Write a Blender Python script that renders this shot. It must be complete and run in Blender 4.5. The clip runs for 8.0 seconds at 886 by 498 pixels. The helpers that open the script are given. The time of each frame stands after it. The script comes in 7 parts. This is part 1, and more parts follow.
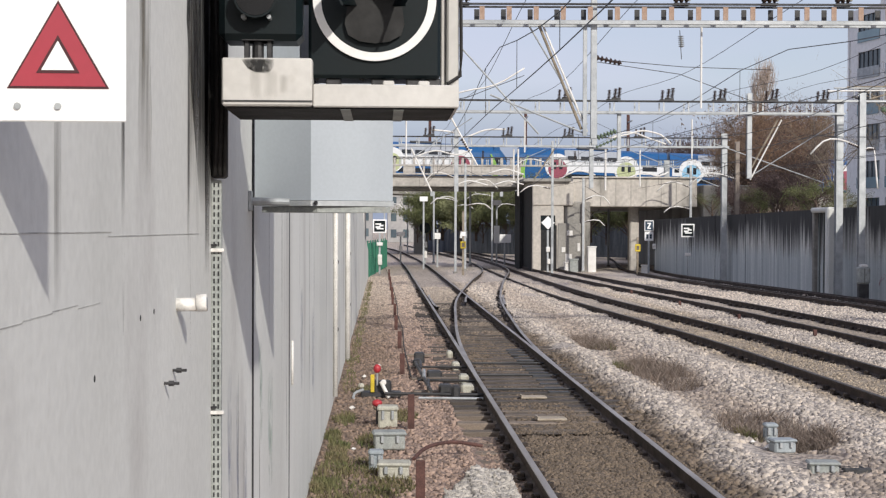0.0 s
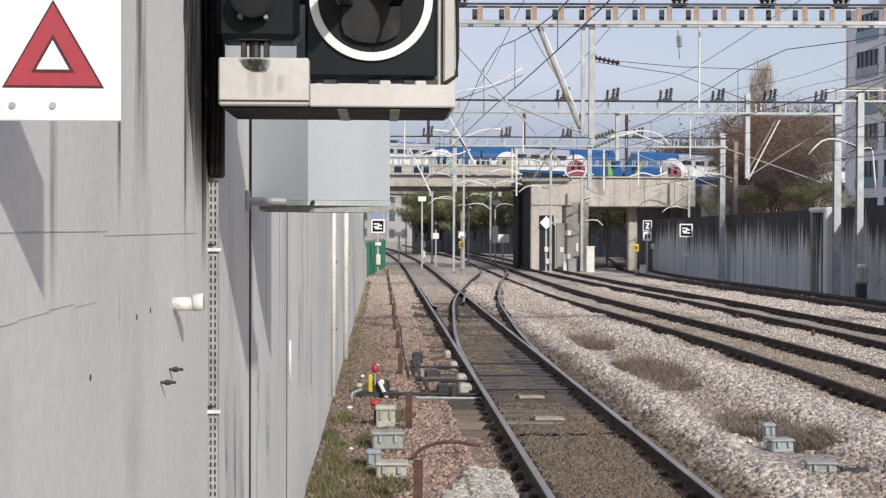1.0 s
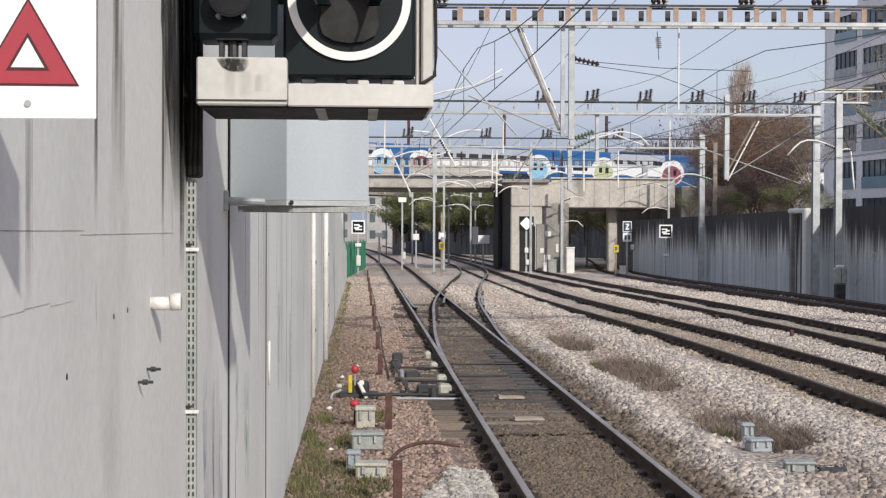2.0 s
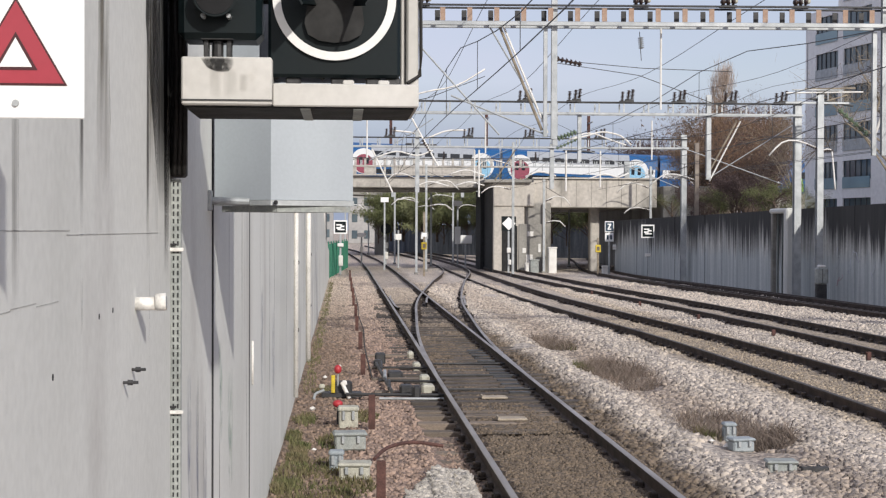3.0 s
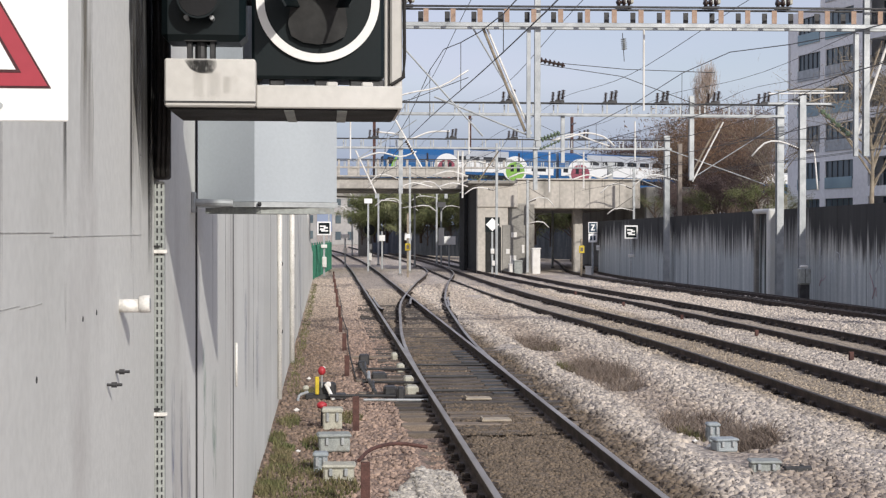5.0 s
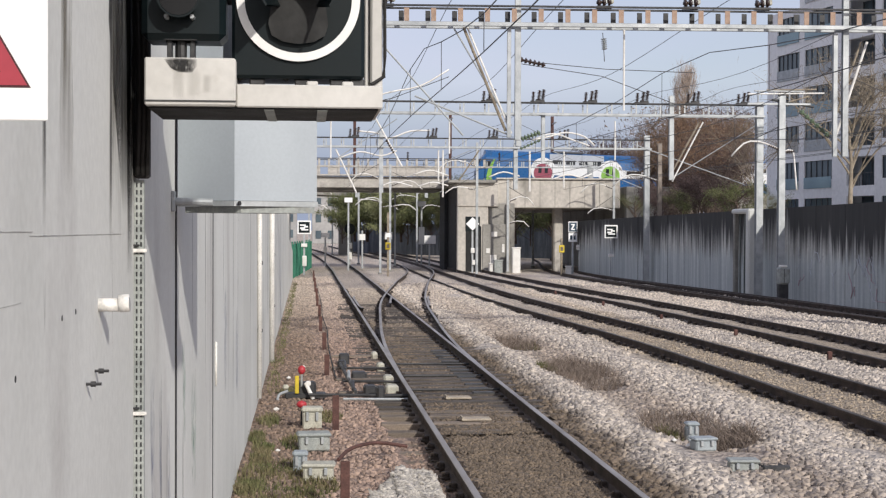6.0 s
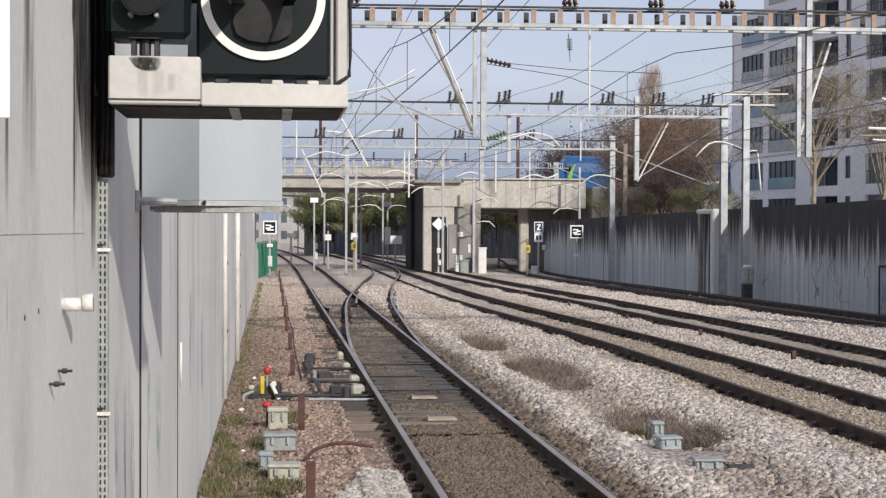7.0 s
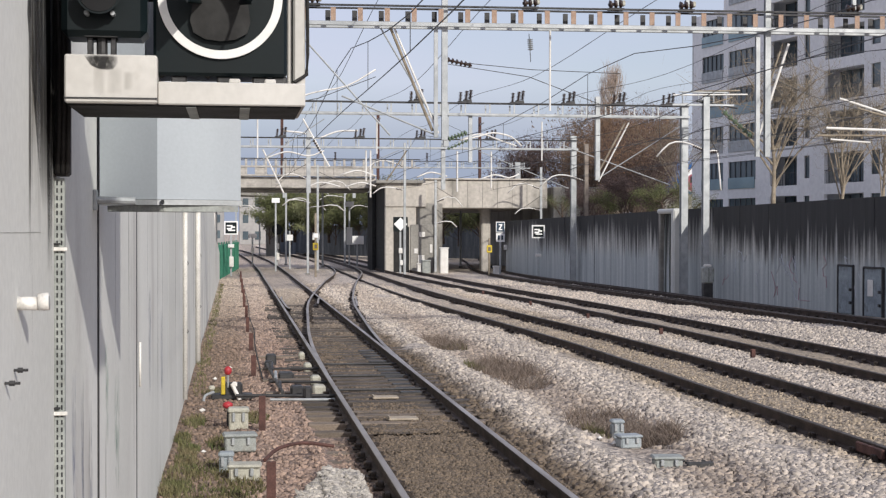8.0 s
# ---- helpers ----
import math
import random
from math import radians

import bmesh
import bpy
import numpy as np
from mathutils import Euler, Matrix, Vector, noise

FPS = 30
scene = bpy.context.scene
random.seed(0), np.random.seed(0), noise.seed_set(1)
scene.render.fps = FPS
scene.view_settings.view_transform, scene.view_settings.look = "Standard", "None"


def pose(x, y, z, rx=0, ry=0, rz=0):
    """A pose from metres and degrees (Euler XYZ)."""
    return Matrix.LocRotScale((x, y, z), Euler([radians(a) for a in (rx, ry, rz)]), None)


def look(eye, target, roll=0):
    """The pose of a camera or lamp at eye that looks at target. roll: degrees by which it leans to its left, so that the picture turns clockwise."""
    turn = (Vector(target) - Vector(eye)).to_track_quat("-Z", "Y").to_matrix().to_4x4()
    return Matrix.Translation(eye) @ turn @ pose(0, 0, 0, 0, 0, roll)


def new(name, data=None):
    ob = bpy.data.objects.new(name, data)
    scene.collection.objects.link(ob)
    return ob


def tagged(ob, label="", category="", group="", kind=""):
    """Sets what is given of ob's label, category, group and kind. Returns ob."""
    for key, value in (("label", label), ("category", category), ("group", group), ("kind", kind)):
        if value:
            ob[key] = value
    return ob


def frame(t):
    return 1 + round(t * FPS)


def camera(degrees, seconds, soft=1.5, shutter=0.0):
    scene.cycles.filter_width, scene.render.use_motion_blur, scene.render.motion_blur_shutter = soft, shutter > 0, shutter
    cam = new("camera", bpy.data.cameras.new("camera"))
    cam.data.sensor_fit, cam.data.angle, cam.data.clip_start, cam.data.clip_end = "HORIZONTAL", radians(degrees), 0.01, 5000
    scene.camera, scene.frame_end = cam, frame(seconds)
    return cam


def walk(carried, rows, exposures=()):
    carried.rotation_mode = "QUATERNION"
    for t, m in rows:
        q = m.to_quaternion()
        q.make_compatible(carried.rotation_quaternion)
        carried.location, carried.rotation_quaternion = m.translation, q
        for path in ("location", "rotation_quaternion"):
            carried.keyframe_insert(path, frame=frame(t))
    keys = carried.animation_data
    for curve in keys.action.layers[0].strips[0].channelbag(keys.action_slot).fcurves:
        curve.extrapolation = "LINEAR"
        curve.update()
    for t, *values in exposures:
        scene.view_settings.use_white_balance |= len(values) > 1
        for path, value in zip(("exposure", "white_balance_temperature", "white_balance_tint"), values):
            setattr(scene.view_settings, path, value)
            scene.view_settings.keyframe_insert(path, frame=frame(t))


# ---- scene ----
cam = camera(33.6, 8.0, soft=1.25)
PATH = [
    (0, (0.0, 0.012, 2.4), (0.083, 2.01, 2.3721), 0.2),
    (0.5, (0.002, 0.001, 2.398), (0.084, 1.999, 2.3701), 0.2),
    (1, (0.008, 0.003, 2.398), (0.093, 2.001, 2.3701), 0.2),
    (1.5, (0.019, -0.004, 2.393), (0.116, 1.994, 2.3660), 0.2),
    (3, (0.004, -0.004, 2.393), (0.14, 1.991, 2.3666), 0.2),
    (3.5, (0.001, -0.009, 2.394), (0.143, 1.986, 2.3675), 0.2),
    (4, (0.001, -0.009, 2.394), (0.147, 1.986, 2.3685), 0.2),
    (5.5, (0.003, -0.012, 2.395), (0.172, 1.981, 2.3702), 0.1),
    (6, (0.003, -0.018, 2.396), (0.188, 1.973, 2.3701), 0.2),
    (6.5, (0.004, -0.019, 2.394), (0.212, 1.97, 2.3678), 0.2),
    (7, (0.005, -0.016, 2.392), (0.236, 1.97, 2.3666), 0.2),
    (7.5, (0.014, -0.03, 2.392), (0.268, 1.954, 2.3673), 0.1),
    (8, (0.021, -0.038, 2.385), (0.303, 1.941, 2.3600), 0.1),
]
walk(cam, [(t, look(eye, target, roll)) for t, eye, target, roll in PATH])


# ---- world, sun, exposure ----
SUN_AZ, SUN_EL = 156.0, 27.0
world = bpy.data.worlds.new("sky")
scene.world = world
world.use_nodes = True
wt = world.node_tree
wt.nodes.clear()
w_out, w_bg = wt.nodes.new("ShaderNodeOutputWorld"), wt.nodes.new("ShaderNodeBackground")
w_sky = wt.nodes.new("ShaderNodeTexSky")
w_sky.sky_type, w_sky.sun_disc = "NISHITA", False
w_sky.sun_elevation, w_sky.sun_rotation = radians(SUN_EL), radians(SUN_AZ)
w_sky.dust_density, w_sky.air_density = 1.5, 1.0
w_tc, w_no = wt.nodes.new("ShaderNodeTexCoord"), wt.nodes.new("ShaderNodeTexNoise")
w_map = wt.nodes.new("ShaderNodeMapping")
w_map.inputs["Scale"].default_value = (2.0, 2.0, 7.0)
w_no.inputs["Scale"].default_value, w_no.inputs["Detail"].default_value = 1.6, 5.0
w_ramp = wt.nodes.new("ShaderNodeValToRGB")
w_ramp.color_ramp.elements[0].position, w_ramp.color_ramp.elements[1].position = 0.32, 0.66
w_ramp.color_ramp.elements[0].color = (0.6, 0.6, 0.6, 1)
w_ramp.color_ramp.elements[1].color = (0.95, 0.95, 0.95, 1)
w_mix = wt.nodes.new("ShaderNodeMix")
w_mix.data_type = "RGBA"
w_cloud = wt.nodes.new("ShaderNodeMix")
w_cloud.data_type, w_cloud.blend_type = "RGBA", "ADD"
w_cloud.inputs["Factor"].default_value = 0.3
w_cloud.inputs["A"].default_value = (4.15, 4.12, 5.25, 1)
wt.links.new(w_sky.outputs["Color"], w_cloud.inputs["B"])
wt.links.new(w_cloud.outputs["Result"], w_mix.inputs["B"])
wt.links.new(w_tc.outputs["Generated"], w_map.inputs["Vector"])
wt.links.new(w_map.outputs["Vector"], w_no.inputs["Vector"])
wt.links.new(w_no.outputs["Fac"], w_ramp.inputs["Fac"])
wt.links.new(w_ramp.outputs["Color"], w_mix.inputs["Factor"])
wt.links.new(w_sky.outputs["Color"], w_mix.inputs["A"])
w_sep, w_low, w_bank = wt.nodes.new("ShaderNodeSeparateXYZ"), wt.nodes.new("ShaderNodeMapRange"), wt.nodes.new("ShaderNodeMix")
w_bank.data_type = "RGBA"
w_bank.inputs["B"].default_value = (2.5, 3.1, 4.5, 1)
w_low.inputs["From Min"].default_value, w_low.inputs["From Max"].default_value = 0.045, 0.1
w_low.inputs["To Min"].default_value, w_low.inputs["To Max"].default_value = 0.75, 0.0
wt.links.new(w_tc.outputs["Generated"], w_sep.inputs["Vector"])
wt.links.new(w_sep.outputs["Z"], w_low.inputs["Value"])
wt.links.new(w_low.outputs["Result"], w_bank.inputs["Factor"])
wt.links.new(w_mix.outputs["Result"], w_bank.inputs["A"])
wt.links.new(w_bank.outputs["Result"], w_bg.inputs["Color"])
w_bg.inputs["Strength"].default_value = 0.115
wt.links.new(w_bg.outputs["Background"], w_out.inputs["Surface"])

sun_data = bpy.data.lights.new("sun", "SUN")
sun_data.energy, sun_data.angle, sun_data.color = 3.35, radians(1.3), (1.0, 0.955, 0.88)
sun = new("sun", sun_data)
to_sun = Vector((math.sin(radians(SUN_AZ)) * math.cos(radians(SUN_EL)), math.cos(radians(SUN_AZ)) * math.cos(radians(SUN_EL)), math.sin(radians(SUN_EL))))
sun.matrix_world = look(to_sun * 50, (0, 0, 0))
scene.view_settings.exposure = 0.0


# ---- materials ----
def mat(name, col, col2=None, rough=0.7, metal=0.0, scale=6.0, stretch=(1, 1, 1), bump=0.2, fine=60.0, spread=0.12, island=0.0, lo=0.35, hi=0.65, third=None, third_scale=0.7, third_at=0.6, object_random=0.0):
    """Two colours mixed by a broad noise, a fine grain, relief and, where wanted, a third stain colour and variation per piece."""
    m = bpy.data.materials.new(name)
    m.use_nodes = True
    t = m.node_tree
    b = t.nodes["Principled BSDF"]
    b.inputs["Metallic"].default_value = metal
    col2 = col2 or tuple(c * 0.72 for c in col)
    tc, mp = t.nodes.new("ShaderNodeTexCoord"), t.nodes.new("ShaderNodeMapping")
    mp.inputs["Scale"].default_value = stretch
    t.links.new(tc.outputs["Object"], mp.inputs["Vector"])

    def nz(sc, det=6.0, src=mp):
        n = t.nodes.new("ShaderNodeTexNoise")
        n.inputs["Scale"].default_value, n.inputs["Detail"].default_value = sc, det
        t.links.new(src.outputs["Vector" if src is mp else "Object"], n.inputs["Vector"])
        return n

    def ramp(src, a, c, ca, cb):
        r = t.nodes.new("ShaderNodeValToRGB")
        r.color_ramp.elements[0].position, r.color_ramp.elements[1].position = a, c
        r.color_ramp.elements[0].color, r.color_ramp.elements[1].color = ca, cb
        t.links.new(src, r.inputs["Fac"])
        return r

    broad = nz(scale)
    r1 = ramp(broad.outputs["Fac"], lo, hi, (*col2, 1), (*col, 1))
    out = r1.outputs["Color"]

    def mix(kind, fac, a, bb):
        x = t.nodes.new("ShaderNodeMix")
        x.data_type, x.blend_type = "RGBA", kind
        if isinstance(fac, (int, float)):
            x.inputs["Factor"].default_value = fac
        else:
            t.links.new(fac, x.inputs["Factor"])
        t.links.new(a, x.inputs["A"])
        if isinstance(bb, tuple):
            x.inputs["B"].default_value = bb
        else:
            t.links.new(bb, x.inputs["B"])
        return x.outputs["Result"]

    if third:
        st = nz(third_scale, 8.0)
        rr = ramp(st.outputs["Fac"], third_at - 0.06, third_at + 0.08, (0, 0, 0, 1), (1, 1, 1, 1))
        out = mix("MIX", rr.outputs["Color"], out, (*third, 1))
    grain = nz(fine, 3.0, tc)
    g = ramp(grain.outputs["Fac"], 0.3, 0.7, (1 - spread * 2, 1 - spread * 2, 1 - spread * 2, 1), (1 + spread, 1 + spread, 1 + spread, 1))
    out = mix("MULTIPLY", 1.0, out, g.outputs["Color"])
    if island or object_random:
        src = t.nodes.new("ShaderNodeNewGeometry").outputs["Random Per Island"] if island else t.nodes.new("ShaderNodeObjectInfo").outputs["Random"]
        k = island or object_random
        v = ramp(src, 0.0, 1.0, (1 - k, 1 - k, 1 - k, 1), (1 + k * 0.7, 1 + k * 0.62, 1 + k * 0.55, 1))
        out = mix("MULTIPLY", 1.0, out, v.outputs["Color"])
    t.links.new(out, b.inputs["Base Color"])
    rg = ramp(broad.outputs["Fac"], 0.2, 0.8, (min(1, rough + 0.12),) * 3 + (1,), (max(0.03, rough - 0.1),) * 3 + (1,))
    t.links.new(rg.outputs["Color"], b.inputs["Roughness"])
    if bump:
        bp = t.nodes.new("ShaderNodeBump")
        bp.inputs["Strength"].default_value, bp.inputs["Distance"].default_value = bump, 0.02
        t.links.new(grain.outputs["Fac"], bp.inputs["Height"])
        t.links.new(bp.outputs["Normal"], b.inputs["Normal"])
    return m


CONC = mat("pale_streaked_concrete", (0.66, 0.665, 0.635), (0.565, 0.57, 0.54), 0.85, scale=0.8, stretch=(1, 1, 0.45), fine=26, spread=0.03, bump=0.1, third=(0.47, 0.46, 0.44), third_scale=0.9, third_at=0.64)
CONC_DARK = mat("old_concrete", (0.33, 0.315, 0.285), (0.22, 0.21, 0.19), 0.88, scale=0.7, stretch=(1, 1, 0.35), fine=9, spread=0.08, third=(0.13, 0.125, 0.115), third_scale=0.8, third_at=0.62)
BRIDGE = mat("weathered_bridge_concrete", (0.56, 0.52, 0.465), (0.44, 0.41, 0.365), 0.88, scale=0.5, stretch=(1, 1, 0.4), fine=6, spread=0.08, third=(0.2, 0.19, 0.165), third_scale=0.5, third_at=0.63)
BRIDGE_GREY = mat("grey_parapet_concrete", (0.52, 0.49, 0.45), (0.37, 0.35, 0.32), 0.88, scale=0.8, fine=6, spread=0.08, third=(0.19, 0.18, 0.165), third_scale=0.8, third_at=0.6)
# near-black for grimy parts, and for shade put into the colour
GRIME_SHADE = mat("grime_and_shade", (0.02, 0.02, 0.02), (0.01, 0.01, 0.01), 0.8, bump=0.3)
JOINT = mat("joint_sealant", (0.035, 0.035, 0.037), None, 0.8)
STEEL = mat("galvanised_steel", (0.46, 0.48, 0.49), (0.34, 0.36, 0.37), 0.5, 0.35, scale=3, fine=40, spread=0.06, bump=0.05)
STEEL_DARK = mat("dark_steel", (0.06, 0.06, 0.062), (0.035, 0.035, 0.037), 0.55, 0.3, scale=5, bump=0.1)
RUST_GREY = mat("weathered_brown_grey_steel", (0.3, 0.26, 0.22), (0.2, 0.165, 0.14), 0.75, 0.1, scale=3, bump=0.1)
RUST = mat("rusty_batten", (0.42, 0.3, 0.23), (0.33, 0.22, 0.16), 0.85, scale=5, bump=0.2)
RUST_POST = mat("rust_brown_post", (0.12, 0.055, 0.045), (0.07, 0.035, 0.03), 0.85, scale=8, bump=0.3)
RAIL_SIDE = mat("rail_rust", (0.075, 0.052, 0.04), (0.045, 0.033, 0.026), 0.8, 0.1, scale=4, bump=0.2)
RAIL_TOP = mat("rail_polished_top", (0.42, 0.385, 0.35), (0.28, 0.25, 0.225), 0.42, 0.5, scale=3, stretch=(1, 0.2, 1), bump=0.03)
RAIL_TOP_DULL = mat("rail_dull_top", (0.12, 0.10, 0.085), (0.07, 0.06, 0.05), 0.55, 0.5, scale=3, bump=0.05)
WOOD = mat("tarred_timber", (0.25, 0.205, 0.165), (0.15, 0.122, 0.098), 0.9, scale=4, stretch=(0.6, 6, 6), fine=50, bump=0.5, object_random=0.25)
WOOD_OILY = mat("oily_timber", (0.13, 0.108, 0.09), (0.06, 0.05, 0.042), 0.75, scale=4, stretch=(0.6, 6, 6), fine=50, bump=0.5, object_random=0.3)
CHAIR = mat("rail_chair_iron", (0.055, 0.042, 0.034), None, 0.8, 0.2, bump=0.2)
PLANK = mat("bleached_plank", (0.46, 0.4, 0.32), (0.33, 0.28, 0.22), 0.9, stretch=(1, 8, 8), bump=0.4)
WHITE = mat("white_paint", (0.78, 0.77, 0.74), (0.66, 0.64, 0.6), 0.55, scale=3, fine=30, spread=0.03, bump=0.05, third=(0.42, 0.38, 0.32), third_scale=3.5, third_at=0.7)
SIGN_WHITE = mat("sign_white", (0.86, 0.86, 0.85), (0.83, 0.83, 0.82), 0.35, bump=0.0, spread=0.01)
SIGN_RED = mat("sign_red", (0.37, 0.045, 0.065), (0.34, 0.04, 0.06), 0.4, bump=0.0, spread=0.02)
SIGN_EDGE = mat("sign_dark_red", (0.07, 0.015, 0.02), None, 0.5, bump=0)
BLACK = mat("signal_black", (0.006, 0.0115, 0.0135), (0.0045, 0.0085, 0.010), 0.4, scale=4, bump=0.0, spread=0.05)
BLACK.node_tree.nodes["Principled BSDF"].inputs["Specular IOR Level"].default_value = 0.22
LENS = mat("dark_lens", (0.008, 0.008, 0.009), None, 0.1, bump=0.0, spread=0.0)
RINGW = mat("ring_white", (0.82, 0.82, 0.8), (0.74, 0.74, 0.72), 0.45, bump=0.0, spread=0.02)
CREAM = mat("cream_signal_housing", (0.60, 0.585, 0.555), (0.52, 0.505, 0.475), 0.6, scale=3, fine=30, spread=0.03, bump=0.05, third=(0.36, 0.33, 0.28), third_scale=4, third_at=0.68)
CABINET = mat("grey_cabinet_paint", (0.40, 0.44, 0.475), (0.36, 0.395, 0.43), 0.42, 0.1, scale=1.5, stretch=(2, 2, 0.5), spread=0.02, bump=0.02)
PVC = mat("white_pvc", (0.8, 0.78, 0.74), (0.7, 0.68, 0.64), 0.5, bump=0.03)
GREEN = mat("green_fence_paint", (0.03, 0.2, 0.12), (0.02, 0.14, 0.09), 0.6, bump=0.1)
YELLOW = mat("yellow_paint", (0.75, 0.56, 0.04), None, 0.5, bump=0.05)
RED = mat("red_paint", (0.46, 0.035, 0.045), (0.38, 0.03, 0.04), 0.5, bump=0.05)
BOXGREY = mat("grey_junction_box", (0.36, 0.38, 0.36), (0.27, 0.29, 0.28), 0.65, bump=0.1, third=(0.2, 0.18, 0.15), third_scale=5, third_at=0.66)
BOXCREAM = mat("cream_junction_box", (0.52, 0.51, 0.43), (0.4, 0.39, 0.33), 0.65, bump=0.1, third=(0.25, 0.22, 0.17), third_scale=5, third_at=0.64)
BOXBLUE = mat("blue_grey_junction_box", (0.36, 0.40, 0.42), (0.29, 0.325, 0.345), 0.55, bump=0.1)
CABLE = mat("black_cable", (0.02, 0.018, 0.017), None, 0.7, bump=0.0)
WIRE = mat("catenary_wire", (0.10, 0.10, 0.105), None, 0.6, 0.4, bump=0.0)
INSUL = mat("brown_insulator", (0.05, 0.03, 0.025), None, 0.3, bump=0.0)
BARK = mat("pale_bark", (0.34, 0.29, 0.22), (0.2, 0.165, 0.125), 0.9, scale=4, bump=0.4)
BARK_DARK = mat("dark_bark", (0.12, 0.085, 0.065), (0.075, 0.055, 0.045), 0.9, scale=4, bump=0.4)
TWIG = mat("brown_twigs", (0.26, 0.18, 0.125), (0.16, 0.11, 0.075), 0.9, scale=1.5, island=0.35, bump=0)
LEAF = mat("dull_evergreen_leaves", (0.16, 0.18, 0.07), (0.1, 0.115, 0.045), 0.7, scale=1.5, island=0.4, bump=0)
LEAF_PALE = mat("spring_leaves", (0.34, 0.36, 0.18), (0.23, 0.25, 0.12), 0.7, scale=1.5, island=0.4, bump=0)
GRASS = mat("weedy_grass", (0.10, 0.12, 0.04), (0.17, 0.14, 0.075), 0.9, scale=2.0, island=0.4, bump=0)
DEAD = mat("dead_brambles", (0.25, 0.20, 0.165), (0.17, 0.135, 0.11), 0.9, scale=2.0, island=0.4, bump=0)
FACADE = mat("grey_facade_panels", (0.88, 0.88, 0.87), (0.82, 0.82, 0.815), 0.6, scale=0.25, fine=3, spread=0.04, bump=0.03, object_random=0.05)
GLASS = mat("window_glass", (0.13, 0.17, 0.19), (0.07, 0.095, 0.115), 0.06, 0.0, scale=0.3, bump=0.0, spread=0.0, object_random=0.3)
GLASS_TEAL = mat("teal_glass_balustrade", (0.26, 0.38, 0.43), (0.18, 0.28, 0.33), 0.1, scale=0.3, bump=0.0)
FRAME = mat("dark_window_frame", (0.07, 0.075, 0.08), None, 0.5, bump=0.0)
TR_BLUE = mat("train_blue", (0.008, 0.095, 0.27), (0.007, 0.08, 0.23), 0.3, bump=0, spread=0.02)
TR_WHITE = mat("train_white", (0.74, 0.75, 0.76), (0.68, 0.69, 0.7), 0.32, bump=0, spread=0.02)
TR_GLASS = mat("train_dark_glass", (0.02, 0.024, 0.03), None, 0.08, bump=0, spread=0)
TR_PINK = mat("train_carmine", (0.33, 0.07, 0.11), None, 0.35, bump=0)
TR_GREEN = mat("train_lime", (0.25, 0.5, 0.08), None, 0.35, bump=0)
TR_SKY = mat("train_sky_blue", (0.3, 0.58, 0.8), None, 0.35, bump=0)
TR_YELLOW = mat("train_pale_yellow", (0.55, 0.6, 0.33), None, 0.35, bump=0)
TR_PANEL = mat("train_grey_panel", (0.36, 0.385, 0.42), (0.3, 0.32, 0.36), 0.35, bump=0, spread=0.02)
TR_GREY = mat("train_underframe", (0.09, 0.09, 0.095), None, 0.7, bump=0.1)



def film_mat(name, col, density, stretch=(5, 5, 0.5), thin=0.36, thick=0.66, axes="YZ"):
    """A thin, broken film of dirt, paint or painted shadow that lets the concrete show through."""
    m = mat(name, col, tuple(c * 0.8 for c in col), 0.85, bump=0.0)
    t = m.node_tree
    tc, mp, n = t.nodes.new("ShaderNodeTexCoord"), t.nodes.new("ShaderNodeMapping"), t.nodes.new("ShaderNodeTexNoise")
    mp.inputs["Scale"].default_value = stretch
    n.inputs["Scale"].default_value, n.inputs["Detail"].default_value = 3.0, 6.0
    r = t.nodes.new("ShaderNodeMapRange")
    r.inputs["From Min"].default_value, r.inputs["From Max"].default_value, r.inputs["To Max"].default_value = thin, thick, density
    t.links.new(tc.outputs["Object"], mp.inputs["Vector"])
    t.links.new(mp.outputs["Vector"], n.inputs["Vector"])
    t.links.new(n.outputs["Fac"], r.inputs["Value"])
    # the film thins out towards its own rim
    sep, last = t.nodes.new("ShaderNodeSeparateXYZ"), r.outputs["Result"]
    t.links.new(tc.outputs["Generated"], sep.inputs[0])
    for a, k in zip(axes, (2.6, 5.0)):
        pp, up, mu = t.nodes.new("ShaderNodeMath"), t.nodes.new("ShaderNodeMath"), t.nodes.new("ShaderNodeMath")
        pp.operation, up.operation, mu.operation = "PINGPONG", "MULTIPLY", "MULTIPLY"
        up.use_clamp = True
        pp.inputs[1].default_value, up.inputs[1].default_value = 0.5, k
        t.links.new(sep.outputs[a], pp.inputs[0])
        t.links.new(pp.outputs[0], up.inputs[0])
        t.links.new(up.outputs[0], mu.inputs[0])
        t.links.new(last, mu.inputs[1])
        last = mu.outputs[0]
    t.links.new(last, t.nodes["Principled BSDF"].inputs["Alpha"])
    return m


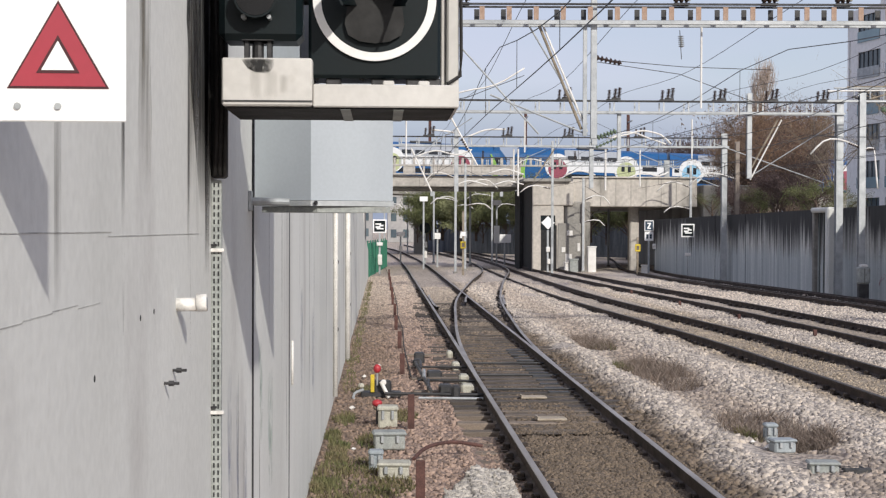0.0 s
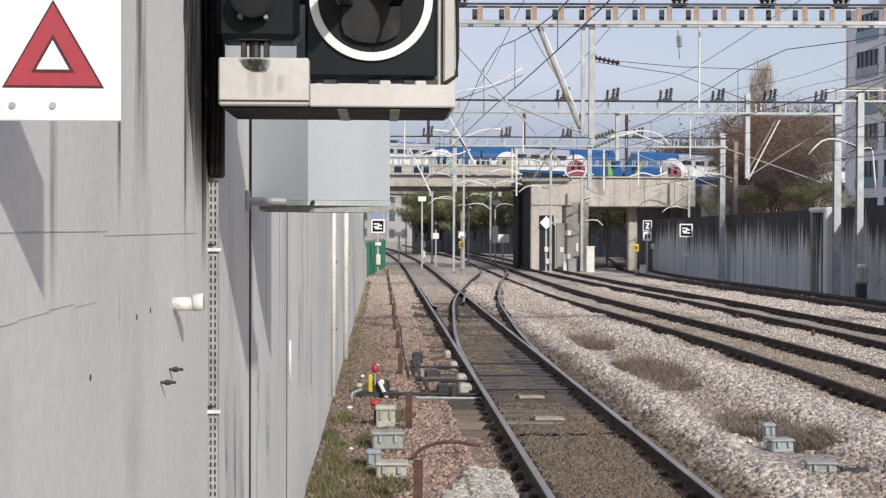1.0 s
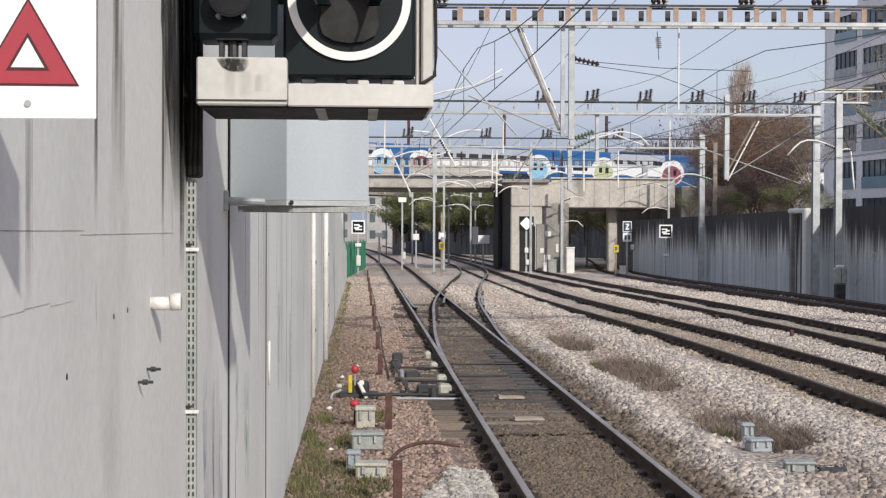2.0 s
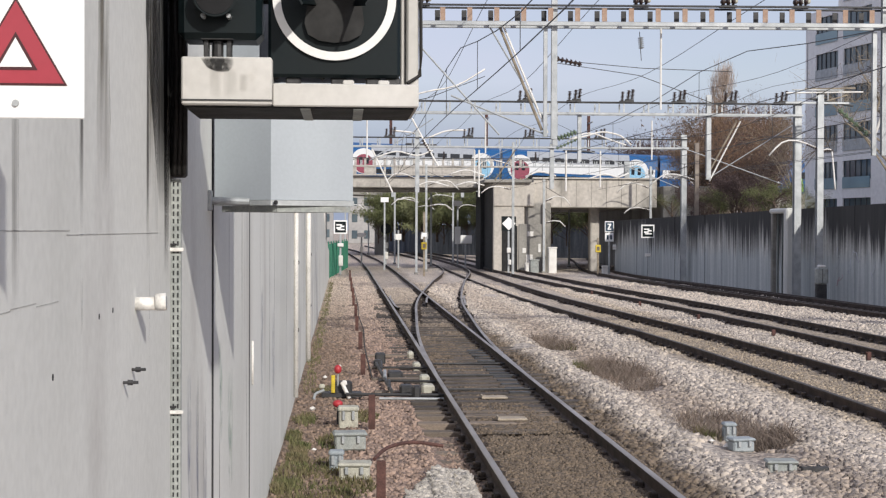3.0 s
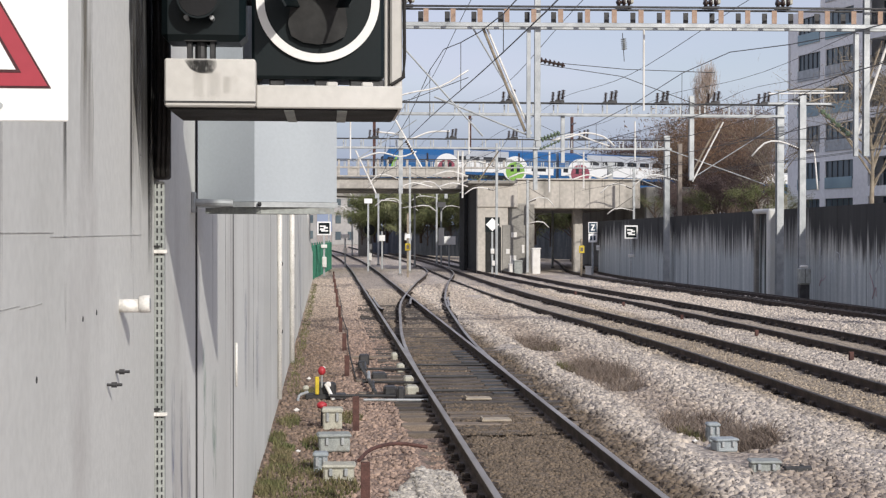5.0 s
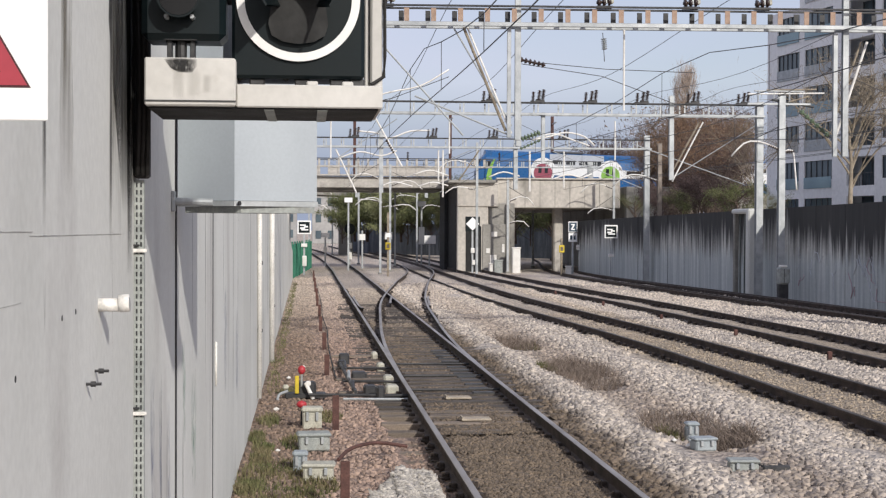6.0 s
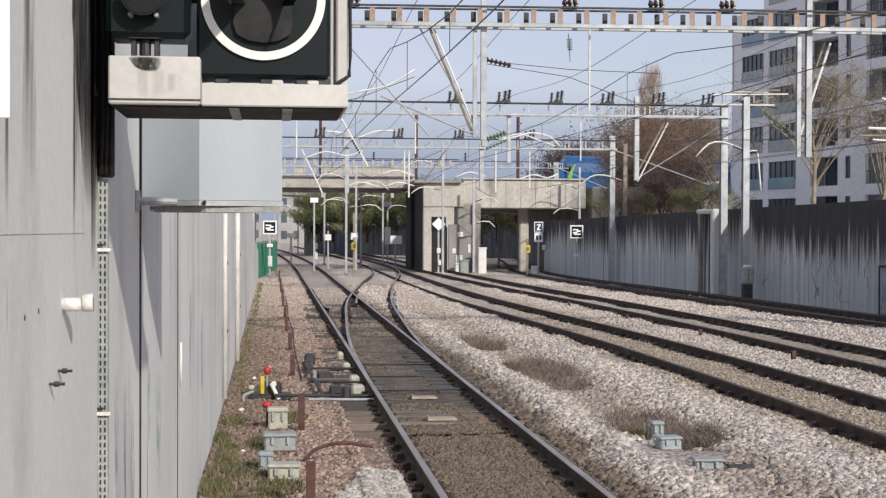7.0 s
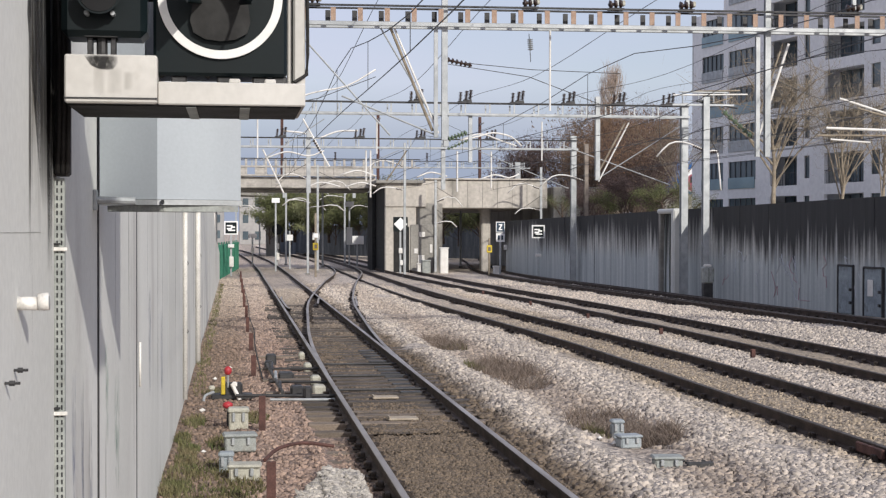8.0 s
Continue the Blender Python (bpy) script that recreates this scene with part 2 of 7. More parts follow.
# ---- mesh helpers ----
class Geo:
    """Gathers vertices and faces of one part; faces may carry a material slot."""

    def __init__(self):
        self.v, self.f, self.s = [], [], []

    def add(self, vs, fs, slot=0):
        o = len(self.v)
        self.v += [tuple(p) for p in vs]
        self.f += [tuple(o + i for i in f) for f in fs]
        self.s += [slot] * len(fs)
        return self

    def box(self, c, size, bev=0.0, m=None, slot=0):
        h = [s / 2 for s in size]
        b = min(bev, min(h) * 0.9)
        vs, key = [], {}
        for sx in (-1, 1):
            for sy in (-1, 1):
                for sz in (-1, 1):
                    sg = (sx, sy, sz)
                    for ax in range(3):
                        key[sg, ax] = len(vs)
                        vs.append([sg[k] * (h[k] - (0 if k == ax else b)) for k in range(3)])
        fs = []
        for ax in range(3):
            u, w = [(1, 2), (2, 0), (0, 1)][ax]
            for s in (-1, 1):
                ring = []
                for a, bb in ((-1, -1), (1, -1), (1, 1), (-1, 1)):
                    sg = [0, 0, 0]
                    sg[ax], sg[u], sg[w] = s, a, bb
                    ring.append(key[tuple(sg), ax])
                fs.append(ring if s > 0 else ring[::-1])
        if b > 0:
            for ax in range(3):
                u, w = [(1, 2), (2, 0), (0, 1)][ax]
                for a in (-1, 1):
                    for bb in (-1, 1):
                        lo, hi = [0, 0, 0], [0, 0, 0]
                        lo[ax], hi[ax] = -1, 1
                        lo[u] = hi[u] = a
                        lo[w] = hi[w] = bb
                        lo, hi = tuple(lo), tuple(hi)
                        q = [key[lo, u], key[hi, u], key[hi, w], key[lo, w]]
                        fs.append(q if a * bb < 0 else q[::-1])
            for sx in (-1, 1):
                for sy in (-1, 1):
                    for sz in (-1, 1):
                        q = [key[(sx, sy, sz), k] for k in range(3)]
                        fs.append(q if sx * sy * sz > 0 else q[::-1])
        else:
            vs = [[sx * h[0], sy * h[1], sz * h[2]] for sx in (-1, 1) for sy in (-1, 1) for sz in (-1, 1)]
            fs = [(0, 1, 3, 2), (4, 6, 7, 5), (0, 4, 5, 1), (2, 3, 7, 6), (0, 2, 6, 4), (1, 5, 7, 3)]
        c = Vector(c)
        vs = [(m @ Vector(p) if m else Vector(p)) + c for p in vs]
        return self.add(vs, fs, slot)

    def tube(self, pts, r, n=8, r2=None, slot=0, cap=True):
        pts = [Vector(p) for p in pts]
        rings, vs, fs = len(pts), [], []
        for i, p in enumerate(pts):
            d = (pts[min(i + 1, rings - 1)] - pts[max(i - 1, 0)]).normalized()
            u = d.cross(Vector((0, 0, 1)) if abs(d.z) < 0.9 else Vector((1, 0, 0))).normalized()
            w = d.cross(u)
            rr = r if r2 is None else r + (r2 - r) * i / max(1, rings - 1)
            for k in range(n):
                a = 2 * math.pi * k / n
                vs.append(p + (u * math.cos(a) + w * math.sin(a)) * rr)
        for i in range(rings - 1):
            for k in range(n):
                fs.append((i * n + k, i * n + (k + 1) % n, (i + 1) * n + (k + 1) % n, (i + 1) * n + k))
        if cap:
            fs += [tuple(range(n))[::-1], tuple((rings - 1) * n + k for k in range(n))]
        return self.add(vs, fs, slot)

    def ring(self, c, r0, r1, depth, n=48, slot=0):
        """An annulus that faces -Y, with thickness."""
        vs, fs = [], []
        for k in range(n):
            a = 2 * math.pi * k / n
            for r, dy in ((r0, 0), (r1, 0), (r1, depth), (r0, depth)):
                vs.append((c[0] + r * math.cos(a), c[1] + dy, c[2] + r * math.sin(a)))
        for k in range(n):
            j = (k + 1) % n
            for e in range(4):
                fs.append((k * 4 + e, k * 4 + (e + 1) % 4, j * 4 + (e + 1) % 4, j * 4 + e))
        return self.add(vs, fs, slot)

    def prism(self, outline, a, b, slot=0, axis="y"):
        """An outline extruded along an axis from a to b; outline in the two other axes."""
        n = len(outline)
        put = {"y": lambda p, d: (p[0], d, p[1]), "x": lambda p, d: (d, p[0], p[1]), "z": lambda p, d: (p[0], p[1], d)}[axis]
        vs = [put(p, a) for p in outline] + [put(p, b) for p in outline]
        fs = [tuple(range(n)), tuple(range(2 * n - 1, n - 1, -1))] + [(i, n + i, n + (i + 1) % n, (i + 1) % n) for i in range(n)]
        return self.add(vs, fs, slot)


def mesh_of(name, g, mats, smooth=False):
    me = bpy.data.meshes.new(name)
    me.from_pydata(g.v, [], g.f)
    for x in (mats if isinstance(mats, (list, tuple)) else [mats]):
        me.materials.append(x)
    if any(g.s):
        me.polygons.foreach_set("material_index", g.s)
    bm = bmesh.new()
    bm.from_mesh(me)
    bmesh.ops.recalc_face_normals(bm, faces=bm.faces)
    bm.to_mesh(me)
    bm.free()
    if smooth:
        me.polygons.foreach_set("use_smooth", [True] * len(me.polygons))
    return me


def part(name, g, mats, parent=None, label="", smooth=False):
    ob = new(name, g if isinstance(g, bpy.types.Mesh) else mesh_of(name, g, mats, smooth))
    ob.parent = parent
    return tagged(ob, label)


def thing(name, label, category, at=(0, 0, 0), group="", kind="", rz=0):
    ob = new(name)
    ob.matrix_basis = pose(*at, 0, 0, rz)
    return tagged(ob, label, category, group, kind)


def spline(pts, step):
    """Points every step metres on a smooth curve through the given plan points."""
    p = [Vector((*q, 0)) if len(q) == 2 else Vector(q) for q in pts]
    p = [p[0] * 2 - p[1]] + p + [p[-1] * 2 - p[-2]]
    out = []
    for i in range(1, len(p) - 2):
        n = max(1, int((p[i + 1] - p[i]).length / step))
        for k in range(n):
            t = k / n
            out.append(0.5 * (2 * p[i] + (p[i + 1] - p[i - 1]) * t + (2 * p[i - 1] - 5 * p[i] + 4 * p[i + 1] - p[i + 2]) * t * t + (3 * p[i] - p[i - 1] - 3 * p[i + 1] + p[i + 2]) * t ** 3))
    return out + [p[-2]]


def offset(line, d):
    out = []
    for i, p in enumerate(line):
        t = (line[min(i + 1, len(line) - 1)] - line[max(i - 1, 0)]).normalized()
        out.append(p + Vector((t.y, -t.x, 0)) * d)
    return out


# ---- ground ----
def ground_height(x, y):
    """Ballast shoulders, the hollows of the weeds and a lower strip along the wall."""
    h = -0.17 + 0.05 * noise.noise((x * 0.9, y * 0.5, 0)) + 0.025 * noise.noise((x * 4, y * 4, 3))
    if x < 0.9:
        h -= 0.03
    for cx, cy, rx, ry, d in ((5.0, 18.6, 0.7, 1.5, 0.17), (4.9, 25.8, 0.55, 2.4, 0.12), (4.7, 32.6, 0.45, 2.0, 0.12)):
        q = ((x - cx) / rx) ** 2 + ((y - cy) / ry) ** 2 + 1.6 * noise.noise((x * 1.7, y * 0.9, 5))
        if q < 4:
            h -= d * math.exp(-max(q, 0) * 1.2)
    if (1.0 if y < 21.6 else 1.5) < x < 3.25 and 18.0 < y < 33:
        h -= 0.085
    if 1.02 < x < 1.48 and y < 18.0:
        h -= 0.045
    q = math.exp(-((x - 3.95 - 0.15 * noise.noise((y * 0.3, 0, 7))) / 0.33) ** 2) * (1 if y < 30 else math.exp(-((y - 30) / 9) ** 2))
    return h + 0.11 * q + 0.06 * math.exp(-((x - 5.9) / 0.5) ** 2)


def ballast_material(name, stones):
    """Crushed stone: pinkish by the wall, brown between the rails, pale between the tracks."""
    m = bpy.data.materials.new(name)
    m.use_nodes = True
    t = m.node_tree
    b = t.nodes["Principled BSDF"]
    b.inputs["Roughness"].default_value = 0.9
    tc = t.nodes.new("ShaderNodeTexCoord")
    sep = t.nodes.new("ShaderNodeSeparateXYZ")
    wob = t.nodes.new("ShaderNodeTexNoise")
    wob.inputs["Scale"].default_value, wob.inputs["Detail"].default_value = 0.55, 7
    t.links.new(tc.outputs["Object"], sep.inputs["Vector"])
    t.links.new(tc.outputs["Object"], wob.inputs["Vector"])
    shift = t.nodes.new("ShaderNodeMath")
    shift.operation, shift.inputs[1].default_value, shift.inputs[2].default_value = "MULTIPLY_ADD", 0.7, -0.35
    t.links.new(wob.outputs["Fac"], shift.inputs[0])
    add = t.nodes.new("ShaderNodeMath")
    t.links.new(sep.outputs["X"], add.inputs[0])
    t.links.new(shift.outputs[0], add.inputs[1])
    div = t.nodes.new("ShaderNodeMath")
    div.operation, div.inputs[1].default_value = "DIVIDE", 20.0
    t.links.new(add.outputs[0], div.inputs[0])
    r = t.nodes.new("ShaderNodeValToRGB")
    pink, brown, pale, bed = (0.33, 0.245, 0.20, 1), (0.17, 0.135, 0.10, 1), (0.49, 0.445, 0.395, 1), (0.35, 0.295, 0.225, 1)
    soil, dirt = (0.235, 0.175, 0.135, 1), (0.35, 0.30, 0.255, 1)
    stops = [(0.0, soil), (0.018, pink), (0.055, pink), (0.085, brown), (0.176, brown), (0.19, pale), (0.212, pale), (0.235, dirt), (0.262, dirt), (0.285, pale), (0.325, pale), (0.35, bed), (0.455, bed), (0.475, pale), (0.515, pale), (0.54, bed), (0.61, bed), (0.63, pale), (0.80, pale), (0.85, bed), (1.0, bed)]
    while len(r.color_ramp.elements) < len(stops):
        r.color_ramp.elements.new(0.5)
    for e, (pos, c) in zip(r.color_ramp.elements, stops):
        e.position, e.color = pos, c
    t.links.new(div.outputs[0], r.inputs["Fac"])
    cell = t.nodes.new("ShaderNodeTexVoronoi")
    cell.inputs["Scale"].default_value = 16 if not stones else 5
    t.links.new(tc.outputs["Object"], cell.inputs["Vector"])
    v = t.nodes.new("ShaderNodeValToRGB")
    v.color_ramp.elements[0].color, v.color_ramp.elements[1].color = (0.5, 0.5, 0.52, 1), (1.35, 1.3, 1.25, 1)
    if stones:
        t.links.new(t.nodes.new("ShaderNodeNewGeometry").outputs["Random Per Island"], v.inputs["Fac"])
    else:
        s2 = t.nodes.new("ShaderNodeSeparateColor")
        t.links.new(cell.outputs["Color"], s2.inputs["Color"])
        t.links.new(s2.outputs["Red"], v.inputs["Fac"])
    mx = t.nodes.new("ShaderNodeMix")
    mx.data_type, mx.blend_type = "RGBA", "MULTIPLY"
    mx.inputs["Factor"].default_value = 1.0
    # base colour blends towards pale tan as y grows from 32 to 60
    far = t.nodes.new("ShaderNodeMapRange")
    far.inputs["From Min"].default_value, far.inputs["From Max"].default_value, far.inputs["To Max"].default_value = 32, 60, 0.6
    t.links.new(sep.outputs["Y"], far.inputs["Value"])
    far_tan = t.nodes.new("ShaderNodeMix")
    far_tan.data_type = "RGBA"
    far_tan.inputs["B"].default_value = (0.65, 0.575, 0.49, 1)
    t.links.new(far.outputs["Result"], far_tan.inputs["Factor"])
    t.links.new(r.outputs["Color"], far_tan.inputs["A"])
    t.links.new(far_tan.outputs["Result"], mx.inputs["A"])
    t.links.new(v.outputs["Color"], mx.inputs["B"])
    t.links.new(mx.outputs["Result"], b.inputs["Base Color"])
    bp = t.nodes.new("ShaderNodeBump")
    bp.inputs["Strength"].default_value, bp.inputs["Distance"].default_value = 0.9 if not stones else 0.3, 0.04
    t.links.new(cell.outputs["Distance"], bp.inputs["Height"])
    t.links.new(bp.outputs["Normal"], b.inputs["Normal"])
    return m


BALLAST, STONE = ballast_material("ballast_bed", False), ballast_material("ballast_stone", True)


def build_ground():
    xs = sorted(set([-3000, -300, -60, -20, -6] + [round(-0.8 + 0.2 * i, 2) for i in range(100)] + [20, 24, 30, 60, 300, 3000]))
    ys = sorted(set([-3000, -300, -30, 0, 6] + [round(10 + 0.25 * i, 2) for i in range(160)] + [50 + i for i in range(0, 80)] + [135, 150, 200, 300, 600, 3500]))
    vs, fs = [], []
    for y in ys:
        for x in xs:
            near = -0.85 < x < 19.5 and 8 < y < 128
            vs.append((x, y, ground_height(x, y) if near else -0.2))
    w = len(xs)
    for j in range(len(ys) - 1):
        for i in range(w - 1):
            a = j * w + i
            fs.append((a, a + 1, a + w + 1, a + w))
    g = Geo()
    g.add(vs, fs)
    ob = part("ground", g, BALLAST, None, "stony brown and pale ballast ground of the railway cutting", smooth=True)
    tagged(ob, category="ground", kind="structure")


build_ground()


def scatter_stones(name, count, xr, yr, size, label, keep=lambda x, y: True, seed=1, lift=0.0, stone=None):
    """Angular stones in one mesh, denser towards the near end."""
    rng = np.random.default_rng(seed)
    base = np.array([(-1, -1, -0.7), (1, -0.8, -0.7), (0.9, 1, -0.7), (-0.8, 0.9, -0.7), (-0.6, -0.7, 0.7), (0.7, -0.5, 0.6), (0.5, 0.7, 0.75), (-0.6, 0.5, 0.6)])
    quads = np.array([(0, 1, 5, 4), (1, 2, 6, 5), (2, 3, 7, 6), (3, 0, 4, 7), (4, 5, 6, 7)])
    us = rng.random((count, 2))
    pts = []
    for a, b in us:
        x = xr[0] + a * (xr[1] - xr[0])
        y = yr[0] * (yr[1] / yr[0]) ** b
        if keep(x, y):
            pts.append((x, y))
    n = len(pts)
    V = np.repeat(base[None], n, 0) + rng.normal(0, 0.22, (n, 8, 3))
    s = size * rng.uniform(0.55, 1.25, (n, 1, 1)) * np.array([1, 1, 0.75])
    V = V * s
    ang = rng.uniform(0, 6.28, n)
    c, sn = np.cos(ang)[:, None], np.sin(ang)[:, None]
    X, Y = V[..., 0] * c - V[..., 1] * sn, V[..., 0] * sn + V[..., 1] * c
    tilt = rng.normal(0, 0.35, (n, 1))
    Z = V[..., 2] + X * tilt
    P = np.array([(x, y, ground_height(x, y) + lift) for x, y in pts])
    W = np.stack([X + P[:, None, 0], Y + P[:, None, 1], Z + P[:, None, 2] + size * 0.25], -1).reshape(-1, 3)
    F = (quads[None] + (np.arange(n) * 8)[:, None, None]).reshape(-1, 4)
    me = bpy.data.meshes.new(name)
    me.vertices.add(len(W))
    me.vertices.foreach_set("co", W.ravel())
    me.loops.add(F.size)
    me.loops.foreach_set("vertex_index", F.ravel())
    me.polygons.add(len(F))
    me.polygons.foreach_set("loop_start", np.arange(0, F.size, 4))
    me.polygons.foreach_set("loop_total", np.full(len(F), 4))
    me.update(calc_edges=True)
    me.validate()
    me.materials.append(stone or STONE)
    return tagged(new(name, me), label, "ballast", kind="stuff")


# ---- tracks ----
HALF = 0.7525
CENTRES = {
    "near": [(2.295, 4), (2.295, 20), (2.3, 45), (2.29, 70), (2.25, 95), (1.9, 125), (0.6, 170), (-3, 230)],
    "crossover": [(2.295, 24), (2.40, 31), (2.72, 39), (3.38, 51), (4.9, 68), (6.6, 85), (7.2, 100)],
    "middle": [(7.9, 6), (7.93, 16), (7.98, 25), (7.9, 32), (7.55, 40), (7.05, 52), (6.9, 66), (7.0, 84), (7.1, 105), (6.6, 140), (4, 220)],
    "far": [(11.5, 12), (11.52, 24), (11.5, 35), (11.2, 48), (10.6, 60), (10.1, 75), (9.7, 95), (8.9, 140), (6, 220)],
    "branch": [(17.0, 34), (16.5, 45), (15.85, 60), (15.2, 72), (15.08, 80)],
    "siding": [(17.7, 24), (16.9, 35), (16.1, 47), (15.35, 61), (14.9, 72), (15.05, 80), (15.3, 86), (15.75, 90.5), (16.9, 100), (18.6, 112), (20.3, 126)],
}
RAIL_PROFILE = [(-0.065, -0.172), (0.065, -0.172), (0.065, -0.16), (0.012, -0.135), (0.012, -0.045), (0.036, -0.035), (0.036, -0.006), (0.028, 0.0), (-0.028, 0.0), (-0.036, -0.006), (-0.036, -0.035), (-0.012, -0.045), (-0.012, -0.135), (-0.065, -0.16)]


def rail_geo(line):
    g, n = Geo(), len(RAIL_PROFILE)
    vs, fs, sl = [], [], []
    for i, p in enumerate(line):
        t = (line[min(i + 1, len(line) - 1)] - line[max(i - 1, 0)]).normalized()
        s = Vector((t.y, -t.x, 0))
        vs += [p + s * a + Vector((0, 0, b)) for a, b in RAIL_PROFILE]
    for i in range(len(line) - 1):
        for k in range(n):
            fs.append((i * n + k, i * n + (k + 1) % n, (i + 1) * n + (k + 1) % n, (i + 1) * n + k))
            sl.append(1 if k in (6, 7, 8) else 0)
    g.add(vs, fs)
    g.s = sl
    return g


def sleeper_mesh(width, m):
    g = Geo()
    g.box((0, 0, -0.235), (width, 0.24, 0.13), 0.015)
    return mesh_of("sleeper", g, m)


def chair_mesh():
    g = Geo()
    g.box((0, 0, -0.162), (0.34, 0.16, 0.022), 0.005)
    for s in (-1, 1):
        g.box((s * 0.095, 0, -0.13), (0.06, 0.12, 0.06), 0.012)
        g.tube([(s * 0.13, 0, -0.15), (s * 0.13, 0, -0.1)], 0.02, 6)
    return mesh_of("rail_chair", g, CHAIR)


SLEEPER, SLEEPER_OILY, SLEEPER_LONG, CHAIR_MESH = sleeper_mesh(2.6, WOOD), sleeper_mesh(2.6, WOOD_OILY), sleeper_mesh(3.0, WOOD_OILY), chair_mesh()
LINES = {k: spline(v, 1.5) for k, v in CENTRES.items()}
LABELS = {"near": "straight railway track with polished rails on tarred timber sleepers", "crossover": "curved crossover track branching off through a turnout", "middle": "rusty railway track on brown ballast between the main lines", "far": "rusty railway track beside pale ballast with short marker posts", "branch": "dark railway track merging into the siding by the wall", "siding": "dark railway track along the foot of the retaining wall"}
for key, line in LINES.items():
    tr = thing("railway_track", LABELS[key], "railway track", group="railway tracks")
    for s in (-1, 1):
        part("rail", rail_geo([q - Vector((0, 0, 0.004 if key in ("crossover", "branch") else 0)) for q in offset(line, s * HALF)]), [RAIL_SIDE, RAIL_TOP if key in ("near", "crossover") else RAIL_TOP_DULL], tr, "polished steel rail" if key in ("near", "crossover") else "rusty steel rail")
    fine_line = spline(CENTRES[key], 0.6)
    for i, p in enumerate(fine_line[:-1]):
        if key == "branch" or p.y < 10 or p.y > (62 if key != "crossover" else 60) or (key == "crossover" and p.y < 40):
            continue
        t = (fine_line[i + 1] - p).normalized()
        rz = -math.degrees(math.atan2(t.x, t.y))
        buried = key != "near" or p.y < 17.9 or p.y > 50
        long_one = key == "near" and 30 < p.y < 50
        sl = part("sleeper", SLEEPER_LONG if long_one else SLEEPER_OILY if key == "near" and p.y > 21 else SLEEPER, None, tr)
        sl.matrix_basis = pose(p.x + (0.2 if long_one else 0) + 0.03 * random.uniform(-1, 1), p.y, -0.035 if buried else 0.03 + 0.012 * random.uniform(-1, 1), random.uniform(-1, 1), 0, rz + random.uniform(-0.6, 0.6))
        for s in (-1, 1):
            ch = part("rail_chair", CHAIR_MESH, None, sl)
            ch.matrix_basis = pose(s * HALF - (0.2 if long_one else 0), 0, 0.035 if buried else -0.034)


bedg = Geo()
nx, ny = 12, 90
bedg.add([(1.5 + 1.75 * i / nx, 18.2 + 14.8 * j / ny, -0.16 + 0.012 * noise.noise((i * 0.9, j * 1.3, 1))) for j in range(ny + 1) for i in range(nx + 1)], [(j * (nx + 1) + i, j * (nx + 1) + i + 1, (j + 1) * (nx + 1) + i + 1, (j + 1) * (nx + 1) + i) for j in range(ny) for i in range(nx)])
tagged(part("track_bed", bedg, mat("oily_ballast", (0.15, 0.12, 0.09), (0.07, 0.057, 0.045), 0.85, scale=3, fine=40, spread=0.2, bump=0.8), None, "oil-darkened ballast bed between turnout sleepers"), category="track bed", kind="structure")


def stock_details():
    """Check rails, frog and switch blades of the turnout."""
    to = thing("turnout_ironwork", "worn steel frog and check rails of the turnout", "turnout")
    part("frog", rail_geo([Vector((2.74, 48.0, 0.0)), Vector((2.88, 50.4, 0.0)), Vector((3.02, 52.2, 0.0))]), [RAIL_SIDE, RAIL_TOP], to)
    part("check_rail", rail_geo(spline([(1.72, 45), (1.66, 46), (1.66, 52), (1.72, 53)], 1)), [RAIL_SIDE, RAIL_TOP], to, "steel check rail")
    part("check_rail", rail_geo(spline([(3.9, 46.5), (3.98, 47.5), (4.3, 52), (4.4, 53)], 1)), [RAIL_SIDE, RAIL_TOP], to, "steel check rail")


stock_details()


# ---- walls ----
def wall_box(parent, name, y0, y1, z0, z1, x0, x1, mats=None, top1=None):
    g = Geo()
    top1 = z1 if top1 is None else top1
    g.prism([(y0, z0), (y1, z0), (y1, top1), (y0, z1)], x0, x1, axis="x")
    return part(name, g, mats or CONC, parent)


WX = -0.72
wl = thing("wall_left", "tall pale concrete retaining wall with stains and dark vertical joints", "wall", kind="structure")
for a, b in ((-9, 8.185), (8.225, 17.0), (17.02, 26.0), (26.02, 36.0), (36.02, 44.0)):
    wall_box(wl, "wall_panel", a, b, -0.5, 4.8, WX - 0.45, WX)
wall_box(wl, "wall_panel", 44.02, 62, -0.5, 4.8, WX - 0.45, WX, top1=2.0)
wall_box(wl, "wall_panel", 62.02, 78, -0.5, 2.0, WX - 0.45, WX, top1=1.2)
for y in (8.205, 17.01, 26.01, 36.01, 44.01, 62.01):
    wall_box(wl, "joint", y - 0.02, y + 0.02, -0.5, 4.7 if y < 44 else 1.9, WX - 0.4, WX - 0.03, JOINT)


def wall_right_x(y):
    return 18.9 - 0.062 * (y - 42)


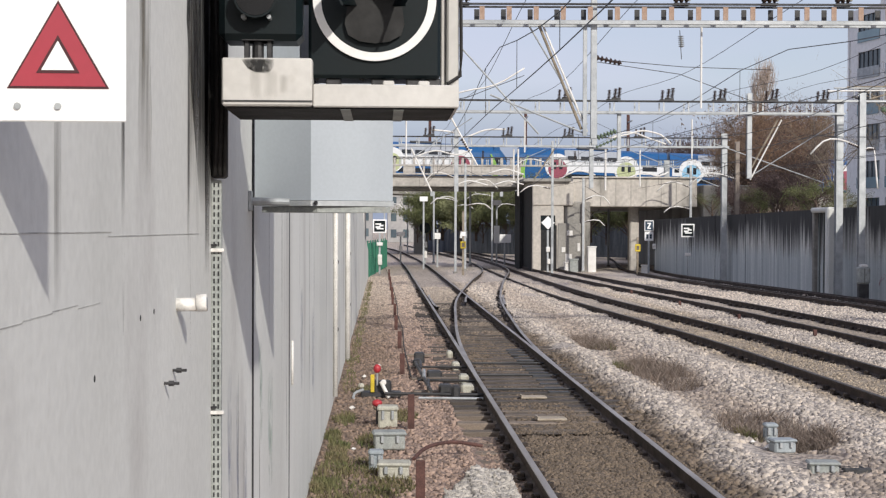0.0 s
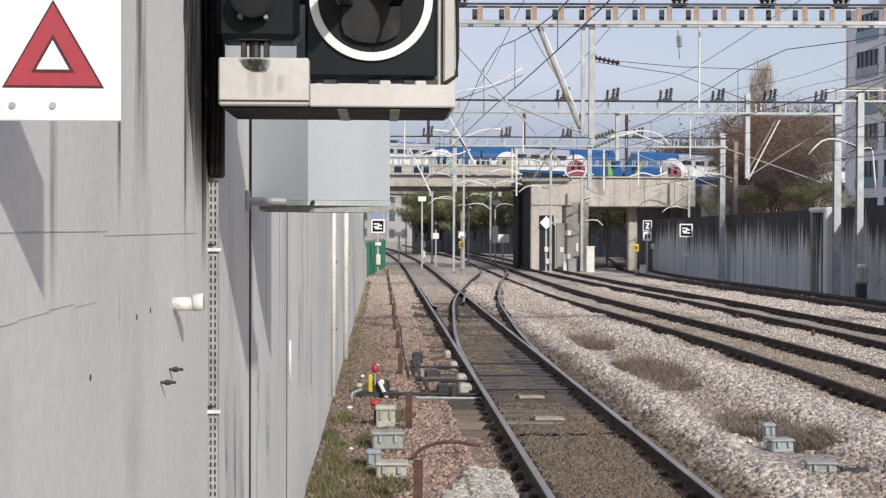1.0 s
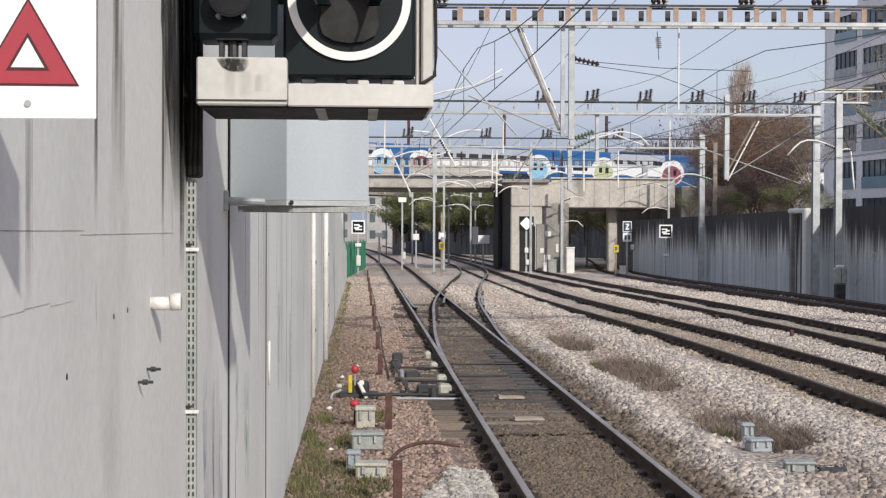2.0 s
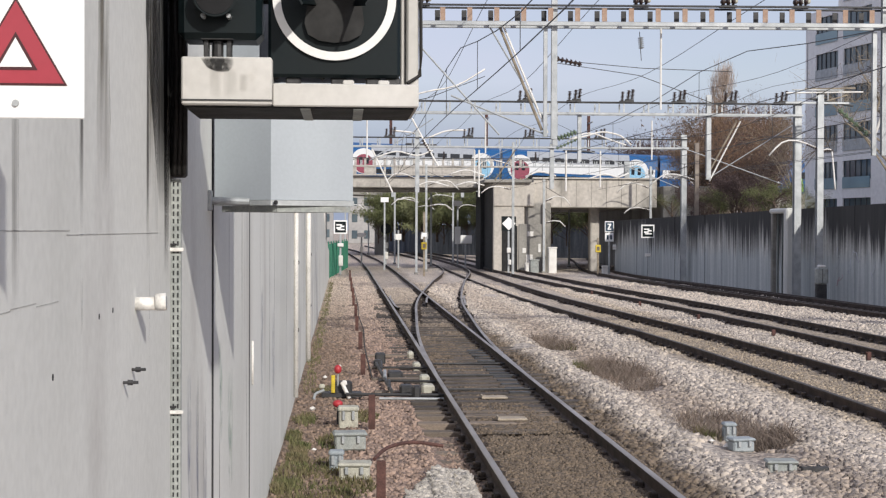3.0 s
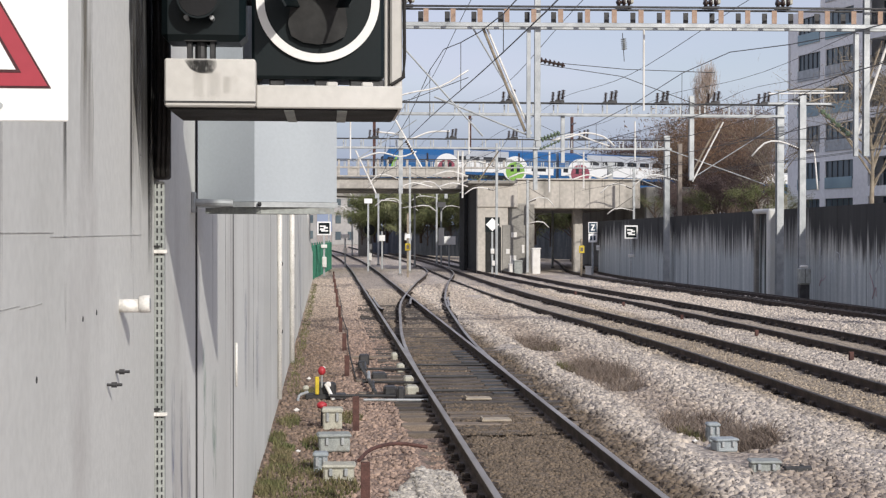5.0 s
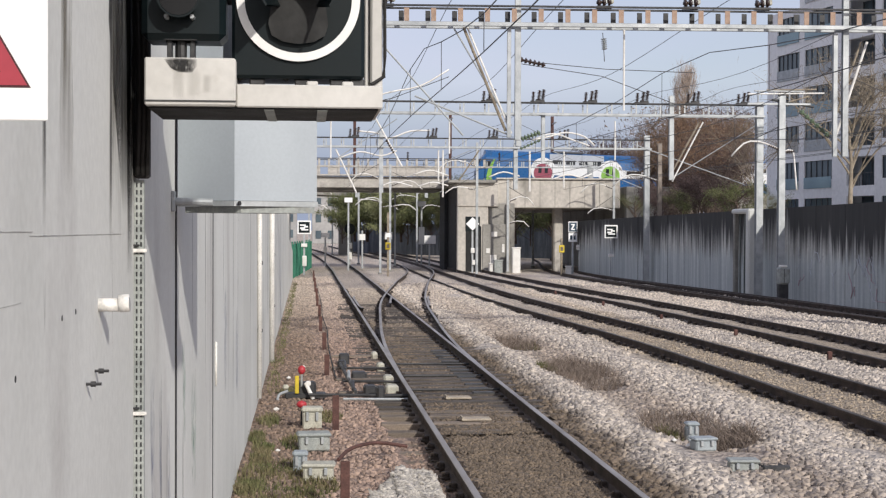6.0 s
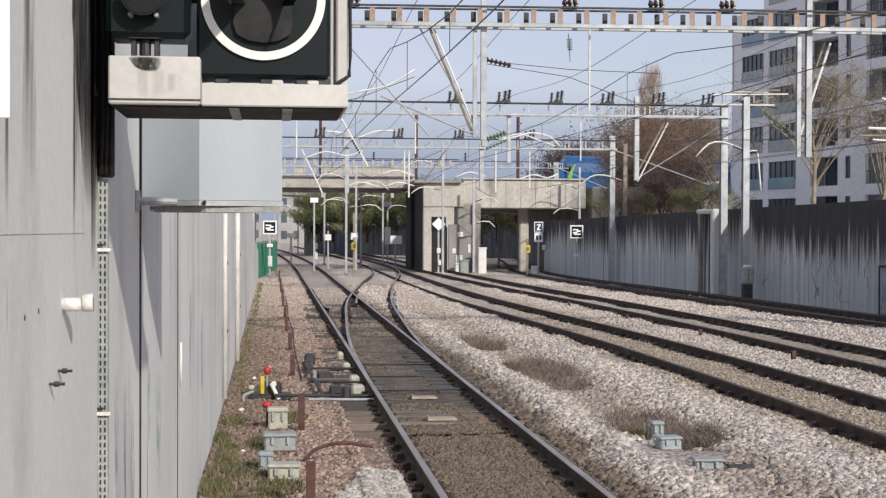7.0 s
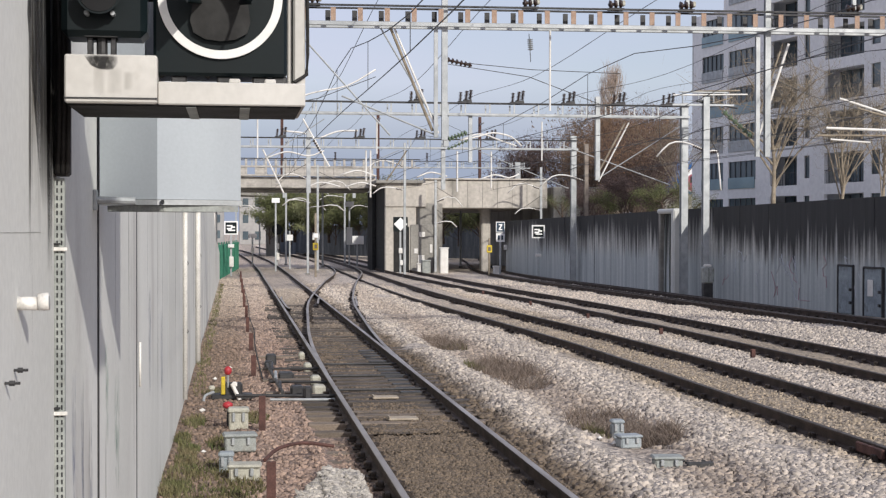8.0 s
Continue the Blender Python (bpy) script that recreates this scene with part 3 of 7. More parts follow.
def right_wall_material():
    m = mat("stained_wall_panels", (0.62, 0.62, 0.58), (0.25, 0.255, 0.245), 0.85, scale=1.3, stretch=(4.2, 4.2, 0.16), fine=9, spread=0.07, bump=0.15, object_random=0.16)
    t = m.node_tree
    b = t.nodes["Principled BSDF"]
    src = b.inputs["Base Color"].links[0].from_socket
    tc, mp = t.nodes.new("ShaderNodeTexCoord"), t.nodes.new("ShaderNodeMapping")
    mp.inputs["Scale"].default_value = (2.6, 2.6, 0.06)
    n = t.nodes.new("ShaderNodeTexNoise")
    n.inputs["Scale"].default_value, n.inputs["Detail"].default_value, n.inputs["Roughness"].default_value = 1.6, 9, 0.68
    sep = t.nodes.new("ShaderNodeSeparateXYZ")
    t.links.new(tc.outputs["Object"], mp.inputs["Vector"])
    t.links.new(mp.outputs["Vector"], n.inputs["Vector"])
    t.links.new(tc.outputs["Object"], sep.inputs["Vector"])
    ma = t.nodes.new("ShaderNodeMath")
    ma.operation, ma.inputs[1].default_value, ma.inputs[2].default_value = "MULTIPLY_ADD", 4.6, -2.3
    t.links.new(n.outputs["Fac"], ma.inputs[0])
    # some stretches are blackened far down, others hardly at all
    wide = t.nodes.new("ShaderNodeTexNoise")
    wide.inputs["Scale"].default_value, wide.inputs["Detail"].default_value = 0.16, 3
    t.links.new(tc.outputs["Object"], wide.inputs["Vector"])
    reach = t.nodes.new("ShaderNodeMath")
    reach.operation, reach.inputs[1].default_value, reach.inputs[2].default_value = "MULTIPLY_ADD", 2.6, -1.3
    t.links.new(wide.outputs["Fac"], reach.inputs[0])
    both = t.nodes.new("ShaderNodeMath")
    t.links.new(ma.outputs[0], both.inputs[0])
    t.links.new(reach.outputs[0], both.inputs[1])
    ad = t.nodes.new("ShaderNodeMath")
    t.links.new(sep.outputs["Z"], ad.inputs[0])
    t.links.new(both.outputs[0], ad.inputs[1])
    r = t.nodes.new("ShaderNodeMapRange")
    r.inputs["From Min"].default_value, r.inputs["From Max"].default_value = 1.5, 2.4
    t.links.new(ad.outputs[0], r.inputs["Value"])
    low = t.nodes.new("ShaderNodeMapRange")
    low.inputs["From Min"].default_value, low.inputs["From Max"].default_value = 1.75, 1.2
    low.inputs["To Max"].default_value = 0.5
    wob = t.nodes.new("ShaderNodeMath")
    wob.operation, wob.inputs[1].default_value = "MULTIPLY_ADD", 0.25
    t.links.new(ma.outputs[0], wob.inputs[0])
    t.links.new(sep.outputs["Z"], wob.inputs[2])
    t.links.new(wob.outputs[0], low.inputs["Value"])
    paint = t.nodes.new("ShaderNodeMix")
    paint.data_type = "RGBA"
    paint.inputs["B"].default_value = (0.42, 0.48, 0.5, 1)
    t.links.new(low.outputs["Result"], paint.inputs["Factor"])
    t.links.new(src, paint.inputs["A"])
    mx = t.nodes.new("ShaderNodeMix")
    mx.data_type = "RGBA"
    t.links.new(r.outputs["Result"], mx.inputs["Factor"])
    t.links.new(paint.outputs["Result"], mx.inputs["A"])
    mx.inputs["B"].default_value = (0.04, 0.04, 0.04, 1)
    t.links.new(mx.outputs["Result"], b.inputs["Base Color"])
    return m


WALL_R = right_wall_material()
wr = thing("wall_right", "long dark-stained concrete retaining wall with black drip marks and graffiti", "wall", kind="structure")
y = 24.0
while y < 84.5:
    xa, xb = wall_right_x(y), wall_right_x(y + 2.48)
    g = Geo()
    jig = random.uniform(-0.02, 0.02)
    z1 = 3.42 - 0.010 * (y - 41)
    g.add([(xa + jig, y, -0.5), (xb + jig, y + 2.48, -0.5), (xb + 0.5, y + 2.48, -0.5), (xa + 0.5, y, -0.5), (xa + jig, y, z1), (xb + jig, y + 2.48, z1 - 0.025), (xb + 0.5, y + 2.48, z1 - 0.025), (xa + 0.5, y, z1)], [(0, 1, 5, 4), (1, 2, 6, 5), (2, 3, 7, 6), (3, 0, 4, 7), (4, 5, 6, 7), (0, 3, 2, 1)])
    part("wall_panel", g, WALL_R, wr)
    part("joint", Geo().box((wall_right_x(y + 2.49) + 0.03, y + 2.49, z1 / 2 - 0.3), (0.05, 0.022, z1 + 0.5)), JOINT, wr)
    y += 2.5
# unseen earth behind the right wall, made pale to bounce sunlight onto the facade
g = Geo()
g.add([(wall_right_x(20) + 0.4, 20, 3.1), (wall_right_x(84.4) + 0.4, 84.4, 2.68), (22.6, 88, 2.7), (22.6, 125, 2.75), (160, 125, 3.0), (160, 20, 3.2)], [(0, 1, 2, 3, 4, 5)])
tagged(part("embankment", g, mat("pale_bounce_bank", (0.45, 0.42, 0.36), (0.34, 0.31, 0.26), 0.95, scale=1, fine=5), None, "unseen bank behind the retaining wall, pale to bounce light onto the facade"), category="bank", kind="structure")


# ---- bridge and its surroundings ----
WALL_DEEP = mat("dark_blue_wall", (0.13, 0.15, 0.18), (0.06, 0.07, 0.085), 0.9, scale=0.9, stretch=(2, 2, 0.3), fine=6, spread=0.1, third=(0.22, 0.25, 0.28), third_scale=1.3, third_at=0.66)
GRADE = 2.0


def upper_line(x):
    """Height of the upper railway line, which falls to the east."""
    return 7.08 - math.tan(radians(GRADE)) * x


def bridge():
    br = thing("road_bridge", "weathered concrete railway bridge with massive pier and lattice parapet", "bridge", kind="structure")
    g = Geo()
    g.box((-6, 97, 5.42), (30.0, 7, 0.72), 0.05)
    part("deck_girder", g, BRIDGE_GREY, br)
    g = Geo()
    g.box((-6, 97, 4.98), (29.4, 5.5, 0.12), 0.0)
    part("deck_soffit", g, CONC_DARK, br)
    part("top_rail", Geo().box((-4.4, 93.4, 6.93), (32.5, 0.14, 0.06), 0.01), STEEL_DARK, br, "dark steel hand rail")
    part("parapet_rail", Geo().box((-4.4, 93.42, 6.42), (32.5, 0.2, 0.12), 0.02), BRIDGE_GREY, br)
    part("ledge", Geo().box((-6, 93.4, 5.86), (30.0, 0.5, 0.1), 0.02), BRIDGE_GREY, br)
    pm = mesh_of("parapet_post", Geo().box((0, 0, 0), (0.14, 0.12, 0.46), 0.01), BRIDGE_GREY)
    pl = mesh_of("parapet_panel", Geo().box((0, 0, 0), (0.6, 0.08, 0.46), 0.01), BRIDGE_GREY)
    for i in range(52):
        part("parapet_post", pm, None, br).matrix_basis = pose(-20.3 + i * 0.62, 93.4, 6.68)
        if i < 47:
            part("parapet_post", pm, None, br).matrix_basis = pose(-20.3 + i * 0.62, 93.4, 6.14)
            if (i * 7) % 5 < 2 or i > 38:
                part("parapet_panel", pl, None, br).matrix_basis = pose(-19.99 + i * 0.62, 93.42, 6.14)
    # black block in place of the deep shade left of the pier
    part("recess", Geo().box((8.9, 95.2, 2.3), (0.24, 3.4, 5.2), 0.03), GRIME_SHADE, br, "black block standing for the shaded recess beside the pier")
    # pier and right span
    part("pier", Geo().box((10.0, 92.5, 1.85), (1.9, 8.6, 4.4), 0.06), BRIDGE, br, "broad pale concrete pier")
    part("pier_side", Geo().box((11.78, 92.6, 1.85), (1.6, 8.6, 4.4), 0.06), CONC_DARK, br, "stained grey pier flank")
    part("pier_head", Geo().box((10.3, 92.45, 4.54), (2.5, 8.7, 1.46), 0.05), BRIDGE, br, "pale concrete pier head")
    # thin black sheet paints the shade on the pier's unlit left side
    part("soot_face", Geo().box((9.03, 92.6, 2.35), (0.03, 8.3, 5.2)), GRIME_SHADE, br, "black sheet standing for the shaded pier side")
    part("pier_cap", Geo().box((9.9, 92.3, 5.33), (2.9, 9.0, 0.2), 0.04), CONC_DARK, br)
    # unseen depth back to y 112 is added to keep the opening in shade
    part("span", Geo().box((15.3, 100.2, 4.62), (7.6, 23.6, 1.74), 0.05), BRIDGE, br, "pale concrete span over the siding")
    part("coping", Geo().box((15.3, 88.5, 5.53), (7.7, 0.5, 0.1), 0.02), BRIDGE, br)
    for i in range(8):
        part("joint", Geo().box((12.3 + i * 0.92, 88.395, 4.62), (0.03, 0.02, 1.66)), CONC_DARK, br)
    part("column", Geo().box((15.57, 90.5, 1.7), (0.58, 0.8, 4.4), 0.08), BRIDGE, br, "square concrete column")
    part("abutment", Geo().box((21.0, 100, 2.4), (3.0, 23, 5.4), 0.05), CONC_DARK, br)
    part("abutment", Geo().box((-16, 97, 2.4), (3, 7, 5.2), 0.05), CONC_DARK, br)
    # grey access panel, dark niche and notices on the pier's face
    part("access_panel", Geo().box((11.3, 88.18, 1.3), (1.4, 0.1, 2.9), 0.02), CONC_DARK, br, "grey steel-framed panel on the pier")
    part("niche", Geo().box((10.05, 88.19, 1.25), (0.95, 0.06, 2.75), 0.02), GRIME_SHADE, br, "dark niche in the pier, a near-black panel")
    part("pilaster", Geo().box((12.13, 88.15, 1.9), (0.2, 0.2, 4.2), 0.03), BRIDGE, br, "pale upright concrete strip")
    for x, z, w, h in ((10.93, 1.15, 0.22, 0.3), (11.3, 2.15, 0.36, 0.3), (11.25, 0.65, 0.4, 0.5), (11.85, 1.3, 0.16, 0.5)):
        part("notice_plate", Geo().box((x, 88.11, z), (w, 0.04, h), 0.01), WHITE, br, "small weathered white plate")
    # far viaduct that carries the train
    va = thing("viaduct", "grey concrete viaduct that carries the upper railway line", "viaduct", kind="structure")
    g = Geo()
    g.box((0, 0, 0), (190, 6, 1.1), 0.05)
    part("deck", g, CONC_DARK, va).matrix_basis = pose(-10, 152, upper_line(-10) - 0.6, 0, GRADE, 0)
    for i in range(16):
        x, top = -92 + i * 12, upper_line(-92 + i * 12) - 0.9
        part("column", Geo().box((x, 152, top / 2 - 0.2), (1.4, 4.0, top + 0.4), 0.08), CONC_DARK, va)
    g = Geo()
    g.box((0, 0, 0), (190, 0.2, 0.9), 0.03)
    part("parapet", g, CONC_DARK, va).matrix_basis = pose(-10, 149.2, upper_line(-10) + 0.35, 0, GRADE, 0)
    # dark retaining wall behind the left span, and a higher one closing the right opening
    g = Geo()
    g.prism([(4.2, 165), (30, 118), (30.5, 118.5), (4.8, 165.5)], -0.4, 2.9, axis="z")
    tagged(part("wall_back", g, WALL_DEEP, None, "dark stained retaining wall beyond the bridge"), category="wall", kind="structure")
    g = Geo()
    g.prism([(13.5, 148.5), (30.2, 118.4), (30.8, 119.0), (14.1, 149.0)], 2.85, 5.5, axis="z")
    tagged(part("wall_back", g, WALL_DEEP, None, "high dark retaining wall closing the view through the bridge opening"), category="wall", kind="structure")
    g = Geo()
    g.prism([(-3, 120), (-9, 180), (-9.5, 180), (-3.5, 120)], -0.4, 3.0, axis="z")
    tagged(part("wall_back_left", g, CONC_DARK, None, "grey retaining wall beyond the bridge"), category="wall", kind="structure")


bridge()


# ---- catenary ----
def gantry(y, x0, x1, z0, z1, posts, batten, brown, label, step=0.55):
    ga = thing("catenary_gantry", label, "gantry", group="catenary gantries")
    g = Geo()
    for dy in (-0.2, 0.2):
        g.box(((x0 + x1) / 2, y + dy, z0), (x1 - x0, 0.05, 0.09), 0.01)
    part("bottom_chord", g, STEEL, ga)
    g = Geo()
    for dy in (-0.2, 0.2):
        g.box(((x0 + x1) / 2, y + dy, z1), (x1 - x0, 0.05, 0.04), 0.008)
    part("top_chord", g, STEEL_DARK, ga, "dark steel top chord")
    n = int((x1 - x0) / step)
    gm = Geo()
    gm.box((0, 0, 0), (batten, 0.015, z1 - z0 - 0.1), 0.003)
    me = mesh_of("batten_plate", gm, RUST if brown else STEEL)
    # on the rusty gantry the dark rear row stands for the battens' shadows
    me_back = mesh_of("batten_plate", gm, STEEL_DARK if brown else STEEL)
    for i in range(n):
        for dy in (-0.2, 0.2):
            b = part("batten_plate", me if dy < 0 else me_back, None, ga)
            b.matrix_basis = pose(x0 + (i + 0.5) * step + (0.0 if dy < 0 else -0.1), y + dy, (z0 + z1) / 2)
    for px, w, bottom, top in posts:
        g = Geo()
        g.box((px, y - w * 0.45, (bottom + top) / 2), (w, 0.02, top - bottom), 0.003)
        g.box((px, y + w * 0.45, (bottom + top) / 2), (w, 0.02, top - bottom), 0.003)
        g.box((px, y, (bottom + top) / 2), (0.02, w * 0.88, top - bottom), 0.0)
        part("post", g, STEEL, ga)
    return ga


def insulator(g, p, q, r=0.055, n=6):
    """One turned body: a rod with a row of sheds."""
    p, q = Vector(p), Vector(q)
    d = (q - p).normalized()
    u = d.cross(Vector((0, 1, 0)) if abs(d.y) < 0.9 else Vector((1, 0, 0))).normalized()
    w, sides = d.cross(u), 8
    rings = [(0.0, 0.3)]
    for i in range(n):
        rings += [((i + 0.2) / n, 0.35), ((i + 0.3) / n, 1.0), ((i + 0.7) / n, 0.75), ((i + 0.8) / n, 0.35)]
    rings.append((1.0, 0.3))
    vs = [p.lerp(q, t) + (u * math.cos(6.2832 * k / sides) + w * math.sin(6.2832 * k / sides)) * r * f for t, f in rings for k in range(sides)]
    fs = [(i * sides + k, i * sides + (k + 1) % sides, (i + 1) * sides + (k + 1) % sides, (i + 1) * sides + k) for i in range(len(rings) - 1) for k in range(sides)]
    fs += [tuple(range(sides))[::-1], tuple((len(rings) - 1) * sides + k for k in range(sides))]
    g.add(vs, fs)


g1 = gantry(30, -1.0, 19.6, 6.6, 6.97, [(4.14, 0.08, 4.3, 6.55), (4.32, 0.12, 4.25, 9.5), (10.94, 0.09, 3.95, 6.5), (11.15, 0.12, 3.95, 9.5), (19.4, 0.3, -0.3, 7.0)], 0.105, True, "steel portal gantry with rusty batten plates across the tracks")
g1.matrix_basis = Matrix.Translation((3, 30, 0)) @ pose(0, 0, 0, 0, 0, -2.5) @ Matrix.Translation((-3, -30, 0))
gantry(55.6, -1.2, 17.65, 6.83, 7.27, [(17.48, 0.27, -0.3, 7.4), (14.0, 0.18, 4.35, 7.6), (8.05, 0.2, 5.6, 7.3), (9.0, 0.14, 5.0, 6.9)], 0.06, False, "grey steel portal gantry with brown insulators on top", step=0.95)
gantry(71.4, -1.2, 16.95, 6.43, 6.87, [(16.75, 0.26, -0.3, 7.1), (3.6, 0.2, 4.2, 7.2), (10.2, 0.2, 4.4, 6.6)], 0.06, False, "grey steel portal gantry spanning the turnouts", step=0.85)
gantry(118, -8, 24, 7.5, 8.0, [(-7.5, 0.4, -0.3, 8), (23, 0.4, -0.3, 8), (4.0, 0.25, 5, 8), (9.6, 0.25, 5, 8)], 0.08, False, "distant grey portal gantry behind the bridge", step=1.0)


def insulator_pair(x, y, z):
    th = thing("insulator_stack", "cluster of dark brown ribbed insulators on the gantry", "insulator", (x, y, z), group="gantry insulators")
    for dx, dz, lean in ((-0.12, 0.0, 0.03), (0.1, 0.05, 0.05), (0.26, 0.09, 0.05)):
        g = Geo()
        insulator(g, (dx, 0, 0.03 + dz), (dx + lean, 0, 0.4 + dz), 0.085 if dx > 0 else 0.075, 7)
        part("insulator", g, INSUL, th, smooth=True)
    part("base", Geo().box((0.06, 0, 0.01), (0.55, 0.14, 0.07), 0.01), STEEL_DARK, th)
    part("bracket", Geo().box((0.16, 0, 0.06), (0.34, 0.1, 0.1), 0.02), STEEL_DARK, th)


for x in (6.82, 8.72, 10.76, 12.77, 14.77, 16.75):
    insulator_pair(x, 55.6, 7.3)
for x in (2.2, 6.0, 9.0, 12.5):
    insulator_pair(x, 71.4, 6.9)


def gantry_knob(x):
    """A squat dark strain insulator in its cradle on the rusty gantry."""
    th = thing("gantry_insulator", "squat dark insulator in a pale cradle on the rusty gantry", "insulator", (x, 30.0 - 0.0437 * (x - 3), 6.99), group="cradle insulators")
    g = Geo()
    insulator(g, (-0.16, 0, 0.1), (0.16, 0, 0.14), 0.1, 3)
    part("insulator", g, INSUL, th, smooth=True)
    part("cradle", Geo().box((0, 0, 0.01), (0.34, 0.16, 0.05), 0.01), STEEL_DARK, th)
    part("stem", Geo().box((0.02, 0, 0.2), (0.09, 0.07, 0.24), 0.01), STEEL, th, "pale upright stem")
    part("clamp", Geo().box((0.16, 0, 0.14), (0.07, 0.12, 0.12), 0.02), BOXCREAM, th)


for x in (1.6, 6.1, 7.9, 9.4, 13.0):
    gantry_knob(x)


def mast(x, y, top, w, label, base=-0.3, m=None):
    ma = thing("catenary_mast", label, "mast", (x, y, 0), group="catenary masts")
    g = Geo()
    for s in (-1, 1):
        g.box((0, s * w * 0.45, (base + top) / 2), (w, 0.025, top - base), 0.004)
    g.box((0, 0, (base + top) / 2), (0.025, w * 0.85, top - base), 0.0)
    part("post", g, m or STEEL, ma)
    g = Geo()
    g.box((0, 0, -0.2), (w * 2.0, w * 2.0, 0.3), 0.03)
    part("footing", g, CONC_DARK, ma, "concrete footing")
    return ma


def arm(parent, z, reach, kick=0.3, droop=-0.25, r=0.032):
    """A pale hinged cantilever tube with its stay and insulator, reaching along x."""
    s = 1 if reach > 0 else -1
    g = Geo()
    g.tube(spline([(0.0, 0, z), (reach * 0.45, 0, z + kick), (reach * 0.75, 0, z + kick * 0.75), (reach, 0, z + droop)], 0.25), r, 7)
    part("arm", g, WHITE, parent, "pale bent cantilever tube", smooth=True)
    g = Geo()
    g.tube([(0, 0, z + 0.9), (reach * 0.7, 0, z + kick * 0.8)], 0.016, 6)
    part("stay", g, STEEL_DARK, parent)
    g = Geo()
    insulator(g, (s * 0.12, 0, z + 0.02), (s * 0.5, 0, z + kick * 0.55), 0.06, 5)
    part("insulator", g, INSUL, parent, smooth=True)


m1 = mast(17.57, 53.2, 7.42, 0.24, "tall grey steel catenary mast beside the stained wall")
g = Geo()
for dx in (-0.9, -0.3, 0.3, 0.8):
    g.tube([(dx, 0, 7.17), (dx, 0, 7.57)], 0.03, 6)
g.box((-0.1, 0, 7.12), (2.4, 0.08, 0.08), 0.01)
g.box((-0.1, 0, 7.6), (1.9, 0.06, 0.05), 0.01)
part("crossarm", g, STEEL, m1)
arm(m1, 5.42, -1.9)
arm(m1, 5.32, 0.6, 0.1, -1.4)
m2 = mast(17.35, 71.2, 6.7, 0.2, "weathered brown-grey catenary mast by the wall", m=RUST_GREY)
arm(m2, 4.85, -2.3)
for x, y, top, reach in ((9.3, 80.0, 7.2, -2.2), (5.1, 90, 6.4, 2.0), (4.2, 84, 6.6, -1.8), (11.9, 86.5, 5.4, 1.6), (18.3, 86.5, 6.2, -2.0), (8.4, 112, 7.5, -2.4), (3.8, 108, 7.2, 2.2), (0.2, 128, 7.0, 2.0), (6.6, 132, 7.0, 2.0), (11.5, 126, 7.0, -2.0), (2.6, 150, 7.0, 2.0), (-1.2, 104, 6.8, 2.2), (15.5, 100, 6.0, -1.6), (6.0, 100, 6.6, 1.6)):
    m = mast(x, y, top, 0.13, "slender grey steel catenary mast among the tracks")
    arm(m, top - 1.3, reach)
    arm(m, top - 2.6, reach * 0.8, 0.15, -0.2)


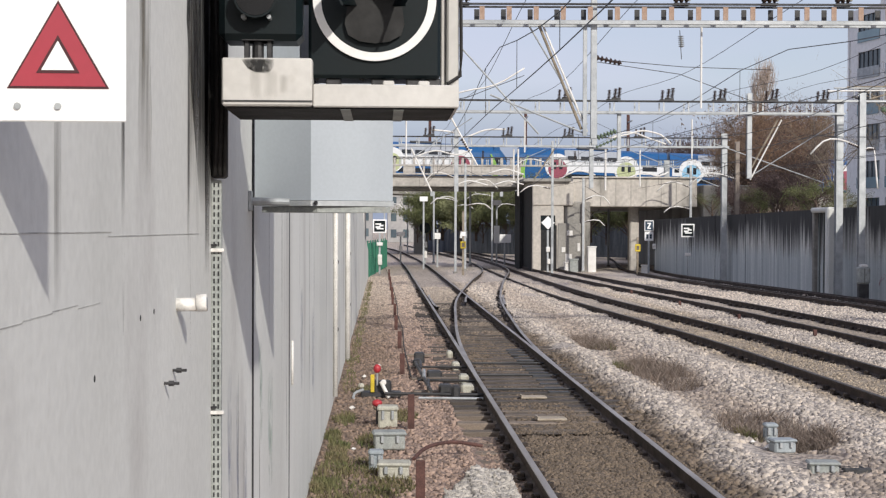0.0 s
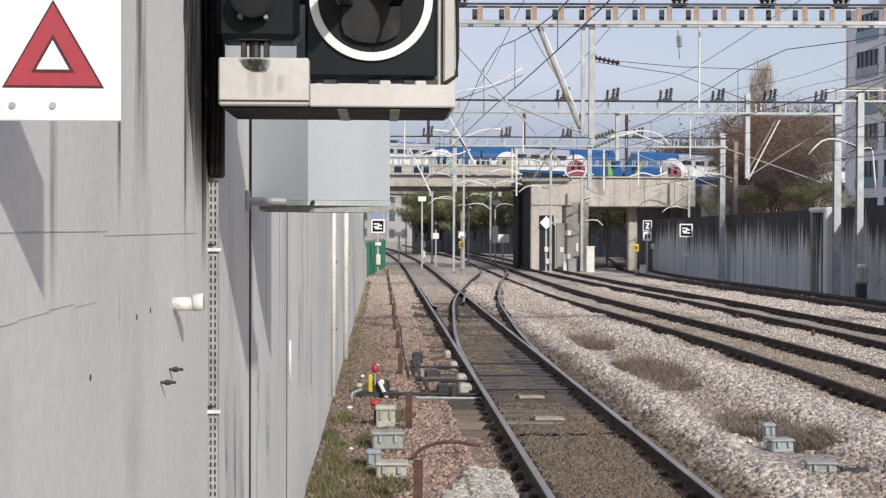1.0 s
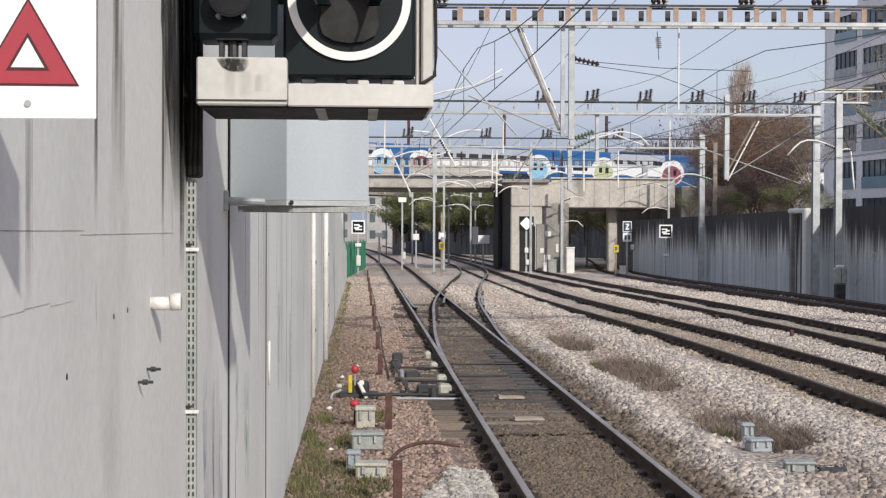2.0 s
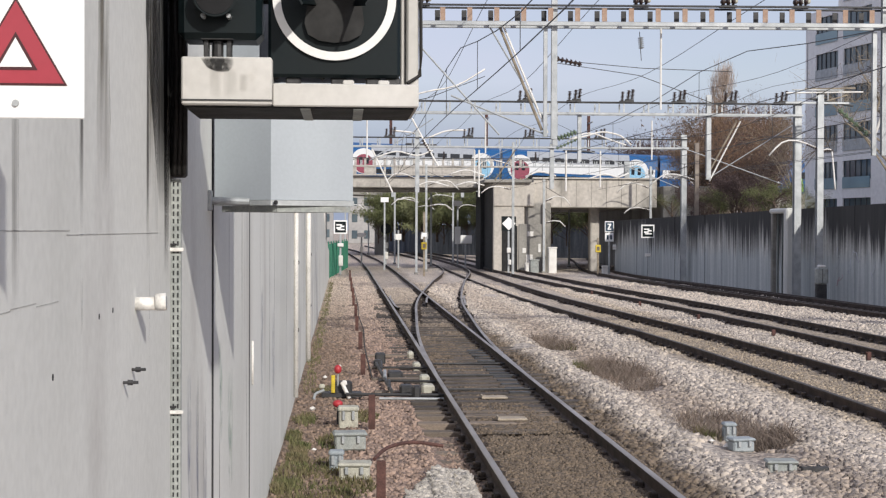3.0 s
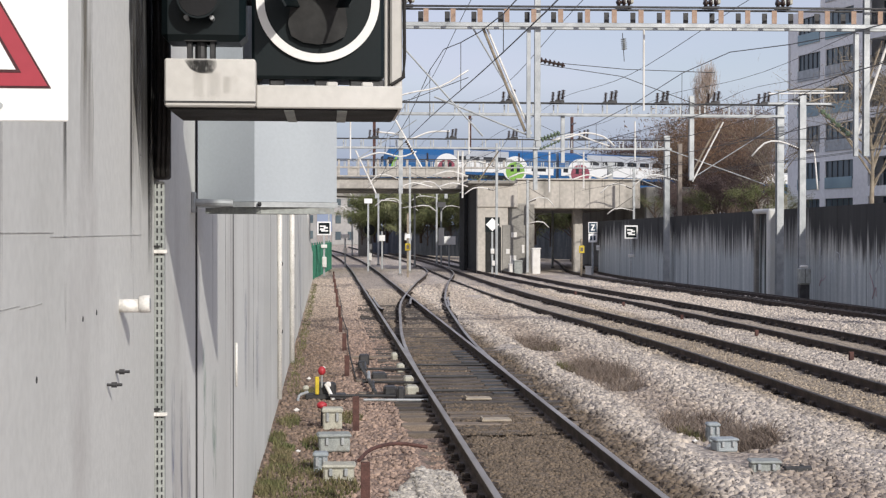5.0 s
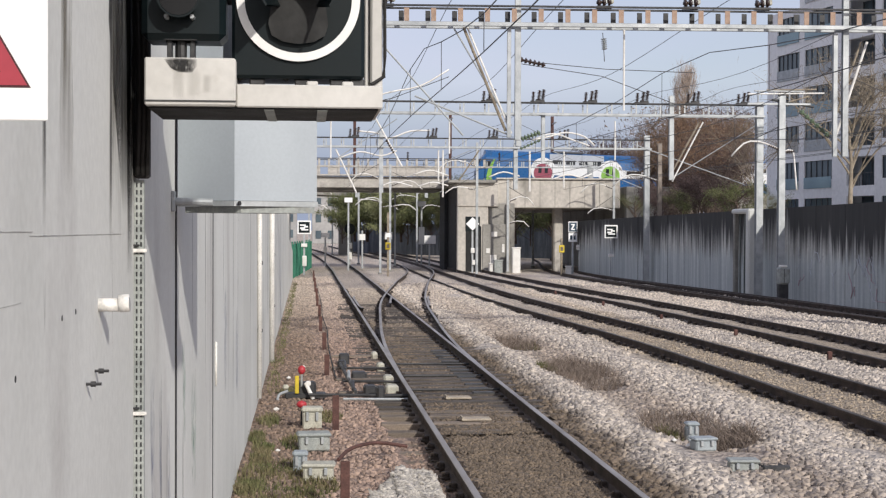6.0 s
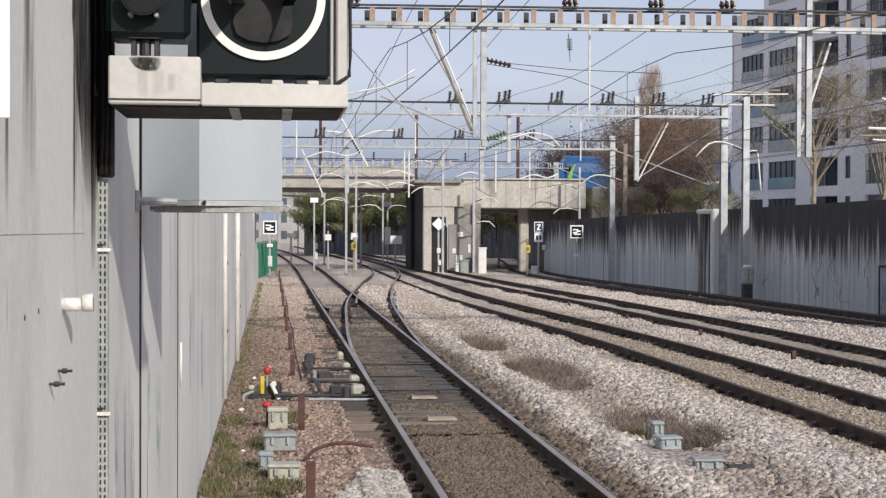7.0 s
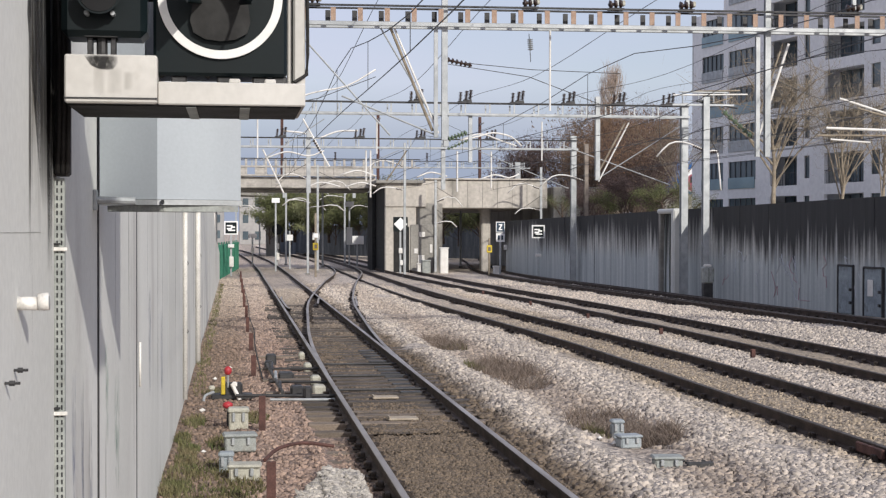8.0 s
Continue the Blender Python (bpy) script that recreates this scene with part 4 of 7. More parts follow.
def wires():
    """Contact wires, messenger wires and droppers over each track, and the feeders across the cutting."""
    for key, line in LINES.items():
        if key in ("crossover",):
            continue
        we = thing("overhead_line", "thin dark overhead contact and messenger wires with droppers", "overhead wires", group="overhead lines")
        hung = [p for p in spline(CENTRES[key], 3.0) if p.y > 4]
        sup = (30, 55.6, 71.4, 95, 118)
        contact, messenger, drops = Geo(), Geo(), Geo()
        cpts, mpts = [], []
        for i, p in enumerate(hung):
            a = max([s for s in sup if s <= p.y], default=4)
            b = min([s for s in sup if s > p.y], default=160)
            u = (p.y - a) / (b - a)
            zig = 0.15 * math.sin(p.y * 0.11)
            cz, mz = 4.87 - 0.03 * math.sin(math.pi * u), 6.07 - 0.75 * math.sin(math.pi * u)
            cpts.append((p.x + zig, p.y, cz))
            mpts.append((p.x + zig, p.y, mz))
            if i % 2 == 0 and p.y < 110:
                drops.tube([cpts[-1], mpts[-1]], 0.006, 4, cap=False)
        contact.tube(cpts, 0.009, 5, cap=False)
        messenger.tube(mpts, 0.009, 5, cap=False)
        part("contact_wire", contact, WIRE, we)
        part("messenger_wire", messenger, WIRE, we)
        tagged(part("dropper_wire", drops, WIRE, we), kind="stuff")
    for x0, z0, x1, z1, x2, z2 in ((3.1, 7.4, 3.0, 7.2, 2.8, 7.0), (5.6, 7.5, 5.3, 7.2, 5.0, 7.0), (9.4, 7.6, 9.0, 7.5, 8.4, 7.2), (13.6, 7.7, 13.0, 7.6, 12.0, 7.3), (16.4, 7.8, 16.0, 7.8, 15.2, 7.2)):
        g = Geo()
        g.tube(spline([(x0, 6, z0 + 0.2), (x0, 30, z0), (x1, 43, z1 - 0.45), (x1, 55.6, z1), (x2, 63, z2 - 0.2), (x2, 71.4, z2), (x2 - 0.5, 95, z2 - 0.5), (x2 - 1, 118, z2 + 0.8)], 2.0), 0.008, 5, cap=False)
        tagged(part("feeder_cable", g, WIRE, None, "thin dark feeder cable strung from gantry to gantry"), category="cable", group="feeder cables")
    for y, x0, z0, x1, z1, sag in ((30, 4.3, 5.89, 8.05, 5.69, 0.05), (30, 4.3, 5.84, 7.9, 4.94, -0.2), (30, 1.2, 6.54, 3.2, 4.34, 0), (30, 3, 6.54, 4.2, 4.54, 0), (30, 6.1, 6.49, 6.14, 5.9, 0.01), (30, 0.6, 4.84, 2.9, 5.54, 0.1), (30, 10.9, 5.84, 13.6, 4.94, 0.1), (30, 10.9, 4.94, 14.5, 4.89, 0.1), (30, 11, 4.44, 15, 4.34, 0.05), (30, 2.2, 5.14, 4.2, 4.34, 0.0), (55.6, 8, 6.5, 11.5, 5.1, 0.1), (55.6, 14, 4.4, 17.5, 6.6, 0.0), (55.6, 14, 4.9, 16.5, 4.8, 0.1), (55.6, 12.6, 5.7, 16.9, 4.2, 0.0), (55.6, 1, 5, 3.4, 6.6, 0), (71.4, 5, 5, 8, 6.3, 0), (71.4, 12, 6.3, 16.5, 4.5, 0)):
        g = Geo()
        g.tube([(x0, y, z0), ((x0 + x1) / 2, y, (z0 + z1) / 2 - sag), (x1, y, z1)], 0.008 if sag else 0.02, 6)
        tagged(part("cross_span", g, WIRE if sag else STEEL, None, "thin dark cross-span wire" if sag else "grey steel pull-off tube on the gantry"), category="cable", group="cross spans")



def gantry_fittings():
    """Pale struts, drop tubes, strain insulators and registration arms that hang on the gantries."""
    for y, x0, z0, x1, z1, r, m in ((30, 3.2, 6.56, 4.08, 4.44, 0.03, BARK), (30, 3.28, 6.56, 4.2, 4.39, 0.022, WHITE), (30, 11.75, 6.39, 11.1, 4.44, 0.03, WHITE), (30, 11.62, 6.39, 11.02, 4.64, 0.022, BARK), (30, 6.55, 6.56, 6.55, 4.89, 0.022, WHITE), (30, 12.9, 5.24, 14.9, 4.66, 0.025, WHITE), (30, 13.3, 5.04, 15.2, 4.54, 0.02, BARK), (30, 12.6, 4.6, 15.2, 4.54, 0.03, WHITE), (30, 12.4, 4.44, 14.9, 4.46, 0.022, BARK), (30, 12.7, 4.36, 13.6, 4.3, 0.02, WHITE), (55.6, 13.9, 4.4, 15.1, 6.6, 0.035, BARK), (55.6, 14.05, 4.3, 15.25, 6.6, 0.03, WHITE), (55.6, 2.6, 6.6, 3.6, 4.8, 0.035, WHITE), (55.6, 0.9, 6.6, 0.9, 5.1, 0.03, WHITE), (55.6, 5.4, 6.6, 5.4, 5.3, 0.03, WHITE), (55.6, 11.8, 6.6, 11.8, 5.1, 0.03, WHITE), (71.4, 1.4, 6.3, 2.4, 4.2, 0.04, WHITE), (71.4, 6.4, 6.3, 6.4, 4.8, 0.04, WHITE), (71.4, 12.6, 6.3, 12.6, 4.5, 0.04, WHITE), (71.4, 8.4, 6.3, 7.4, 4.8, 0.035, BARK), (71.4, 6.62, 6.3, 6.62, 4.0, 0.045, WHITE), (71.4, 10.9, 6.3, 10.9, 4.3, 0.05, WHITE), (53.2, 16.3, 7.48, 19.2, 7.54, 0.03, WHITE), (53.2, 17, 7.63, 18.9, 7.68, 0.03, BARK), (53.2, 17.2, 7.27, 18.8, 7.02, 0.04, STEEL_DARK), (53.2, 17.6, 7.12, 18.6, 7.42, 0.03, BARK),):
        g = Geo()
        g.tube([(x0, y, z0), (x1, y, z1)], r, 8)
        tagged(part("gantry_strut", g, m, None, "pale weathered steel tube hung from the gantry"), category="strut", group="gantry struts")
    for y, pts, r in ((55.6, [(8.6, 5.85), (9.3, 6), (9.9, 6.15), (10.6, 6), (11.0, 5.65)], 0.035), (55.6, [(8.7, 5.9), (9.4, 6.1), (10.2, 5.85), (10.8, 5.65)], 0.03), (71.4, [(2.4, 7.2), (3.4, 7.1), (4.0, 6.85), (5.0, 7.2), (6.0, 7.25)], 0.045), (71.4, [(12.0, 4.9), (12.8, 5.15), (13.5, 5), (14.0, 5.2)], 0.04), (30, [(0.7, 4.84), (1.6, 5.19), (2.3, 5.34), (2.9, 5.69)], 0.018), (55.6, [(1.2, 5.1), (2.0, 5.35), (2.8, 5.2), (3.4, 5.4)], 0.03), (71.4, [(8.9, 5), (9.6, 5.25), (10.4, 5.05)], 0.04), (71.4, [(5.2, 5.1), (6.0, 5.3), (6.9, 5.05)], 0.04), (86, [(4.2, 4.9), (5.1, 5.2), (6.2, 4.95)], 0.04), (86, [(6.5, 4.95), (7.4, 5.2), (8.3, 5)], 0.04)):
        g = Geo()
        g.tube(spline([(x, y, z) for x, z in pts], 0.2), r, 7)
        tagged(part("registration_arm", g, WHITE, None, "pale bent registration arm of the overhead line", smooth=True), category="arm", group="registration arms")
    green = mat("greenish_insulator", (0.14, 0.19, 0.12), (0.09, 0.12, 0.08), 0.4, bump=0)
    for y, a, b, m in ((30, (4.36, 5.92), (4.9, 5.8), INSUL), (30, (4.4, 4.27), (4.8, 4.42), green), (30, (10.3, 4.94), (10.95, 4.39), green), (30, (6.12, 6.38), (6.14, 6.14), STEEL), (55.6, (8.1, 5.5), (8.9, 5.85), green), (55.6, (3, 5.8), (3.3, 5.3), INSUL), (71.4, (4.9, 6.2), (4.9, 5.8), INSUL), (71.4, (9.4, 6.2), (9.4, 5.8), INSUL)):
        g = Geo()
        insulator(g, (a[0], y, a[1]), (b[0], y, b[1]), 0.065, 6)
        tagged(part("strain_insulator", g, m, None, "ribbed strain insulator in the overhead wires"), category="insulator", group="strain insulators")


gantry_fittings()
for x in (-16.0, -5.6, 5.0, 15.1, 26.0):
    g = Geo()
    g.box((0, 0, 4.2), (0.3, 0.3, 8.4), 0.02)
    um = thing("upper_mast", "rust-brown catenary mast of the upper line on the viaduct", "mast", (x, 154.6, upper_line(x) - 0.06), group="upper masts")
    part("post", g, RUST_POST, um)
    part("crossarm", Geo().box((0.0, -1.2, 7.6), (0.12, 2.6, 0.14), 0.02), STEEL, um)

wires()


# ---- train ----
def train():
    """Two four-car sets coupled nose to nose; each set is blue at its ends and over the joints, white between its doors."""
    tr = thing("double_deck_train", "blue and white double-deck commuter train with coloured door circles", "train")
    car_len = 16.5
    sec = [(-1.4, 0.5), (-1.42, 2.6), (-1.33, 3.5), (-1.0, 4.1), (-0.5, 4.3), (0.5, 4.3), (1.0, 4.1), (1.33, 3.5), (1.42, 2.6), (1.4, 0.5)]
    doors = [[(5.0, TR_PINK), (12.1, TR_GREEN)], [(2.4, TR_PINK), (14.5, TR_SKY)], [(2.0, TR_PINK), (14.1, TR_SKY)], [(4.4, TR_YELLOW), (11.5, TR_PINK)]]
    for c in range(8):
        x0, k = c * car_len, c % 4
        end0, end1 = k == 0, k == 3
        a, b = x0 + (-1.0 if c == 0 else 1.0 if end0 else 0.15), x0 + car_len + (1.0 if c == 7 else -1.0 if end1 else -0.15)
        car = part("carriage", Geo().prism(sec, a, b, axis="x"), TR_BLUE, tr, "blue double-deck carriage")
        (d0, col0), (d1, col1) = doors[k] if c < 4 else [(d, (TR_YELLOW if q is TR_GREEN else TR_SKY if k == 1 and q is TR_PINK else q)) for d, q in doors[k]]
        s0, s1 = x0 + d0, x0 + d1
        # double-deck middle: white band, grey window strip above it
        part("white_band", Geo().box(((s0 + s1) / 2, -1.43, 2.42), (s1 - s0, 0.03, 1.0), 0.01), TR_WHITE, car, "white side band")
        slab = [(-1.46, 2.93), (-1.39, 3.5), (-1.06, 4.14), (-0.96, 4.1), (-1.3, 3.45), (-1.4, 2.93)]
        part("window_strip", Geo().prism(slab, s0 + 0.7, s1 - 0.7, axis="x"), TR_PANEL, car, "grey window strip of the upper deck")
        n = max(3, round((s1 - s0 - 1.6) / 1.25))
        pane = [(-1.455, 3.08), (-1.405, 3.5), (-1.38, 3.5), (-1.43, 3.08)]
        for i in range(n):
            c0 = s0 + 0.8 + (i + 0.5) * (s1 - s0 - 1.6) / n
            part("window", Geo().prism(pane, c0 - 0.48, c0 + 0.48, axis="x"), TR_GLASS, car, "dark tinted window")
        part("lower_glazing", Geo().box(((s0 + s1) / 2, -1.43, 1.42), (s1 - s0 - 1.4, 0.03, 0.46), 0.01), TR_GLASS, car, "dark lower-deck glazing")
        # single-deck ends beside the joints
        for e0, e1 in ((x0 + 0.4, s0 - 0.9), (s1 + 0.9, x0 + car_len - 0.4)):
            cab_end = (end0 and e0 < s0) or (end1 and e0 > s1)
            if cab_end or e1 - e0 < 0.8:
                continue
            part("white_band", Geo().box(((e0 + e1) / 2, -1.43, 2.3), (e1 - e0, 0.03, 0.85), 0.01), TR_WHITE, car, "white side band")
            part("window", Geo().box(((e0 + e1) / 2, -1.45, 2.45), (min(1.5, (e1 - e0) * 0.6), 0.03, 0.45), 0.02), TR_GLASS, car, "dark tinted window")
        for xd, col in ((s0, col0), (s1, col1)):
            part("door_disc", Geo().tube([(xd, -1.38, 2.4), (xd, -1.475, 2.4)], 1.3, 28), TR_WHITE, car, "white door circle")
            dd = part("door_circle", Geo().tube([(xd, -1.40, 2.12), (xd, -1.485, 2.12)], 0.98, 28), col, car, "coloured door circle")
            for q in (-0.33, 0.33):
                part("door_window", Geo().box((xd + q, -1.485, 2.45), (0.34, 0.03, 0.7), 0.05), TR_GLASS, dd)
        part("underframe", Geo().box(((a + b) / 2, 0, 0.6), (b - a - 1.5, 2.3, 0.7), 0.05), TR_GREY, car)
        part("roof_box", Geo().box(((a + b) / 2, 0, 4.36), (3.2, 1.5, 0.22), 0.06), TR_GREY, car)
        if end0 or end1:
            q, e = (-1, a) if end0 else (1, b)
            cab = part("cab", Geo().prism([(e, 0.5), (e + q * 0.8, 0.9), (e + q * 0.9, 2.0), (e + q * 0.5, 3.3), (e - q * 0.2, 4.15), (e - q * 0.6, 4.25), (e - q * 0.6, 0.5)], -1.25, 1.25), TR_BLUE, car, "rounded blue driving cab")
            part("windscreen", Geo().box((e + q * 0.6, 0, 2.75), (0.35, 1.9, 0.9), 0.1), TR_GLASS, cab)
            part("cab_window", Geo().box((e - q * 0.2, -1.43, 2.75), (0.6, 0.04, 0.7), 0.05), TR_GLASS, cab)
            g = Geo()
            curve = [(0.1, 1.1), (0.12, 1.6), (0.22, 2.1), (0.4, 2.6), (0.62, 3.0), (0.85, 3.35)]
            for w, (dx, z) in enumerate(curve[:-1]):
                nx, nz = curve[w + 1]
                wide, nwide = 0.6 - 0.09 * w, 0.51 - 0.09 * w
                g.prism([(e - q * dx, z), (e - q * nx, nz), (e - q * (nx + nwide), nz), (e - q * (dx + wide), z)], -1.455, -1.3)
            part("swoosh", g, TR_GREEN, car, "lime green swoosh")
        for dx in (2.2, 4.4, car_len - 4.4, car_len - 2.2):
            part("wheelset", Geo().tube([(x0 + dx, -0.8, 0.45), (x0 + dx, 0.8, 0.45)], 0.44, 16), STEEL_DARK, tr)
    return tr


TRAIN = train()


# ---- apartment building ----
def building():
    bd = thing("apartment_building", "grey panel-clad apartment building with recessed balconies and teal glazing", "building", (41, 95, 2.6), rz=11)
    # local y runs along the street front, local x = depth; the front faces -x
    openings = [(-24, -21.5, "window"), (-19, -14.5, "balcony"), (-12, -10.8, "window"), (-9.4, -8.0, "window"), (-4.2, -3.2, "window"), (-2.4, 2.2, "balcony"), (4.0, 4.7, "window"), (5.6, 9.2, "balcony"), (11.2, 15.2, "glazing"), (16.0, 19.4, "glazing")]
    storeys, pitch, y0, y1 = 8, 2.85, -27, 21
    cuts = [y0] + [v for a, b, _ in openings for v in (a, b)] + [y1]
    for a, b in zip(cuts[::2], cuts[1::2]):
        top = storeys * pitch if b < 20.5 else (storeys - 2) * pitch
        g = Geo()
        g.box((0.15, (a + b) / 2, top / 2), (0.3, b - a, top), 0.01)
        part("facade_pier", g, FACADE, bd)
    for a, b, kind in openings:
        n = storeys if b < 16 else storeys - 2
        for s in range(n):
            z = s * pitch
            g = Geo()
            lo, hi = (0.25, 2.35) if kind == "balcony" else (0.85, 2.3)
            if kind == "window" and b - a < 1.1:
                lo, hi = 0.7, 2.3
            g.box((0.15, (a + b) / 2, z + lo / 2), (0.29, b - a, lo), 0.0)
            part("spandrel", g, FACADE, bd)
            part("lintel", Geo().box((0.15, (a + b) / 2, z + (hi + pitch) / 2), (0.29, b - a, pitch - hi), 0.0), FACADE, bd)
            deep = 1.4 if kind == "balcony" else 0.18
            wn = part("window", Geo().box((deep, (a + b) / 2, z + (lo + hi) / 2), (0.04, b - a, hi - lo)), GLASS, bd, "dark reflecting window")
            fr = Geo()
            k = max(1, round((b - a) / (0.75 if kind == "glazing" else 1.3)))
            for i in range(k + 1):
                fr.box((deep - 0.04, a + (b - a) * i / k, z + (lo + hi) / 2), (0.07, 0.07, hi - lo), 0.0)
            fr.box((deep - 0.04, (a + b) / 2, z + lo + 0.04), (0.08, b - a, 0.07), 0.0)
            part("frame", fr, FRAME, wn)
            if kind == "glazing":
                part("balustrade", Geo().box((-0.05, (a + b) / 2, z + 0.62), (0.04, b - a - 0.1, 0.85), 0.01), GLASS_TEAL if s % 2 else STEEL, bd, "glass balustrade")
            if kind == "balcony":
                for zs in (0.12, 2.5):
                    part("balcony_slab", Geo().box((0.75, (a + b) / 2, z + zs), (1.4, b - a, 0.2), 0.0), FACADE, bd)
                rl = Geo()
                rl.box((0.06, (a + b) / 2, z + 1.15), (0.04, b - a, 0.05), 0.01)
                for i in range(int((b - a) / 0.35)):
                    rl.box((0.06, a + 0.2 + i * 0.35, z + 0.7), (0.03, 0.03, 0.9), 0.0)
                part("railing", rl, FRAME, bd)
    g = Geo()
    g.box((7, (y0 + 18.9) / 2, storeys * pitch / 2), (11, 18.9 - y0 - 0.6, storeys * pitch - 0.1), 0.0)
    g.box((6.2, 19.4, (storeys - 2) * pitch / 2), (9, 3.0, (storeys - 2) * pitch - 0.1), 0.0)
    part("block", g, FACADE, bd)
    g = Geo()
    g.box((6, (y0 + 19) / 2, storeys * pitch + 0.2), (12.4, 19 - y0 + 0.4, 0.4), 0.05)
    part("roof", g, FRAME, bd)


building()


# ---- trees ----
def tree(name, label, at, height, spread, limbs, twigs, bark, twig_mat, seed, trunk_r=0.16, leaf=False, low=0.25, up=0.8, dead_leaves=0, leaf_size=1.0, subs=5, sub_len=0.09):
    rng = random.Random(seed)
    th = thing(name, label, "tree", at, group="trees by the cutting")
    wood = Geo()
    trunk = [(0, 0, -0.4)]
    for i in range(1, 6):
        trunk.append((rng.uniform(-0.05, 0.05) * height * 0.3, rng.uniform(-0.05, 0.05) * height * 0.3, height * 0.17 * i * 0.75))
    wood.tube(trunk, trunk_r, 8, r2=trunk_r * 0.45)
    part("trunk", wood, bark, th, smooth=True)
    br, tips = Geo(), []
    for i in range(limbs):
        z = height * (low + (0.62 - low) * rng.random())
        a = rng.uniform(0, 6.283)
        ln = spread * rng.uniform(0.5, 1.05)
        rise = (height - z) * rng.uniform(0.35, 1.0) * up
        p0 = Vector((0, 0, z))
        p1 = p0 + Vector((math.cos(a) * ln * 0.4, math.sin(a) * ln * 0.4, rise * 0.5))
        p2 = p0 + Vector((math.cos(a) * ln * 0.8, math.sin(a) * ln * 0.8, rise * 0.85))
        p3 = p0 + Vector((math.cos(a + 0.2) * ln, math.sin(a + 0.2) * ln, rise))
        br.tube([p0, p1, p2, p3], trunk_r * 0.42, 6, r2=trunk_r * 0.08)
        for q in range(subs):
            s = p1.lerp(p3, rng.random())
            e = s + Vector((rng.gauss(0, 1), rng.gauss(0, 1), abs(rng.gauss(0.6, 0.8)))) * height * sub_len
            br.tube([s, e], trunk_r * 0.14, 5, r2=trunk_r * 0.04)
            tips += [s, e, s.lerp(e, 0.6)]
        tips += [p2, p3]
    part("branchwork", br, bark, th)
    cr = Geo()
    for i in range(twigs):
        c = rng.choice(tips) + Vector((rng.gauss(0, 1), rng.gauss(0, 1), rng.gauss(0, 0.8))) * height * 0.055
        d = Vector((rng.gauss(0, 0.7), rng.gauss(0, 0.7), rng.gauss(0.7, 0.6))).normalized()
        s = d.cross(Vector((rng.gauss(0, 1), rng.gauss(0, 1), rng.gauss(0, 1)))).normalized()
        if leaf or i < dead_leaves:
            l, w = leaf_size * height * rng.uniform(0.012, 0.03), leaf_size * height * rng.uniform(0.006, 0.014)
        else:
            l, w = height * rng.uniform(0.03, 0.08), height * rng.uniform(0.0012, 0.0026)
        o = s.cross(d).normalized() * w * 0.5
        cr.add([c - s * w, c + d * l * 0.5 + o, c + s * w, c + d * l, ], [(0, 1, 3), (1, 2, 3)])
    part("crown", cr, twig_mat, th)
    return th


POPLAR_TWIG = mat("tan_twigs", (0.52, 0.43, 0.37), (0.38, 0.3, 0.25), 0.9, scale=1.5, island=0.3, bump=0)
RUSSET = mat("russet_twigs", (0.3, 0.19, 0.12), (0.19, 0.115, 0.075), 0.9, scale=1.5, island=0.4, bump=0)
PLUM = mat("plum_brown_twigs", (0.13, 0.09, 0.085), (0.08, 0.058, 0.055), 0.9, scale=1.5, island=0.35, bump=0)


def poplar():
    """A narrow spire of steep limbs that carry fine upright twigs."""
    rng = random.Random(40)
    th = thing("poplar", "tall narrow bare poplar with fine upright tan twigs", "tree", (27.45, 105, 1.75), group="trees by the cutting")
    part("trunk", Geo().tube([(0, 0, -0.3), (0.05, 0, 4), (-0.04, 0, 8), (0, 0, 11.6)], 0.2, 8, r2=0.025), BARK_DARK, th, smooth=True)
    br, tips = Geo(), []
    for i in range(110):
        z = 0.5 + 10.6 * rng.random()
        wide = 2.7 * min(1.0, (12.7 - z) / 6.5) * rng.uniform(0.3, 1.0)
        a = rng.uniform(0, 6.283)
        rise = rng.uniform(1.4, 2.6) * min(1.0, (12.4 - z) / 2.0)
        p0, p1 = Vector((0, 0, z)), Vector((math.cos(a) * wide * 0.7, math.sin(a) * wide * 0.7, z + rise * 0.4))
        p2 = Vector((math.cos(a) * wide, math.sin(a) * wide, z + rise))
        br.tube([p0, p1, p2], 0.035, 5, r2=0.008)
        tips += [(p0, p1), (p1, p2), (p1, p2)]
    part("branchwork", br, BARK, th)
    cr = Geo()
    for i in range(11000):
        a, b = rng.choice(tips)
        c = a.lerp(b, rng.random()) + Vector((rng.gauss(0, 0.16), rng.gauss(0, 0.16), rng.gauss(0, 0.15)))
        d = Vector((rng.gauss(0, 0.22), rng.gauss(0, 0.22), 1)).normalized() * rng.uniform(0.25, 0.75)
        w = Vector((rng.gauss(0, 1), rng.gauss(0, 1), 0)).normalized() * rng.uniform(0.006, 0.014)
        cr.add([c - w, c + w, c + d], [(0, 1, 2)])
    part("crown", cr, POPLAR_TWIG, th)


T_LABEL = "bare brown winter tree above the retaining wall"
for i, (x, y, h, sp) in enumerate(((22.3, 90, 5.6, 2.2), (23.6, 85, 5.8, 2.4), (25.0, 93, 7.0, 2.8), (25.3, 88, 6.6, 2.6), (26.8, 95, 7.6, 2.6), (26.2, 91, 7.2, 2.2), (28.0, 99, 8.0, 2.6), (23.2, 80, 4.6, 2.0), (22.8, 82, 5.2, 2.0), (24.6, 98, 8.2, 2.2), (23.4, 84, 5.0, 2.2))):
    tree("bare_tree", T_LABEL, (x, y, 2.43), h * 1.08, sp, 26, 7600, BARK_DARK, (TWIG, PLUM, RUSSET)[i % 3], 10 + i, 0.10, low=0.02, dead_leaves=900 if i % 3 else 2200)
